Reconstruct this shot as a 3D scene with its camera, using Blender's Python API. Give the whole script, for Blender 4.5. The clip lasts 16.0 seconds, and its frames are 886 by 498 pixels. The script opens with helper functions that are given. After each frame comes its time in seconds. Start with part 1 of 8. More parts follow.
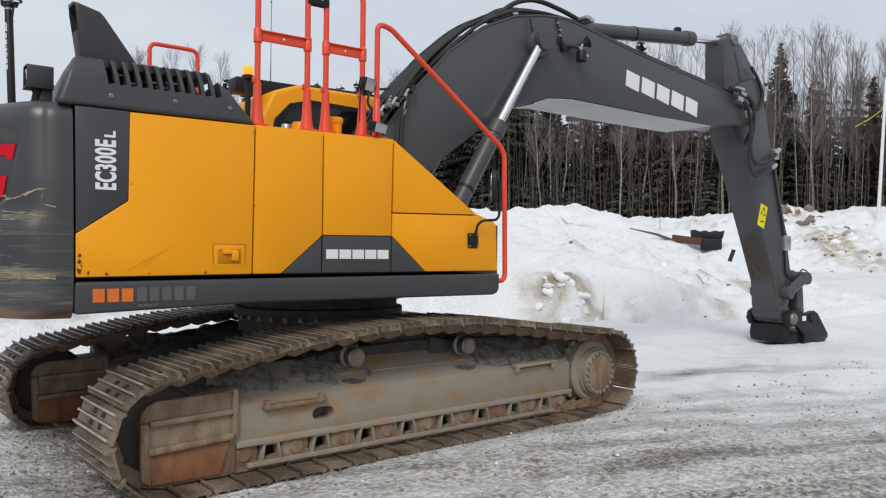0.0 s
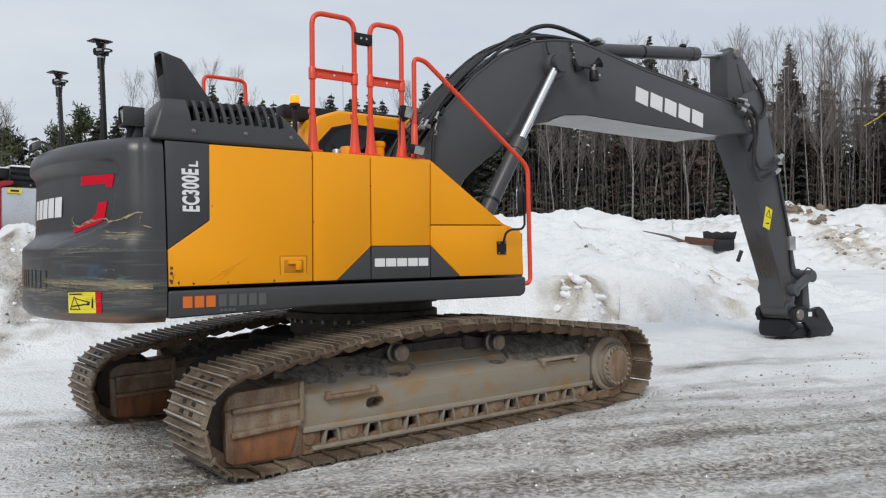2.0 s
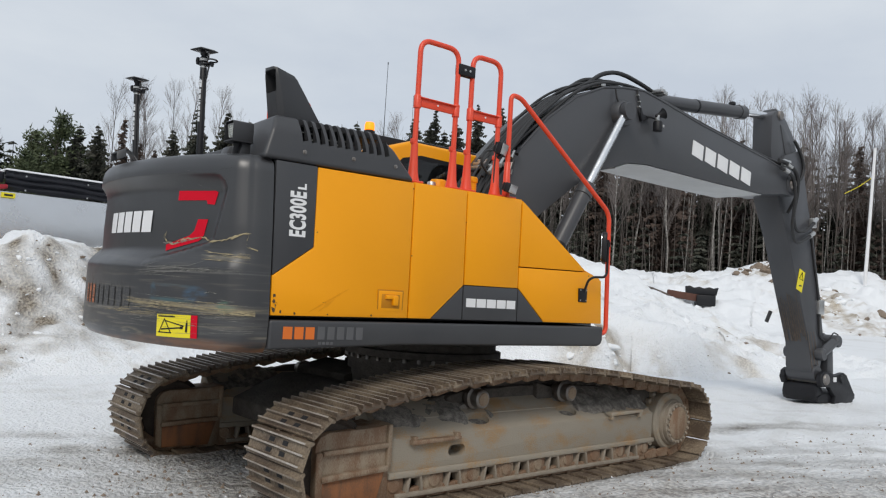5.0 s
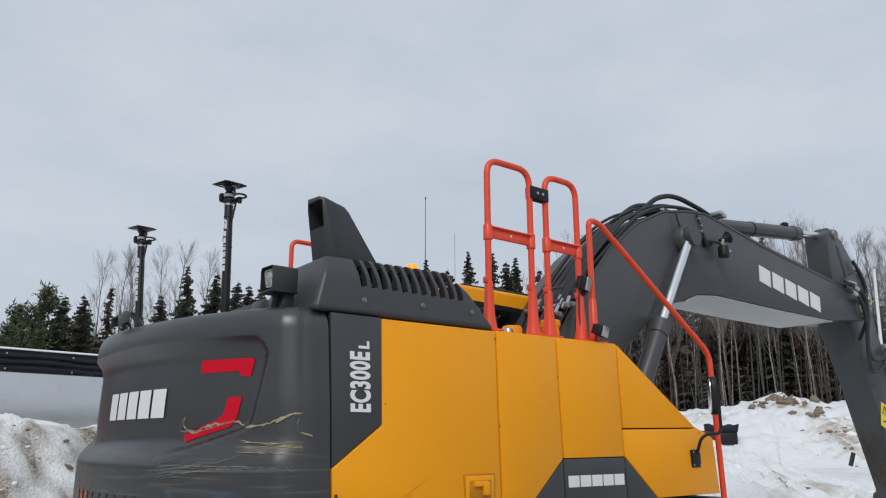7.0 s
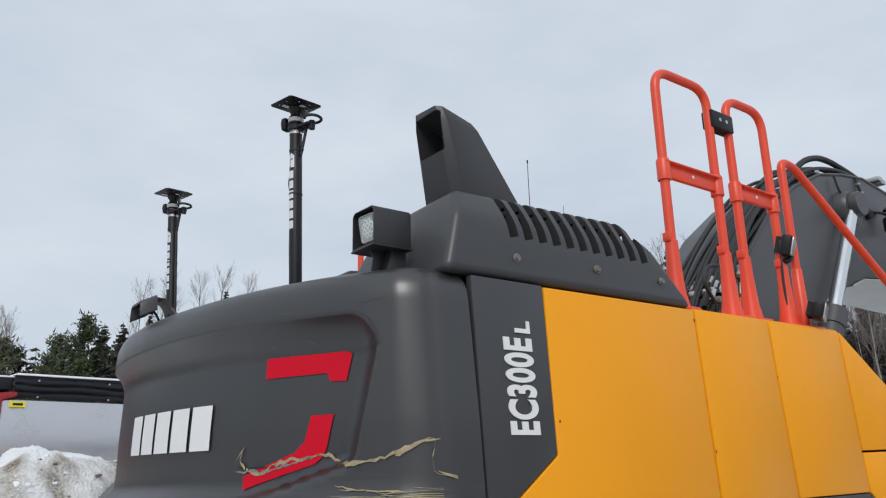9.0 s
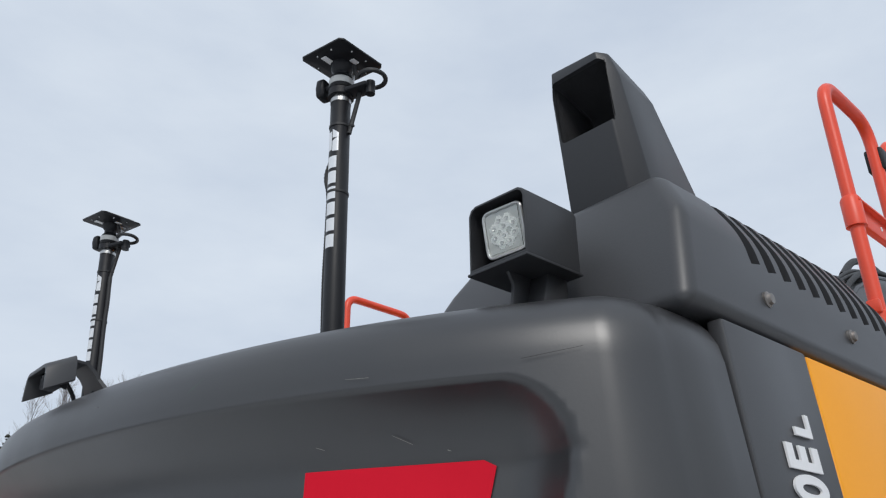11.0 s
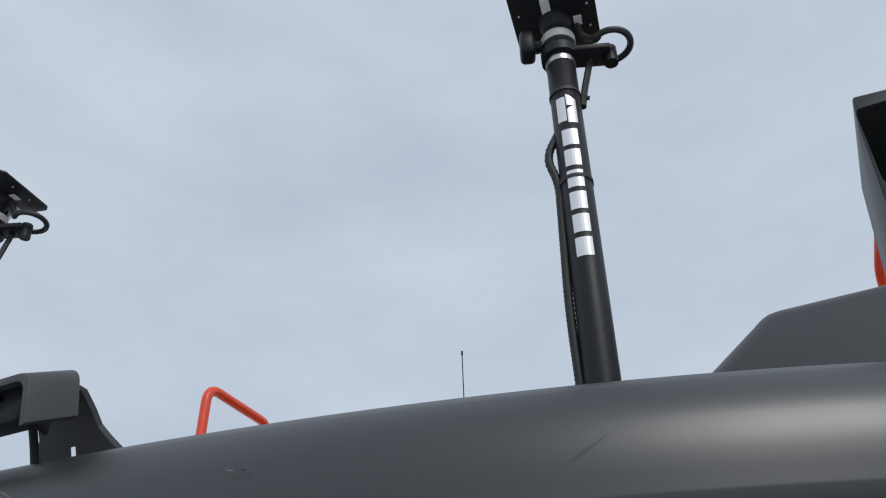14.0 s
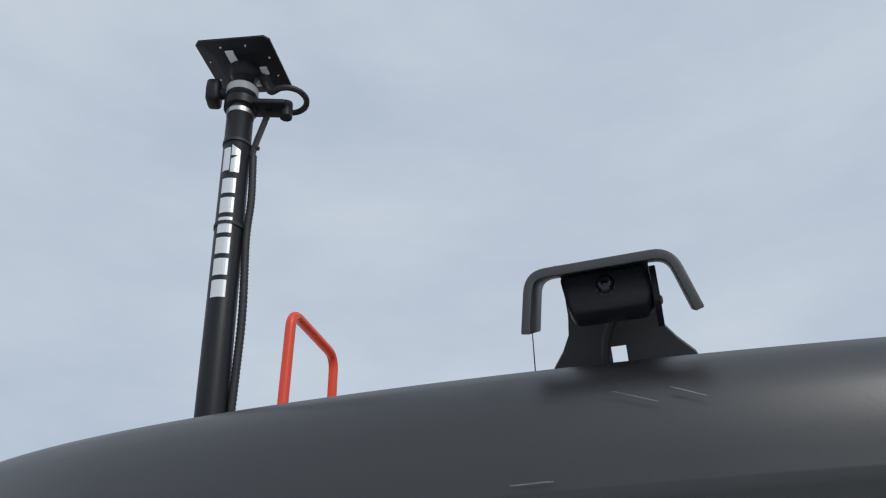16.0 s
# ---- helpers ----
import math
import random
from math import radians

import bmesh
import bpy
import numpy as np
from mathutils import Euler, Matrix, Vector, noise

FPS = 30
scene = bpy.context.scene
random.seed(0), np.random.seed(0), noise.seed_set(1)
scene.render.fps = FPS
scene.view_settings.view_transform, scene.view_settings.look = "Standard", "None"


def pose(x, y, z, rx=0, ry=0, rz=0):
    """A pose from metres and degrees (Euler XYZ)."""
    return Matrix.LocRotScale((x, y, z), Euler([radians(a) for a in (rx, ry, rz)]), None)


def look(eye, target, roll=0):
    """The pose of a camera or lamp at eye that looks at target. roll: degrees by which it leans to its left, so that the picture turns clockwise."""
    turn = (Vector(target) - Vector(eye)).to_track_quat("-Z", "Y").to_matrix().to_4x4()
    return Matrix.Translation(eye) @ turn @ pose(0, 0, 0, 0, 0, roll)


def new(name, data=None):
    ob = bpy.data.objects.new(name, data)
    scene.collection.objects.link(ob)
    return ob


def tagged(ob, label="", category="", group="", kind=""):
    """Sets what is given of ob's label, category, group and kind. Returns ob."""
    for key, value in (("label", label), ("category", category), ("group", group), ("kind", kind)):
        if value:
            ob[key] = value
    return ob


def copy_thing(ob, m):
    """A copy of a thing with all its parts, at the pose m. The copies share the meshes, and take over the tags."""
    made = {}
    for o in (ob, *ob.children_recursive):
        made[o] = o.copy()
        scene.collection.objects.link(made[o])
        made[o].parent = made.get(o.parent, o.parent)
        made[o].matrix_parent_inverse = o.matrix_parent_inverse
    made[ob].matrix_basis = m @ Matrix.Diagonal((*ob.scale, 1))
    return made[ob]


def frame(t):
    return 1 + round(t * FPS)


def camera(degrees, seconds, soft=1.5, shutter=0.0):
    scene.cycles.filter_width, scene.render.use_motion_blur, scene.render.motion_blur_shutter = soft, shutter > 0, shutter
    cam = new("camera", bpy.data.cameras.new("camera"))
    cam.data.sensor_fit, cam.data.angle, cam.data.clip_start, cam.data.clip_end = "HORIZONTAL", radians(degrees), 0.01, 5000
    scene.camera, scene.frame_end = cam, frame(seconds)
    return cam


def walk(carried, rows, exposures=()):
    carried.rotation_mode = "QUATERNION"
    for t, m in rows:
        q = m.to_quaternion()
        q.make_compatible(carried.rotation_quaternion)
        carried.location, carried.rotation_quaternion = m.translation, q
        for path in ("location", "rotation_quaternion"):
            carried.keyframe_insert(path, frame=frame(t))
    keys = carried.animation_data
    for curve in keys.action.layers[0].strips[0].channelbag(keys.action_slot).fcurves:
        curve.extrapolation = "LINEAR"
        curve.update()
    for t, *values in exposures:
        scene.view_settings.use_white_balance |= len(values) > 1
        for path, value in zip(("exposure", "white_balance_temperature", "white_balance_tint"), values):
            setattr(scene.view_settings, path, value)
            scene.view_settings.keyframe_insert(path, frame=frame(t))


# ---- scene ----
cam = camera(59.6, 16.0, 1.2)
PATH = [
    (0, (-3.355, -6.323, 1.53), (-2.156, -4.721, 1.528), 0.7),
    (0.5, (-3.491, -6.485, 1.538), (-2.302, -4.876, 1.535), 0.5),
    (1, (-3.621, -6.659, 1.534), (-2.435, -5.049, 1.543), 0.0),
    (1.5, (-3.808, -6.73, 1.534), (-2.625, -5.117, 1.55), -0.4),
    (2, (-3.944, -6.82, 1.54), (-2.772, -5.199, 1.554), -0.5),
    (2.5, (-4.024, -6.956, 1.535), (-2.874, -5.319, 1.538), -0.3),
    (3, (-4.155, -6.958, 1.559), (-3.03, -5.304, 1.559), 0.4),
    (3.2, (-4.219, -6.906, 1.546), (-3.106, -5.245, 1.547), 0.7),
    (5.3, (-4.618, -5.835, 1.557), (-3.345, -4.3, 1.712), 3.7),
    (5.5, (-4.602, -5.728, 1.556), (-3.311, -4.214, 1.76), 3.2),
    (6, (-4.583, -5.411, 1.618), (-3.298, -3.915, 1.95), 1.9),
    (6.5, (-4.543, -5.044, 1.666), (-3.285, -3.552, 2.103), 0.7),
    (7, (-4.354, -4.708, 1.702), (-3.131, -3.203, 2.19), -0.2),
    (7.5, (-4.217, -4.33, 1.692), (-3.02, -2.81, 2.197), -0.9),
    (8, (-4.05, -3.961, 1.725), (-2.88, -2.419, 2.229), -1.3),
    (8.5, (-3.886, -3.581, 1.761), (-2.738, -2.025, 2.273), -1.4),
    (8.7, (-3.864, -3.426, 1.761), (-2.721, -1.871, 2.283), -1.3),
    (10.8, (-3.54, -2.067, 1.911), (-2.318, -0.7, 2.709), -0.5),
    (11, (-3.511, -1.935, 1.924), (-2.273, -0.604, 2.758), -0.5),
    (11.5, (-3.497, -1.618, 1.958), (-2.222, -0.372, 2.865), -0.6),
    (12, (-3.472, -1.398, 1.989), (-2.146, -0.274, 2.977), -0.8),
    (12.5, (-3.491, -1.243, 2.009), (-2.117, -0.248, 3.067), -1.3),
    (13, (-3.55, -1.07, 2.034), (-2.129, -0.206, 3.145), -1.8),
    (13.5, (-3.529, -0.923, 2.03), (-2.065, -0.176, 3.169), -1.9),
    (14, (-3.529, -0.784, 2.045), (-2.027, -0.123, 3.189), -1.7),
    (14.5, (-3.589, -0.6, 2.054), (-2.058, 0.013, 3.186), -1.0),
    (15, (-3.649, -0.391, 2.05), (-2.094, 0.194, 3.164), -0.5),
    (15.5, (-3.639, -0.207, 2.056), (-2.049, 0.343, 3.138), -0.3),
    (16, (-3.644, -0.02, 2.07), (-2.01, 0.477, 3.111), -0.7),
]
EXPOSURES = [(0, 0.13, 6710, 10), (3, 0.10, 6690, 10), (6, 0.03, 6620, 10), (7, -0.06, 6490, 10), (8, -0.02, 6490, 10), (8.5, 0.06, 6490, 10), (11, 0.14, 6380, 10), (11.8, 0.14, 6330, 10), (12.5, 0.02, 6280, 9), (14.5, -0.10, 6280, 9), (16, -0.14, 6280, 9)]
walk(cam, [(t, look(eye, target, roll)) for t, eye, target, roll in PATH], EXPOSURES)


# ---- world and light ----
SUN_EL, SUN_AZ = radians(43), radians(226)
world = bpy.data.worlds.new("overcast_sky")
scene.world = world
world.use_nodes = True
wn, wl = world.node_tree.nodes, world.node_tree.links
wn.clear()
w_out = wn.new("ShaderNodeOutputWorld")
w_bg = wn.new("ShaderNodeBackground")
w_sky = wn.new("ShaderNodeTexSky")
w_sky.sky_type, w_sky.sun_disc = "NISHITA", False
w_sky.sun_elevation, w_sky.sun_rotation = SUN_EL, radians(90) - SUN_AZ
w_sky.dust_density, w_sky.air_density = 3.0, 1.0
w_co = wn.new("ShaderNodeTexCoord")
w_map = wn.new("ShaderNodeMapping")
w_map.inputs["Scale"].default_value = (1.0, 1.0, 2.6)
w_noise = wn.new("ShaderNodeTexNoise")
w_noise.inputs["Scale"].default_value, w_noise.inputs["Detail"].default_value = 2.6, 8.0
w_noise.inputs["Roughness"].default_value = 0.55
w_ramp = wn.new("ShaderNodeValToRGB")
w_ramp.color_ramp.elements[0].position, w_ramp.color_ramp.elements[0].color = 0.32, (5.42, 6.08, 7.02, 1)
w_ramp.color_ramp.elements[1].position, w_ramp.color_ramp.elements[1].color = 0.70, (6.65, 7.24, 7.92, 1)
w_mix = wn.new("ShaderNodeMixRGB")
w_mix.inputs["Fac"].default_value = 0.93
wl.new(w_co.outputs["Generated"], w_map.inputs["Vector"])
wl.new(w_map.outputs["Vector"], w_noise.inputs["Vector"])
wl.new(w_noise.outputs["Fac"], w_ramp.inputs["Fac"])
wl.new(w_sky.outputs["Color"], w_mix.inputs["Color1"])
wl.new(w_ramp.outputs["Color"], w_mix.inputs["Color2"])
wl.new(w_mix.outputs["Color"], w_bg.inputs["Color"])
w_bg.inputs["Strength"].default_value = 0.1
wl.new(w_bg.outputs["Background"], w_out.inputs["Surface"])
sun = new("sun", bpy.data.lights.new("sun", "SUN"))
sun.data.energy, sun.data.angle, sun.data.color = 1.35, radians(20), (1.0, 0.965, 0.91)
sun.matrix_world = look((0, 0, 30), (0 - math.cos(SUN_AZ) * math.cos(SUN_EL), 0 - math.sin(SUN_AZ) * math.cos(SUN_EL), 30 - math.sin(SUN_EL)))


# ---- materials ----
def material(name, base, second=None, rough=0.5, metal=0.0, scale=6.0, fine=60.0, bump=0.15, amount=0.5, stretch=(1, 1, 1), spec=0.5, coat=0.0, low=0.35, high=0.7, roam=False):
    """Base colour worn towards a second one by noise at two scales, with fine relief."""
    m = bpy.data.materials.new(name)
    m.use_nodes = True
    n, l = m.node_tree.nodes, m.node_tree.links
    b = n["Principled BSDF"]
    b.inputs["Roughness"].default_value, b.inputs["Metallic"].default_value = rough, metal
    b.inputs["Specular IOR Level"].default_value = spec
    b.inputs["Coat Weight"].default_value = coat
    co, mp = n.new("ShaderNodeTexCoord"), n.new("ShaderNodeMapping")
    mp.inputs["Scale"].default_value = stretch
    if roam:
        info, add3 = n.new("ShaderNodeObjectInfo"), n.new("ShaderNodeVectorMath")
        l.new(co.outputs["Object"], add3.inputs[0])
        l.new(info.outputs["Location"], add3.inputs[1])
        l.new(add3.outputs["Vector"], mp.inputs["Vector"])
    else:
        l.new(co.outputs["Object"], mp.inputs["Vector"])
    big, small = n.new("ShaderNodeTexNoise"), n.new("ShaderNodeTexNoise")
    big.inputs["Scale"].default_value, big.inputs["Detail"].default_value = scale, 6
    small.inputs["Scale"].default_value, small.inputs["Detail"].default_value = fine, 4
    for t in (big, small):
        l.new(mp.outputs["Vector"], t.inputs["Vector"])
    ramp = n.new("ShaderNodeValToRGB")
    ramp.color_ramp.elements[0].position, ramp.color_ramp.elements[1].position = low, high
    add = n.new("ShaderNodeMath")
    add.operation = "MULTIPLY_ADD"
    add.inputs[1].default_value = 0.35
    l.new(small.outputs["Fac"], add.inputs[0])
    half = n.new("ShaderNodeMath")
    half.operation = "MULTIPLY"
    half.inputs[1].default_value = 0.65
    l.new(big.outputs["Fac"], half.inputs[0])
    l.new(half.outputs[0], add.inputs[2])
    l.new(add.outputs[0], ramp.inputs["Fac"])
    mix = n.new("ShaderNodeMixRGB")
    second = second or tuple(c * 0.8 for c in base)
    mix.inputs["Color1"].default_value, mix.inputs["Color2"].default_value = (*base, 1), (*second, 1)
    k = n.new("ShaderNodeMath")
    k.operation = "MULTIPLY"
    k.inputs[1].default_value = amount
    l.new(ramp.outputs["Color"], k.inputs[0])
    l.new(k.outputs[0], mix.inputs["Fac"])
    l.new(mix.outputs["Color"], b.inputs["Base Color"])
    r = n.new("ShaderNodeMath")
    r.operation = "MULTIPLY_ADD"
    r.inputs[1].default_value, r.inputs[2].default_value = 0.25, rough - 0.12
    l.new(big.outputs["Fac"], r.inputs[0])
    l.new(r.outputs[0], b.inputs["Roughness"])
    bp = n.new("ShaderNodeBump")
    bp.inputs["Strength"].default_value, bp.inputs["Distance"].default_value = bump, 0.01
    l.new(small.outputs["Fac"], bp.inputs["Height"])
    l.new(bp.outputs["Normal"], b.inputs["Normal"])
    m["mix"] = mix.name
    return m


DARK = material("dark_grey_paint", (0.041, 0.042, 0.046), (0.056, 0.056, 0.058), 0.42, 0, 3, 240, 0.03, 0.6, spec=0.55)
SHEET = material("darker_sheet_metal_paint", (0.026, 0.027, 0.030), (0.038, 0.038, 0.040), 0.42, 0, 3, 240, 0.03, 0.6, spec=0.5)
DARKBOOM = material("dark_grey_boom_paint", (0.055, 0.057, 0.063), (0.070, 0.071, 0.075), 0.40, 0, 2, 90, 0.04, 0.6)
BLACKP = material("black_plastic", (0.012, 0.0125, 0.015), (0.020, 0.020, 0.022), 0.45, 0, 12, 200, 0.05, spec=0.28)
# near black that paints in the darkness of holes and openings
VOID = material("hole_shade_black", (0.014, 0.014, 0.016), (0.024, 0.024, 0.026), 0.8, 0, 10, 80, 0.2)
YELLOW = material("yellow_machine_paint", (0.90, 0.352, 0.004), (0.83, 0.325, 0.005), 0.42, 0, 2.2, 150, 0.02, 0.5, spec=0.3)
# darker yellow for the soft shadow painted at the door latch
YELLOW_SHADE = material("shadowed_yellow_paint", (0.46, 0.175, 0.006), (0.60, 0.24, 0.008), 0.5, 0, 9, 150, 0.05, 0.8, spec=0.3)
ORANGE = material("orange_red_rail_paint", (0.82, 0.075, 0.030), (0.70, 0.065, 0.03), 0.38, 0, 8, 150, 0.03, 0.5)
RED = material("red_reflective_film", (0.62, 0.002, 0.020), (0.54, 0.002, 0.018), 0.6, 0, 8, 200, 0.02, 0.4, spec=0.2)
WHITE = material("white_lettering", (0.80, 0.80, 0.80), (0.70, 0.70, 0.70), 0.45, 0, 10, 200, 0.02, 0.4)
GREYDEC = material("grey_lettering", (0.105, 0.105, 0.11), (0.075, 0.075, 0.075), 0.5, 0, 10, 200, 0.02, 0.4)
ORADEC = material("orange_lettering", (0.75, 0.17, 0.02), (0.6, 0.14, 0.02), 0.45, 0, 10, 200, 0.02, 0.4)
SIGN = material("yellow_sign_film", (0.85, 0.72, 0.02), (0.75, 0.62, 0.03), 0.4, 0, 10, 200, 0.02, 0.4)
CHROME = material("chromed_rod", (0.78, 0.79, 0.80), (0.7, 0.71, 0.72), 0.2, 1.0, 10, 200, 0.01, 0.4)
STEEL = material("worn_steel", (0.30, 0.29, 0.28), (0.16, 0.12, 0.09), 0.42, 0.8, 12, 120, 0.15, 0.7)
SHOE = material("muddy_track_steel", (0.105, 0.076, 0.054), (0.34, 0.270, 0.190), 0.60, 0.15, 3.2, 55, 0.6, 0.9, low=0.44, high=0.66, roam=True)
# wheel brown set dark, with the shade inside the track in its colour
IDLER = material("shaded_brown_wheel", (0.040, 0.030, 0.024), (0.10, 0.076, 0.058), 0.7, 0.1, 7, 60, 0.4, 0.8)
RUST = material("bright_rust_plate", (0.33, 0.135, 0.056), (0.17, 0.090, 0.052), 0.72, 0.1, 4, 60, 0.5, 0.95, (4, 4, 1.2), low=0.42, high=0.60)
GROUSER = material("rubbed_grouser_steel", (0.56, 0.51, 0.45), (0.24, 0.18, 0.13), 0.42, 0.45, 4, 60, 0.3, 0.9, low=0.42, high=0.62, roam=True)
FRAMEP = material("dusty_grey_undercarriage_paint", (0.315, 0.278, 0.222), (0.36, 0.215, 0.095), 0.78, 0.0, 2.2, 45, 0.5, 0.9, (1.6, 1.6, 2.6), low=0.50, high=0.64)
RUSTY = material("rusty_brown_guard", (0.225, 0.132, 0.078), (0.36, 0.295, 0.215), 0.7, 0.1, 3, 50, 0.6, 0.95, (3.5, 3.5, 1.3), low=0.42, high=0.62)
# mud colour, also used where deep shade under the machine is painted in
MUD_SHADE = material("dark_mud_and_shade", (0.055, 0.047, 0.040), (0.13, 0.115, 0.10), 0.9, 0, 9, 45, 0.9, 0.9)
DUST = material("dusty_brown_undercarriage_steel", (0.25, 0.205, 0.155), (0.37, 0.325, 0.265), 0.8, 0.0, 6, 60, 0.5, 0.9, (2, 2, 1.5))
GRAVELMUD = material("frozen_brown_gravel_mud", (0.12, 0.110, 0.097), (0.30, 0.275, 0.245), 0.95, 0, 20, 110, 1.0, 0.95, low=0.42, high=0.62)
RUBBER = material("black_rubber_hose", (0.017, 0.017, 0.018), (0.035, 0.035, 0.036), 0.55, 0, 8, 200, 0.15)
# grey film and labels; under the boom it paints in light off the snow
GREYU = material("pale_grey_and_snow_light", (0.42, 0.43, 0.43), (0.34, 0.35, 0.35), 0.5, 0, 3, 60, 0.05)
SILVER = material("silver_lettering_film", (0.78, 0.79, 0.80), (0.66, 0.67, 0.68), 0.32, 0.35, 10, 200, 0.02, 0.4)
GLOSS = material("black_glossy_lens", (0.008, 0.008, 0.010), (0.012, 0.012, 0.014), 0.08, 0, 12, 200, 0.0)
REFLECTOR = material("silvered_reflector", (0.92, 0.93, 0.90), (0.80, 0.81, 0.78), 0.32, 1.0, 12, 200, 0.02)
LENSGREY = material("grey_lamp_face", (0.46, 0.47, 0.45), (0.36, 0.37, 0.35), 0.4, 0.3, 12, 200, 0.05)
GALV = material("galvanised_fitting", (0.55, 0.55, 0.54), (0.4, 0.4, 0.39), 0.35, 0.9, 20, 120, 0.1)


def glass_material(name, tint, rough=0.03):
    m = bpy.data.materials.new(name)
    m.use_nodes = True
    b = m.node_tree.nodes["Principled BSDF"]
    b.inputs["Base Color"].default_value = (*tint, 1)
    b.inputs["Transmission Weight"].default_value, b.inputs["Roughness"].default_value = 1.0, rough
    b.inputs["IOR"].default_value = 1.45
    return m


def glow_material(name, colour, strength):
    m = bpy.data.materials.new(name)
    m.use_nodes = True
    b = m.node_tree.nodes["Principled BSDF"]
    b.inputs["Base Color"].default_value = b.inputs["Emission Color"].default_value = (*colour, 1)
    b.inputs["Emission Strength"].default_value = strength
    return m


GLASS = glass_material("lamp_lens_glass", (0.95, 0.97, 0.97))
CABGLASS = glass_material("tinted_cab_glass", (0.35, 0.38, 0.38))
AMBER = glow_material("amber_beacon_glow", (1.0, 0.24, 0.005), 1.4)


def snow_material(name, dirty, low, high, gravel=None):
    """Snow with soiled patches (and, on the ground, trodden gravel ice round the machine)."""
    m = bpy.data.materials.new(name)
    m.use_nodes = True
    n, l = m.node_tree.nodes, m.node_tree.links
    b = n["Principled BSDF"]
    b.inputs["Roughness"].default_value = 0.62
    b.inputs["Specular IOR Level"].default_value = 0.3
    co = n.new("ShaderNodeTexCoord")
    big, mid, small = (n.new("ShaderNodeTexNoise") for _ in range(3))
    for t, s, d in ((big, 0.55, 6), (mid, 3.0, 6), (small, 24.0, 9)):
        t.inputs["Scale"].default_value, t.inputs["Detail"].default_value = s, d
        l.new(co.outputs["Object"], t.inputs["Vector"])
    ramp = n.new("ShaderNodeValToRGB")
    ramp.color_ramp.elements[0].position, ramp.color_ramp.elements[1].position = low, high
    sm = n.new("ShaderNodeMath")
    sm.operation = "MULTIPLY_ADD"
    sm.inputs[1].default_value = 0.4
    l.new(mid.outputs["Fac"], sm.inputs[0])
    hf = n.new("ShaderNodeMath")
    hf.operation = "MULTIPLY"
    hf.inputs[1].default_value = 0.6
    l.new(big.outputs["Fac"], hf.inputs[0])
    l.new(hf.outputs[0], sm.inputs[2])
    l.new(sm.outputs[0], ramp.inputs["Fac"])
    mix = n.new("ShaderNodeMixRGB")
    mix.inputs["Color1"].default_value, mix.inputs["Color2"].default_value = (0.86, 0.88, 0.90, 1), (*dirty, 1)
    l.new(ramp.outputs["Color"], mix.inputs["Fac"])
    last = mix.outputs["Color"]
    if gravel:
        at = n.new("ShaderNodeAttribute")
        at.attribute_name = "worn"
        g = n.new("ShaderNodeValToRGB")
        g.color_ramp.elements[0].color, g.color_ramp.elements[1].color = (*gravel[0], 1), (*gravel[1], 1)
        g.color_ramp.elements[0].position, g.color_ramp.elements[1].position = 0.40, 0.60
        l.new(small.outputs["Fac"], g.inputs["Fac"])
        w = n.new("ShaderNodeMath")
        w.operation = "MULTIPLY_ADD"
        w.inputs[1].default_value = 0.9
        w.inputs[2].default_value = -0.45
        l.new(mid.outputs["Fac"], w.inputs[0])
        run, grain = n.new("ShaderNodeMapping"), n.new("ShaderNodeTexNoise")
        run.vector_type = "TEXTURE"
        run.inputs["Rotation"].default_value = (0, 0, radians(-23.5))
        run.inputs["Scale"].default_value = (3.0, 0.28, 1)
        grain.inputs["Scale"].default_value, grain.inputs["Detail"].default_value = 1.0, 6
        l.new(co.outputs["Object"], run.inputs["Vector"])
        l.new(run.outputs["Vector"], grain.inputs["Vector"])
        brown = n.new("ShaderNodeValToRGB")
        brown.color_ramp.elements[0].position, brown.color_ramp.elements[1].position = 0.42, 0.66
        l.new(grain.outputs["Fac"], brown.inputs["Fac"])
        tint = n.new("ShaderNodeMixRGB")
        tint.inputs["Color2"].default_value = (*[0.72 * c for c in gravel[0]], 1)
        half = n.new("ShaderNodeMath")
        half.operation = "MULTIPLY"
        half.inputs[1].default_value = 0.6
        l.new(brown.outputs["Color"], half.inputs[0])
        l.new(half.outputs[0], tint.inputs["Fac"])
        l.new(g.outputs["Color"], tint.inputs["Color1"])
        wsum = n.new("ShaderNodeMath")
        wsum.operation = "MULTIPLY_ADD"
        wsum.inputs[1].default_value = 1.1
        l.new(grain.outputs["Fac"], wsum.inputs[0])
        wofs = n.new("ShaderNodeMath")
        wofs.operation = "SUBTRACT"
        wofs.inputs[1].default_value = 0.50
        l.new(w.outputs[0], wofs.inputs[0])
        l.new(wofs.outputs[0], wsum.inputs[2])
        w2 = n.new("ShaderNodeMath")
        w2.operation = "ADD"
        w2.use_clamp = True
        l.new(at.outputs["Fac"], w2.inputs[0])
        l.new(wsum.outputs[0], w2.inputs[1])
        w3 = n.new("ShaderNodeMath")
        w3.operation = "MULTIPLY"
        w3.use_clamp = True
        gate = n.new("ShaderNodeMath")
        gate.operation = "MULTIPLY"
        gate.inputs[1].default_value = 8.0
        gate.use_clamp = True
        l.new(at.outputs["Fac"], gate.inputs[0])
        l.new(w2.outputs[0], w3.inputs[0])
        l.new(gate.outputs[0], w3.inputs[1])
        mx = n.new("ShaderNodeMixRGB")
        l.new(w3.outputs[0], mx.inputs["Fac"])
        l.new(last, mx.inputs["Color1"])
        l.new(tint.outputs["Color"], mx.inputs["Color2"])
        last = mx.outputs["Color"]
    l.new(last, b.inputs["Base Color"])
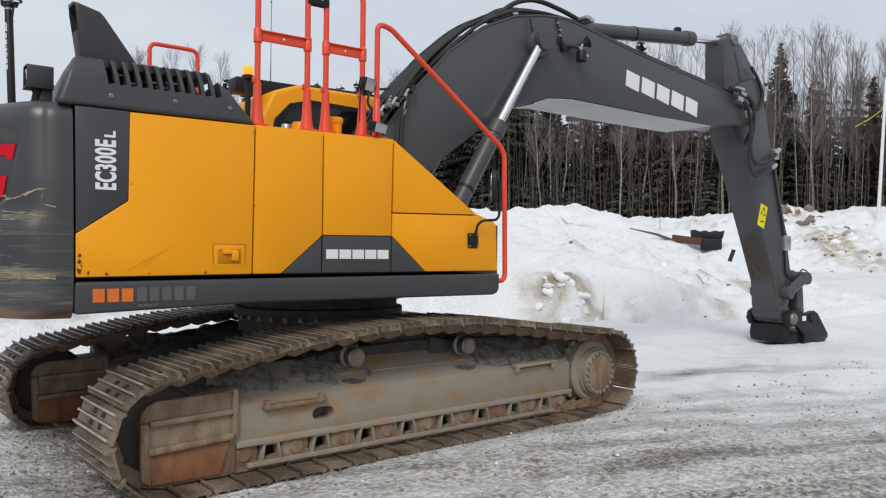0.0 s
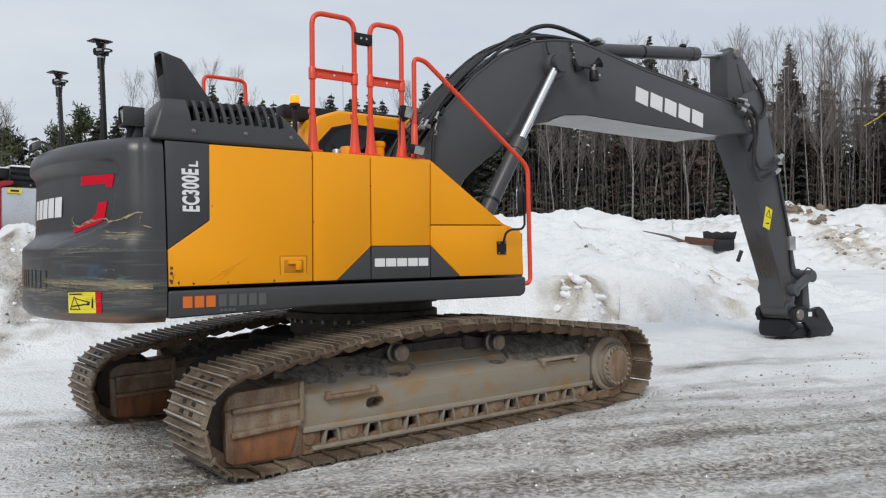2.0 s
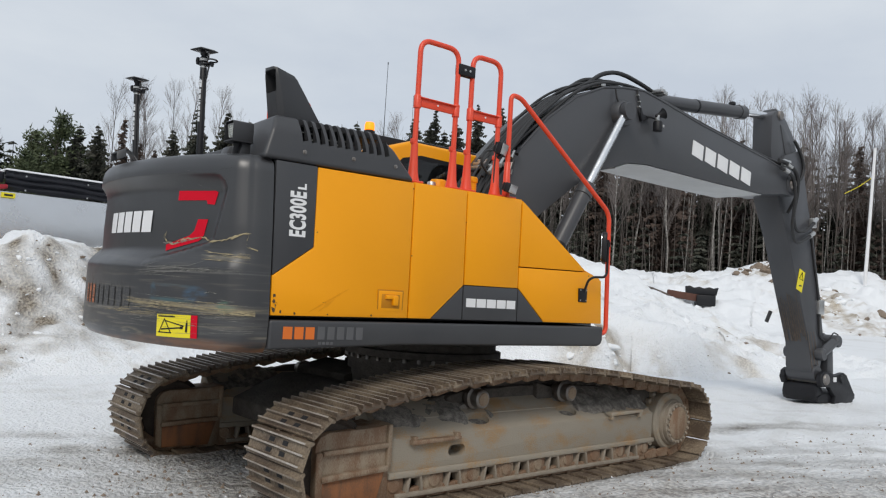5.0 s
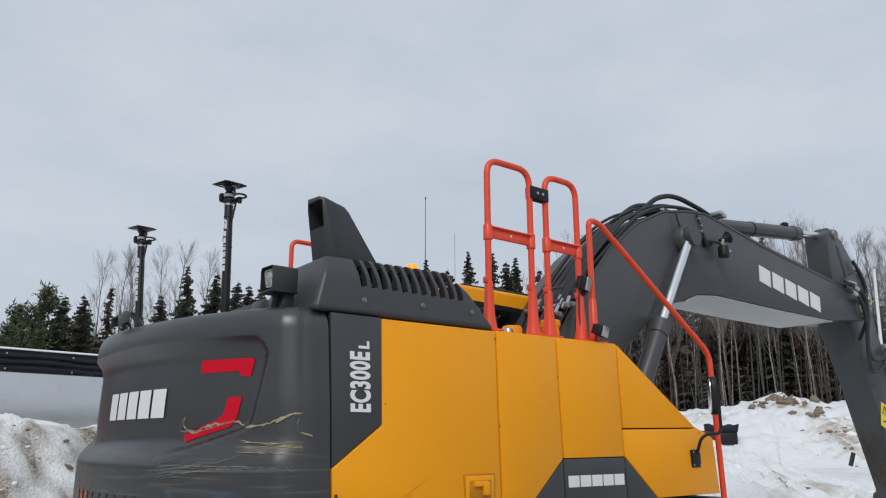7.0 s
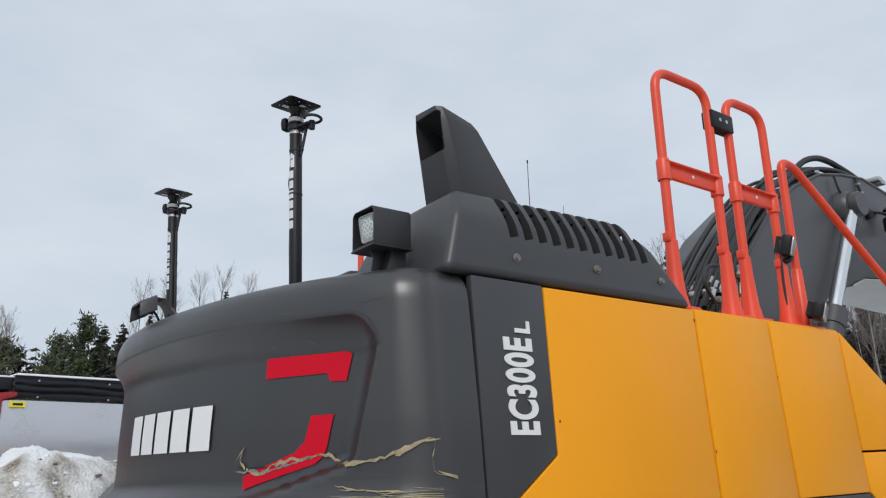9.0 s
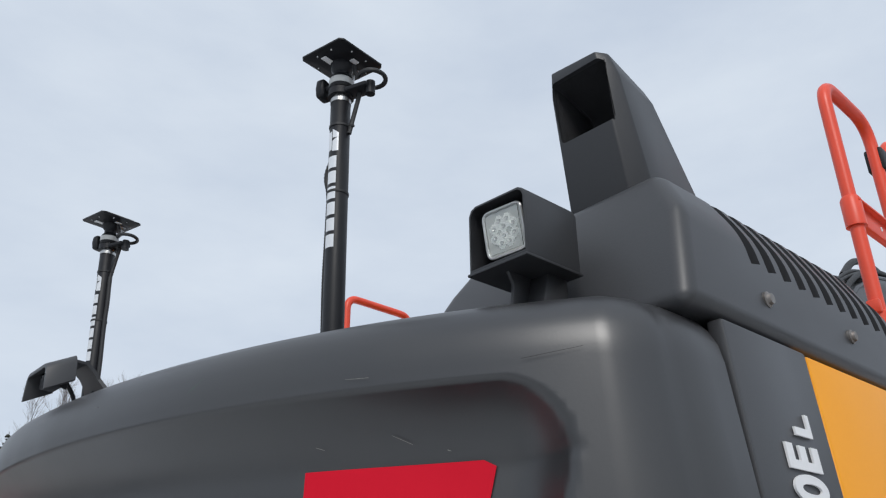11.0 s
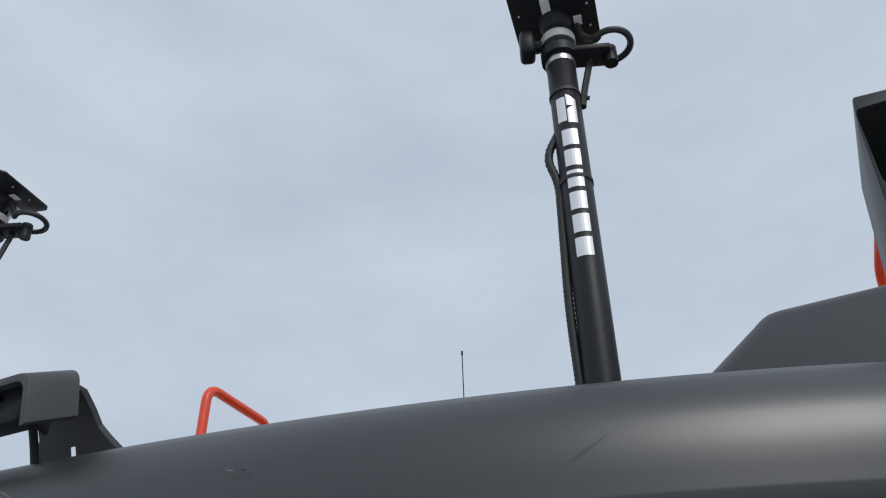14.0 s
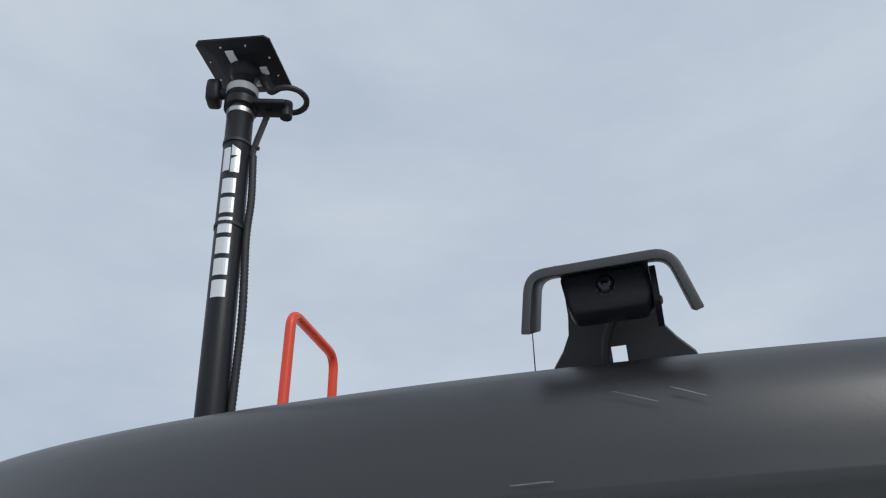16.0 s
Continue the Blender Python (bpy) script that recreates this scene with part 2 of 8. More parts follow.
    bp = n.new("ShaderNodeBump")
    bp.inputs["Strength"].default_value, bp.inputs["Distance"].default_value = 0.9, 0.055
    ad = n.new("ShaderNodeMath")
    ad.operation = "ADD"
    l.new(mid.outputs["Fac"], ad.inputs[0])
    l.new(small.outputs["Fac"], ad.inputs[1])
    l.new(ad.outputs[0], bp.inputs["Height"])
    l.new(bp.outputs["Normal"], b.inputs["Normal"])
    return m


SNOWBANK = snow_material("dirty_bank_snow", (0.60, 0.55, 0.47), 0.57, 0.80, ((0.32, 0.25, 0.17), (0.60, 0.53, 0.42)))
SNOWDIRTY = snow_material("gritty_cut_snow", (0.52, 0.47, 0.39), 0.52, 0.74, ((0.15, 0.122, 0.090), (0.50, 0.445, 0.365)))
GROUND = snow_material("trodden_snow_and_gravel_ice", (0.62, 0.62, 0.60), 0.5, 0.8, ((0.135, 0.117, 0.097), (0.64, 0.615, 0.575)))


# ---- mesh helpers ----
def finish(name, bm, mat, parent=None, label="", sharp=38):
    me = bpy.data.meshes.new(name)
    bmesh.ops.recalc_face_normals(bm, faces=bm.faces)
    bm.to_mesh(me)
    bm.free()
    for m in mat if isinstance(mat, (list, tuple)) else [mat]:
        me.materials.append(m)
    me.shade_smooth()
    me.set_sharp_from_angle(angle=radians(sharp))
    ob = new(name, me)
    ob.parent = parent
    if label:
        ob["label"] = label
    return ob


def part(name, bm, mat, parent, label="", sharp=38):
    return finish(name, bm, mat, parent, label, sharp)


def thing(name, label, category, group="", kind="", at=(0, 0, 0)):
    ob = new(name)
    ob.location = at
    ob.empty_display_size = 0.2
    return tagged(ob, label, category, group, kind)


def join(*bms):
    out = bms[0]
    for b in bms[1:]:
        me = bpy.data.meshes.new("tmp")
        b.to_mesh(me)
        b.free()
        out.from_mesh(me)
        bpy.data.meshes.remove(me)
    return out


def smooth(a, b, v):
    t = min(max((v - a) / (b - a), 0), 1)
    return t * t * (3 - 2 * t)


def bevelled(bm, width, segments=2, angle=30):
    if width <= 0:
        return bm
    bmesh.ops.recalc_face_normals(bm, faces=bm.faces)
    edges = [e for e in bm.edges if len(e.link_faces) == 2 and e.calc_face_angle(0) > radians(angle)]
    bmesh.ops.bevel(bm, geom=edges, offset=width, segments=segments, affect="EDGES", profile=0.5, clamp_overlap=True)
    return bm


def moved(bm, m):
    bmesh.ops.transform(bm, matrix=m, verts=bm.verts)
    return bm


def prism(outline, lo, hi, bevel=0.0, axis="y", segments=2):
    """An outline in the two other axes, extruded from lo to hi along one axis."""
    put = {"y": lambda a, b, c: (a, c, b), "x": lambda a, b, c: (c, a, b), "z": lambda a, b, c: (a, b, c)}[axis]
    bm = bmesh.new()
    a = [bm.verts.new(put(u, v, lo)) for u, v in outline]
    b = [bm.verts.new(put(u, v, hi)) for u, v in outline]
    bm.faces.new(a)
    bm.faces.new(b)
    for i in range(len(a)):
        j = (i + 1) % len(a)
        bm.faces.new((a[i], a[j], b[j], b[i]))
    return bevelled(bm, bevel, segments)


def box(lo, hi, bevel=0.0, segments=2):
    return prism([(lo[0], lo[2]), (hi[0], lo[2]), (hi[0], hi[2]), (lo[0], hi[2])], lo[1], hi[1], bevel, "y", segments)


def rounded(points, radius, steps=6, closed=False):
    """A polyline with its corners rounded."""
    pts = [Vector(p) for p in points]
    out, n = [], len(pts)
    for i, p in enumerate(pts):
        if not closed and i in (0, n - 1):
            out.append(p)
            continue
        a, b = pts[i - 1] - p, pts[(i + 1) % n] - p
        k = min(radius, a.length * 0.48, b.length * 0.48)
        s, e = p + a.normalized() * k, p + b.normalized() * k
        for j in range(steps + 1):
            t = j / steps
            out.append(s * (1 - t) ** 2 + p * 2 * t * (1 - t) + e * t * t)
    return out


def tube(points, r, sides=12, closed=False, caps=True):
    """A round bar along a polyline; r may be a list."""
    pts = [Vector(p) for p in points]
    n = len(pts)
    rs = r if isinstance(r, (list, tuple)) else [r] * n
    bm = bmesh.new()
    rings, up = [], None
    for i, p in enumerate(pts):
        if closed:
            d = pts[(i + 1) % n] - pts[i - 1]
        else:
            d = pts[min(i + 1, n - 1)] - pts[max(i - 1, 0)]
        d.normalize()
        if up is None:
            up = d.orthogonal().normalized()
        up = (up - d * up.dot(d)).normalized()
        side = d.cross(up)
        rings.append([bm.verts.new(p + rs[i] * (math.cos(a) * up + math.sin(a) * side)) for a in (2 * math.pi * k / sides for k in range(sides))])
    for i in range(n if closed else n - 1):
        a, b = rings[i], rings[(i + 1) % n]
        for k in range(sides):
            bm.faces.new((a[k], a[(k + 1) % sides], b[(k + 1) % sides], b[k]))
    if caps and not closed:
        bm.faces.new(rings[0])
        bm.faces.new(rings[-1])
    return bm


def lathe(profile, centre, axis="y", sides=32):
    """Rings of (radius, offset along the axis) round a centre, closed at both ends."""
    c = Vector(centre)
    d = {"x": Vector((1, 0, 0)), "y": Vector((0, 1, 0)), "z": Vector((0, 0, 1))}[axis]
    u = Vector((0, 0, 1)) if axis != "z" else Vector((1, 0, 0))
    v = d.cross(u)
    bm = bmesh.new()
    rings = [[bm.verts.new(c + d * h + max(r, 1e-4) * (math.cos(a) * u + math.sin(a) * v)) for a in (2 * math.pi * k / sides for k in range(sides))] for r, h in profile]
    for a, b in zip(rings, rings[1:]):
        for k in range(sides):
            bm.faces.new((a[k], a[(k + 1) % sides], b[(k + 1) % sides], b[k]))
    bm.faces.new(rings[0])
    bm.faces.new(rings[-1])
    return bm


def bar(a, b, r, sides=16):
    return tube([a, b], r, sides)


def carve(ob, cutters):
    """Cuts the given meshes out of an object for good."""
    cut = finish("cutter", join(*cutters), VOID)
    mod = ob.modifiers.new("cut", "BOOLEAN")
    mod.operation, mod.object, mod.solver = "DIFFERENCE", cut, "EXACT"
    bpy.context.view_layer.update()
    me = bpy.data.meshes.new_from_object(ob.evaluated_get(bpy.context.evaluated_depsgraph_get()))
    ob.modifiers.clear()
    ob.data = me
    bpy.data.objects.remove(cut)
    me.shade_smooth()
    me.set_sharp_from_angle(angle=radians(35))
    return ob


def lettering(text, size, m, depth=0.002):
    """A word as a thin mesh in the built-in font, at a pose."""
    cu = bpy.data.curves.new("lettering", "FONT")
    cu.body, cu.size, cu.extrude, cu.offset = text, size, depth, size * 0.034
    cu.space_character = 1.07
    ob = new("lettering", cu)
    bpy.context.view_layer.update()
    me = bpy.data.meshes.new_from_object(ob.evaluated_get(bpy.context.evaluated_depsgraph_get()))
    bm = bmesh.new()
    bm.from_mesh(me)
    bpy.data.objects.remove(ob)
    return moved(bm, m)


# ---- the excavator ----
excavator = thing("excavator", "yellow and dark grey crawler excavator, scratched, parked on snow", "excavator")


def side_y(z):
    """The right flank leans in a little towards its top."""
    return -1.44 + (z - 1.33) * 0.07


def flank(name, outline, mat, parent, thick=0.03, proud=0.0, bevel=0.006, label=""):
    """A panel of the right flank, from its outline in x and z."""
    bm = prism(outline, -proud, thick, bevel)
    for v in bm.verts:
        v.co.y += side_y(v.co.z)
    return part(name, bm, mat, parent, label)


# crawler tracks
TOP = [(-1.92, 0.735), (-1.78, 0.765), (-1.58, 0.80), (-1.03, 0.885), (-0.535, 0.935), (0.015, 0.965), (0.624, 0.945), (1.30, 0.875), (1.75, 0.810), (2.20, 0.765)]


def track_path():
    """The outer line of the shoes in x and z, once round."""
    pts = [(x, 0.012) for x in np.linspace(-1.86, 2.13, 60)]
    pts += [(2.20 + 0.377 * math.sin(a), 0.388 - 0.377 * math.cos(a)) for a in np.linspace(0.0, math.pi, 30)]
    xs, zs = [p[0] for p in TOP], [p[1] for p in TOP]
    fine = np.linspace(2.18, -1.91, 90)
    smooth = np.interp(fine, xs, zs)
    smooth = np.convolve(np.pad(smooth, 4, "edge"), np.ones(9) / 9, "valid")
    pts += [(x, z) for x, z in zip(fine, smooth)]
    pts += [(-1.92 - 0.362 * math.sin(a), 0.374 + 0.362 * math.cos(a)) for a in np.linspace(0.05, math.pi, 30)]
    p = np.array(pts)
    keep = np.r_[True, np.hypot(*np.diff(p, axis=0).T) > 1e-3]
    p = p[keep]
    loop = np.vstack([p, p[:1]])
    s = np.r_[0, np.cumsum(np.hypot(*np.diff(loop, axis=0).T))]
    return loop, s


def shoe_mesh():
    """One triple-grouser shoe, its outer face up, 0.7 m wide."""
    L, t = 0.190, 0.018
    h = L / 2
    prof = [(-h, -0.034), (-h + 0.014, -0.036), (-h + 0.030, -t), (h, -t), (h, 0.002), (0.082, 0.004), (0.078, 0.028), (0.066, 0.028), (0.060, 0.0), (0.009, 0.0), (0.006, 0.022), (-0.006, 0.022), (-0.009, 0.0), (-0.060, 0.0), (-0.066, 0.028), (-0.078, 0.028), (-0.084, 0.004), (-h, -0.016)]
    bm = prism(prof, -0.35, 0.35)
    for v in bm.verts:
        if abs(v.co.y) > 0.3 and v.co.z > 0.015:
            v.co.y *= 0.985
    # thin dark boxes on the plate paint in the darkness of its holes
    for y in (-0.085, 0.085):
        bm = join(bm, *[box((x - 0.015, y - 0.032, -0.004), (x + 0.015, y + 0.032, 0.0025), 0.0) for x in (-0.035, 0.035)])
        for f in bm.faces[-12:]:
            f.material_index = 1
    me = bpy.data.meshes.new("track_shoe")
    bmesh.ops.recalc_face_normals(bm, faces=bm.faces)
    bm.to_mesh(me)
    bm.free()
    for f in me.polygons:
        if f.material_index == 0 and f.center.z > 0.0215 and f.normal.z > 0.8:
            f.material_index = 2
    me.materials.append(SHOE)
    me.materials.append(VOID)
    me.materials.append(GROUSER)
    return me


def link_mesh():
    bm = bmesh.new()
    for y in (-0.10, 0.10):
        bm = join(bm, prism([(-0.10, -0.024), (0.10, -0.024), (0.115, -0.06), (0.10, -0.10), (0.06, -0.115), (-0.05, -0.10), (-0.09, -0.085), (-0.115, -0.05)], y - 0.022, y + 0.022, 0.006, segments=1))
    bm = join(bm, lathe([(0.028, -0.13), (0.028, 0.13)], (0.1, 0, -0.065), "y", 10))
    me = bpy.data.meshes.new("chain_link")
    bmesh.ops.recalc_face_normals(bm, faces=bm.faces)
    bm.to_mesh(me)
    bm.free()
    me.materials.append(RUSTY)
    me.materials.append(MUD_SHADE)
    return me


SHOE_ME, LINK_ME = shoe_mesh(), link_mesh()


def crawler_track(y):
    """A whole track: its frame carries shoes, links, wheels and guards. y: its middle; the outer face looks to -y."""
    o = y - 1.27 + 1.27
    f = prism([(o - 0.13, 0.70), (o + 0.20, 0.70), (o + 0.24, 0.50), (o + 0.24, 0.20), (o - 0.10, 0.19), (o - 0.13, 0.25), (o - 0.13, 0.485)], -1.50, 1.85, 0.012, "x")
    for v in f.verts:
        if v.co.z > 0.6 and v.co.y < o:
            v.co.y += 0.15
            v.co.z -= 0.105
    frame_ob = part("track_frame", f, FRAMEP, excavator, "dusty grey track frame caked with mud")
    hole = [(-0.863 + 0.04 + 0.045 * math.cos(a) * 1.0 + (0.085 if math.cos(a) > 0 else 0), 0.355 + 0.045 * math.sin(a)) for a in np.linspace(0, 2 * math.pi, 20, endpoint=False)]
    ovals = [moved(lathe([(0.07, -0.3), (0.07, 0.1)], (0, 0, 0), "z", 24), pose(x, o - 0.02, 0.62) @ Matrix.Diagonal((1.7, 0.8, 1, 1))) for x in (-0.467, 0.648)]
    carve(frame_ob, [prism(hole, o - 0.3, o + 0.02), *ovals])
    sub = lambda name, bm, mat, label="": part(name, bm, mat, frame_ob, label)  # noqa: E731
    # mud lying on the frame
    bm = bmesh.new()
    nx, ny = 150, 14
    vs = [[bm.verts.new((-1.46 + 3.28 * i / nx, o - 0.085 + 0.29 * j / ny, 0.0)) for j in range(ny + 1)] for i in range(nx + 1)]
    for i in range(nx + 1):
        for j in range(ny + 1):
            c = vs[i][j].co
            k = (c.y - (o - 0.085)) / 0.29
            plate = 0.595 + (0.73 if c.y < o + 0.02 else 0.58) * (c.y - o - 0.02)
            heap = 0.035 * smooth(0.80, 1.05, c.x) - 0.050 * smooth(-0.36, -0.20, c.x) * (1 - smooth(0.50, 0.62, c.x)) - 0.02
            c.z = plate - 0.022 + heap + 0.16 * min(k, 0.3) + 0.045 * noise.fractal(Vector((c.x * 3.1, c.y * 5, y)), 0.8, 2.0, 3) + 0.016 * noise.fractal(Vector((c.x * 14, c.y * 14, y)), 0.8, 2.0, 4)
            if any(abs(c.x - x) < 0.14 for x in (-0.467, 0.648)) and k < 0.55:
                c.z = plate - 0.06
    for i in range(nx):
        for j in range(ny):
            bm.faces.new((vs[i][j], vs[i + 1][j], vs[i + 1][j + 1], vs[i][j + 1]))
    sub("mud_layer", bm, GRAVELMUD, "grey frozen mud and gravel lying on the frame")
    sub("motor_guard", prism([(1.70, 0.45), (2.02, 0.45), (2.06, 0.60), (2.02, 0.715), (1.86, 0.735), (1.70, 0.70)], o + 0.02, o + 0.24, 0.02), MUD_SHADE, "mud-caked motor guard")
    # added dark sheet: paints in the shade between frame and upper run
    sub("inner_mud", prism([(-1.44, 0.45), (1.75, 0.45), (1.75, 0.70), (1.1, 0.745), (0.2, 0.775), (-0.6, 0.745), (-1.0, 0.66), (-1.44, 0.60)], o + 0.16, o + 0.225, 0.02), MUD_SHADE, "dark sheet behind the frame, painting in the deep shade there")
    # front guard over the idler yoke
    g = prism([(-2.06, 0.42), (-2.055, 0.500), (-2.02, 0.552), (-1.95, 0.576), (-1.70, 0.580), (-1.52, 0.588), (-1.455, 0.605), (-1.44, 0.605), (-1.44, 0.06), (-1.50, 0.035), (-1.98, 0.055), (-2.04, 0.10)], o - 0.140, o + 0.16, 0.016, segments=2)
    sub("idler_guard", g, RUSTY, "rusty brown idler guard with ribs")
    sub("guard_flange", box((-1.475, o - 0.165, 0.30), (-1.437, o - 0.12, 0.600), 0.008), RUSTY)
    sub("guard_rib", prism([(-2.01, 0.425), (-1.475, 0.440), (-1.475, 0.475), (-2.01, 0.460)], o - 0.172, o - 0.13, 0.008), RUSTY)
    sub("guard_rib", prism([(-2.02, 0.255), (-1.475, 0.280), (-1.475, 0.320), (-2.02, 0.297)], o - 0.185, o - 0.13, 0.010), RUSTY)
    sub("guard_plate", prism([(-1.99, 0.070), (-1.555, 0.062), (-1.490, 0.275), (-2.02, 0.255)], o - 0.158, o - 0.135, 0.006), RUST, "bright rusty lower plate")
    sub("guard_rib", prism([(-2.055, 0.10), (-1.995, 0.065), (-2.015, 0.45), (-2.065, 0.45)], o - 0.168, o - 0.13, 0.008), RUSTY)
    sub("packed_mud", prism([(-1.44, 0.03), (1.9, 0.03), (1.9, 0.30), (-1.44, 0.30)], o + 0.03, o + 0.22, 0.02), MUD_SHADE, "dark mud packed round the rollers")
    # idler, drive, rollers
    sub("idler_wheel", lathe([(0.02, -0.125), (0.10, -0.125), (0.11, -0.10), (0.25, -0.09), (0.27, -0.11), (0.285, -0.10), (0.285, -0.055), (0.32, -0.05), (0.32, 0.05), (0.285, 0.055), (0.285, 0.10), (0.25, 0.09), (0.11, 0.1), (0.02, 0.14)], (-1.91, o, 0.374), "y", 40), IDLER)
    bm = lathe([(0.02, -0.02), (0.27, -0.02), (0.29, 0.0), (0.30, 0.10), (0.30, 0.20), (0.05, 0.2)], (2.20, o - 0.10, 0.385), "y", 40)
    for k in range(21):
        a = 2 * math.pi * k / 21
        bm = join(bm, moved(prism([(-0.035, 0.27), (0.035, 0.27), (0.018, 0.335), (-0.018, 0.335)], o - 0.03, o + 0.03, 0.004), pose(2.20, 0, 0.385) @ Matrix.Rotation(a, 4, "Y")))
    sub("drive_sprocket", bm, FRAMEP)
    sub("drive_hub", lathe([(0.02, -0.19), (0.195, -0.19), (0.207, -0.182), (0.212, -0.15), (0.222, -0.148), (0.232, -0.13), (0.238, -0.02), (0.05, 0.0)], (2.21, o, 0.370), "y", 48), DUST)
    sub("hub_cover", lathe([(0.02, -0.204), (0.155, -0.204), (0.164, -0.198), (0.164, -0.186)], (2.21, o, 0.370), "y", 32), RUSTY, "rust-brown round hub cover")
    for k in range(20):
        a = 2 * math.pi * k / 20
        sub("hub_bolt", lathe([(0.002, -0.210), (0.014, -0.210), (0.016, -0.203), (0.016, -0.18)], (2.21 + 0.184 * math.cos(a), o, 0.370 + 0.184 * math.sin(a)), "y", 6), DUST)
    for x, z in ((-0.447, 0.710), (0.668, 0.716)):
        sub("carrier_roller", lathe([(0.02, -0.115), (0.062, -0.115), (0.074, -0.105), (0.078, -0.06), (0.072, -0.045), (0.07, -0.03), (0.092, -0.02), (0.092, 0.02), (0.07, 0.03), (0.07, 0.08), (0.03, 0.12)], (x, o + 0.06, z), "y", 28), STEEL, "scuffed round carrier roller")
        sub("roller_hub", lathe([(0.005, -0.122), (0.05, -0.122), (0.055, -0.114)], (x, o + 0.06, z), "y", 24), RUSTY)
        sub("roller_bracket", box((x - 0.05, o + 0.13, 0.55), (x + 0.05, o + 0.19, z + 0.03), 0.01), FRAMEP)
    for k in range(9):
        x = -1.38 + k * 0.387
        sub("bottom_roller", lathe([(0.02, -0.155), (0.045, -0.155), (0.055, -0.145), (0.085, -0.142), (0.108, -0.13), (0.112, -0.07), (0.09, -0.06), (0.09, 0.06), (0.112, 0.07), (0.108, 0.12), (0.02, 0.135)], (x, o + 0.02, 0.155), "y", 24), RUSTY)
        if k < 8:
            bx = x + 0.193
            sub("roller_guard_bracket", prism([(bx - 0.085, 0.085), (bx - 0.060, 0.085), (bx - 0.040, 0.195), (bx + 0.040, 0.195), (bx + 0.060, 0.085), (bx + 0.085, 0.085), (bx + 0.055, 0.225), (bx - 0.055, 0.225)], o - 0.145, o - 0.06, 0.005), DUST)
    sub("roller_guard_rail", prism([(-1.36, 0.062), (1.62, 0.062), (1.62, 0.092), (-1.36, 0.094)], o - 0.15, o - 0.10, 0.006), DUST)
    sub("frame_flange", prism([(-1.44, 0.205), (1.86, 0.205), (1.86, 0.245), (-1.44, 0.250)], o - 0.152, o - 0.09, 0.008), FRAMEP)
    for x0, x1, z in ((-1.254, -0.775, 0.450), (1.11, 1.62, 0.515)):
        sub("step_bar", prism([(x0, z - 0.015), (x1, z - 0.005), (x1, z + 0.02), (x0, z + 0.02)], o - 0.175, o - 0.11, 0.006), RUSTY if x0 < 0 else FRAMEP)
        for x in (x0 + 0.03, x1 - 0.03):
            sub("step_bracket", box((x - 0.02, o - 0.17, z - 0.05 if x0 > 0 else z), (x + 0.02, o - 0.11, z + 0.015 if x0 > 0 else z + 0.045), 0.005), RUSTY if x0 < 0 else FRAMEP)
    # shoes and chain, one by one along the loop
    loop, s = track_path()
    count = int(s[-1] / 0.2025)
    pitch = s[-1] / count
    for k in range(count):
        at = (k + 0.35) * pitch
        q = [np.interp((at + d) % s[-1], s, loop[:, n]) for d in (-0.07, 0.0, 0.07) for n in (0, 1)]
        t = math.atan2(q[5] - q[1], q[4] - q[0])
        m = pose(q[2], y, q[3]) @ Matrix.Rotation(-t, 4, "Y") @ Matrix.Rotation(math.pi, 4, "X")
        for name, me in (("track_shoe", SHOE_ME), ("chain_link", LINK_ME)):
            ob = new(name, me)
            ob.parent, ob.matrix_basis = frame_ob, m
    return frame_ob


# the undercarriage stands turned a little against the upper body
SLEW = Matrix.Rotation(radians(3.1), 4, "Z") @ Matrix.Translation((-0.093, 0, 0))
for y, shift in ((-1.27, (0.055, 0.004, 0.0)), (1.27, (-0.007, -0.043, -0.055))):
    crawler_track(y).matrix_basis = Matrix.Translation(shift) @ SLEW

# centre frame and slew ring
bm = prism([(-1.45, 0.44), (-0.95, 0.66), (0.95, 0.66), (1.45, 0.44), (1.45, 0.28), (-1.45, 0.28)], -1.06, 1.06, 0.02)
bm = join(bm, lathe([(0.70, 0.55), (0.70, 0.80)], (0, 0, 0), "z", 48))
for sx in (-1, 1):
    for sy in (-1, 1):
        leg = prism([(0.35, 0.40), (0.72, 0.40), (0.72, 0.72), (0.35, 0.80)], 0.3, 1.15, 0.02, "y")
        bm = join(bm, moved(leg, Matrix.Diagonal((sx, sy, 1, 1))))
# side walls added to block the view through and keep the gaps dark
for y in (-1.02, 1.02):
    bm = join(bm, prism([(-0.2, 0.3), (1.7, 0.3), (1.7, 0.70), (1.3, 0.80), (0.4, 0.86), (-0.2, 0.80)], y - 0.05, y + 0.05, 0.02))
# its dark colour carries the shade between the tracks
part("centre_frame", bm, MUD_SHADE, excavator, "muddy X-shaped centre frame, darkened for the shade underneath").matrix_basis = Matrix.Rotation(radians(3.1), 4, "Z")
bm = lathe([(0.60, 0.78), (0.72, 0.80), (0.72, 0.93), (0.75, 0.94), (0.75, 1.00), (0.70, 1.01), (0.70, 1.07), (0.76, 1.08), (0.76, 1.13), (0.5, 1.14)], (-0.02, 0, 0), "z", 72)
ring = part("slew_ring", bm, MUD_SHADE, excavator, "dark greasy slew ring")
for k in range(36):
    a = 2 * math.pi * k / 36
    part("ring_bolt", lathe([(0.018, 0), (0.018, 0.03), (0.015, 0.035)], (-0.02 + 0.735 * math.cos(a), 0.735 * math.sin(a), 0.905), "z", 6), STEEL, ring)

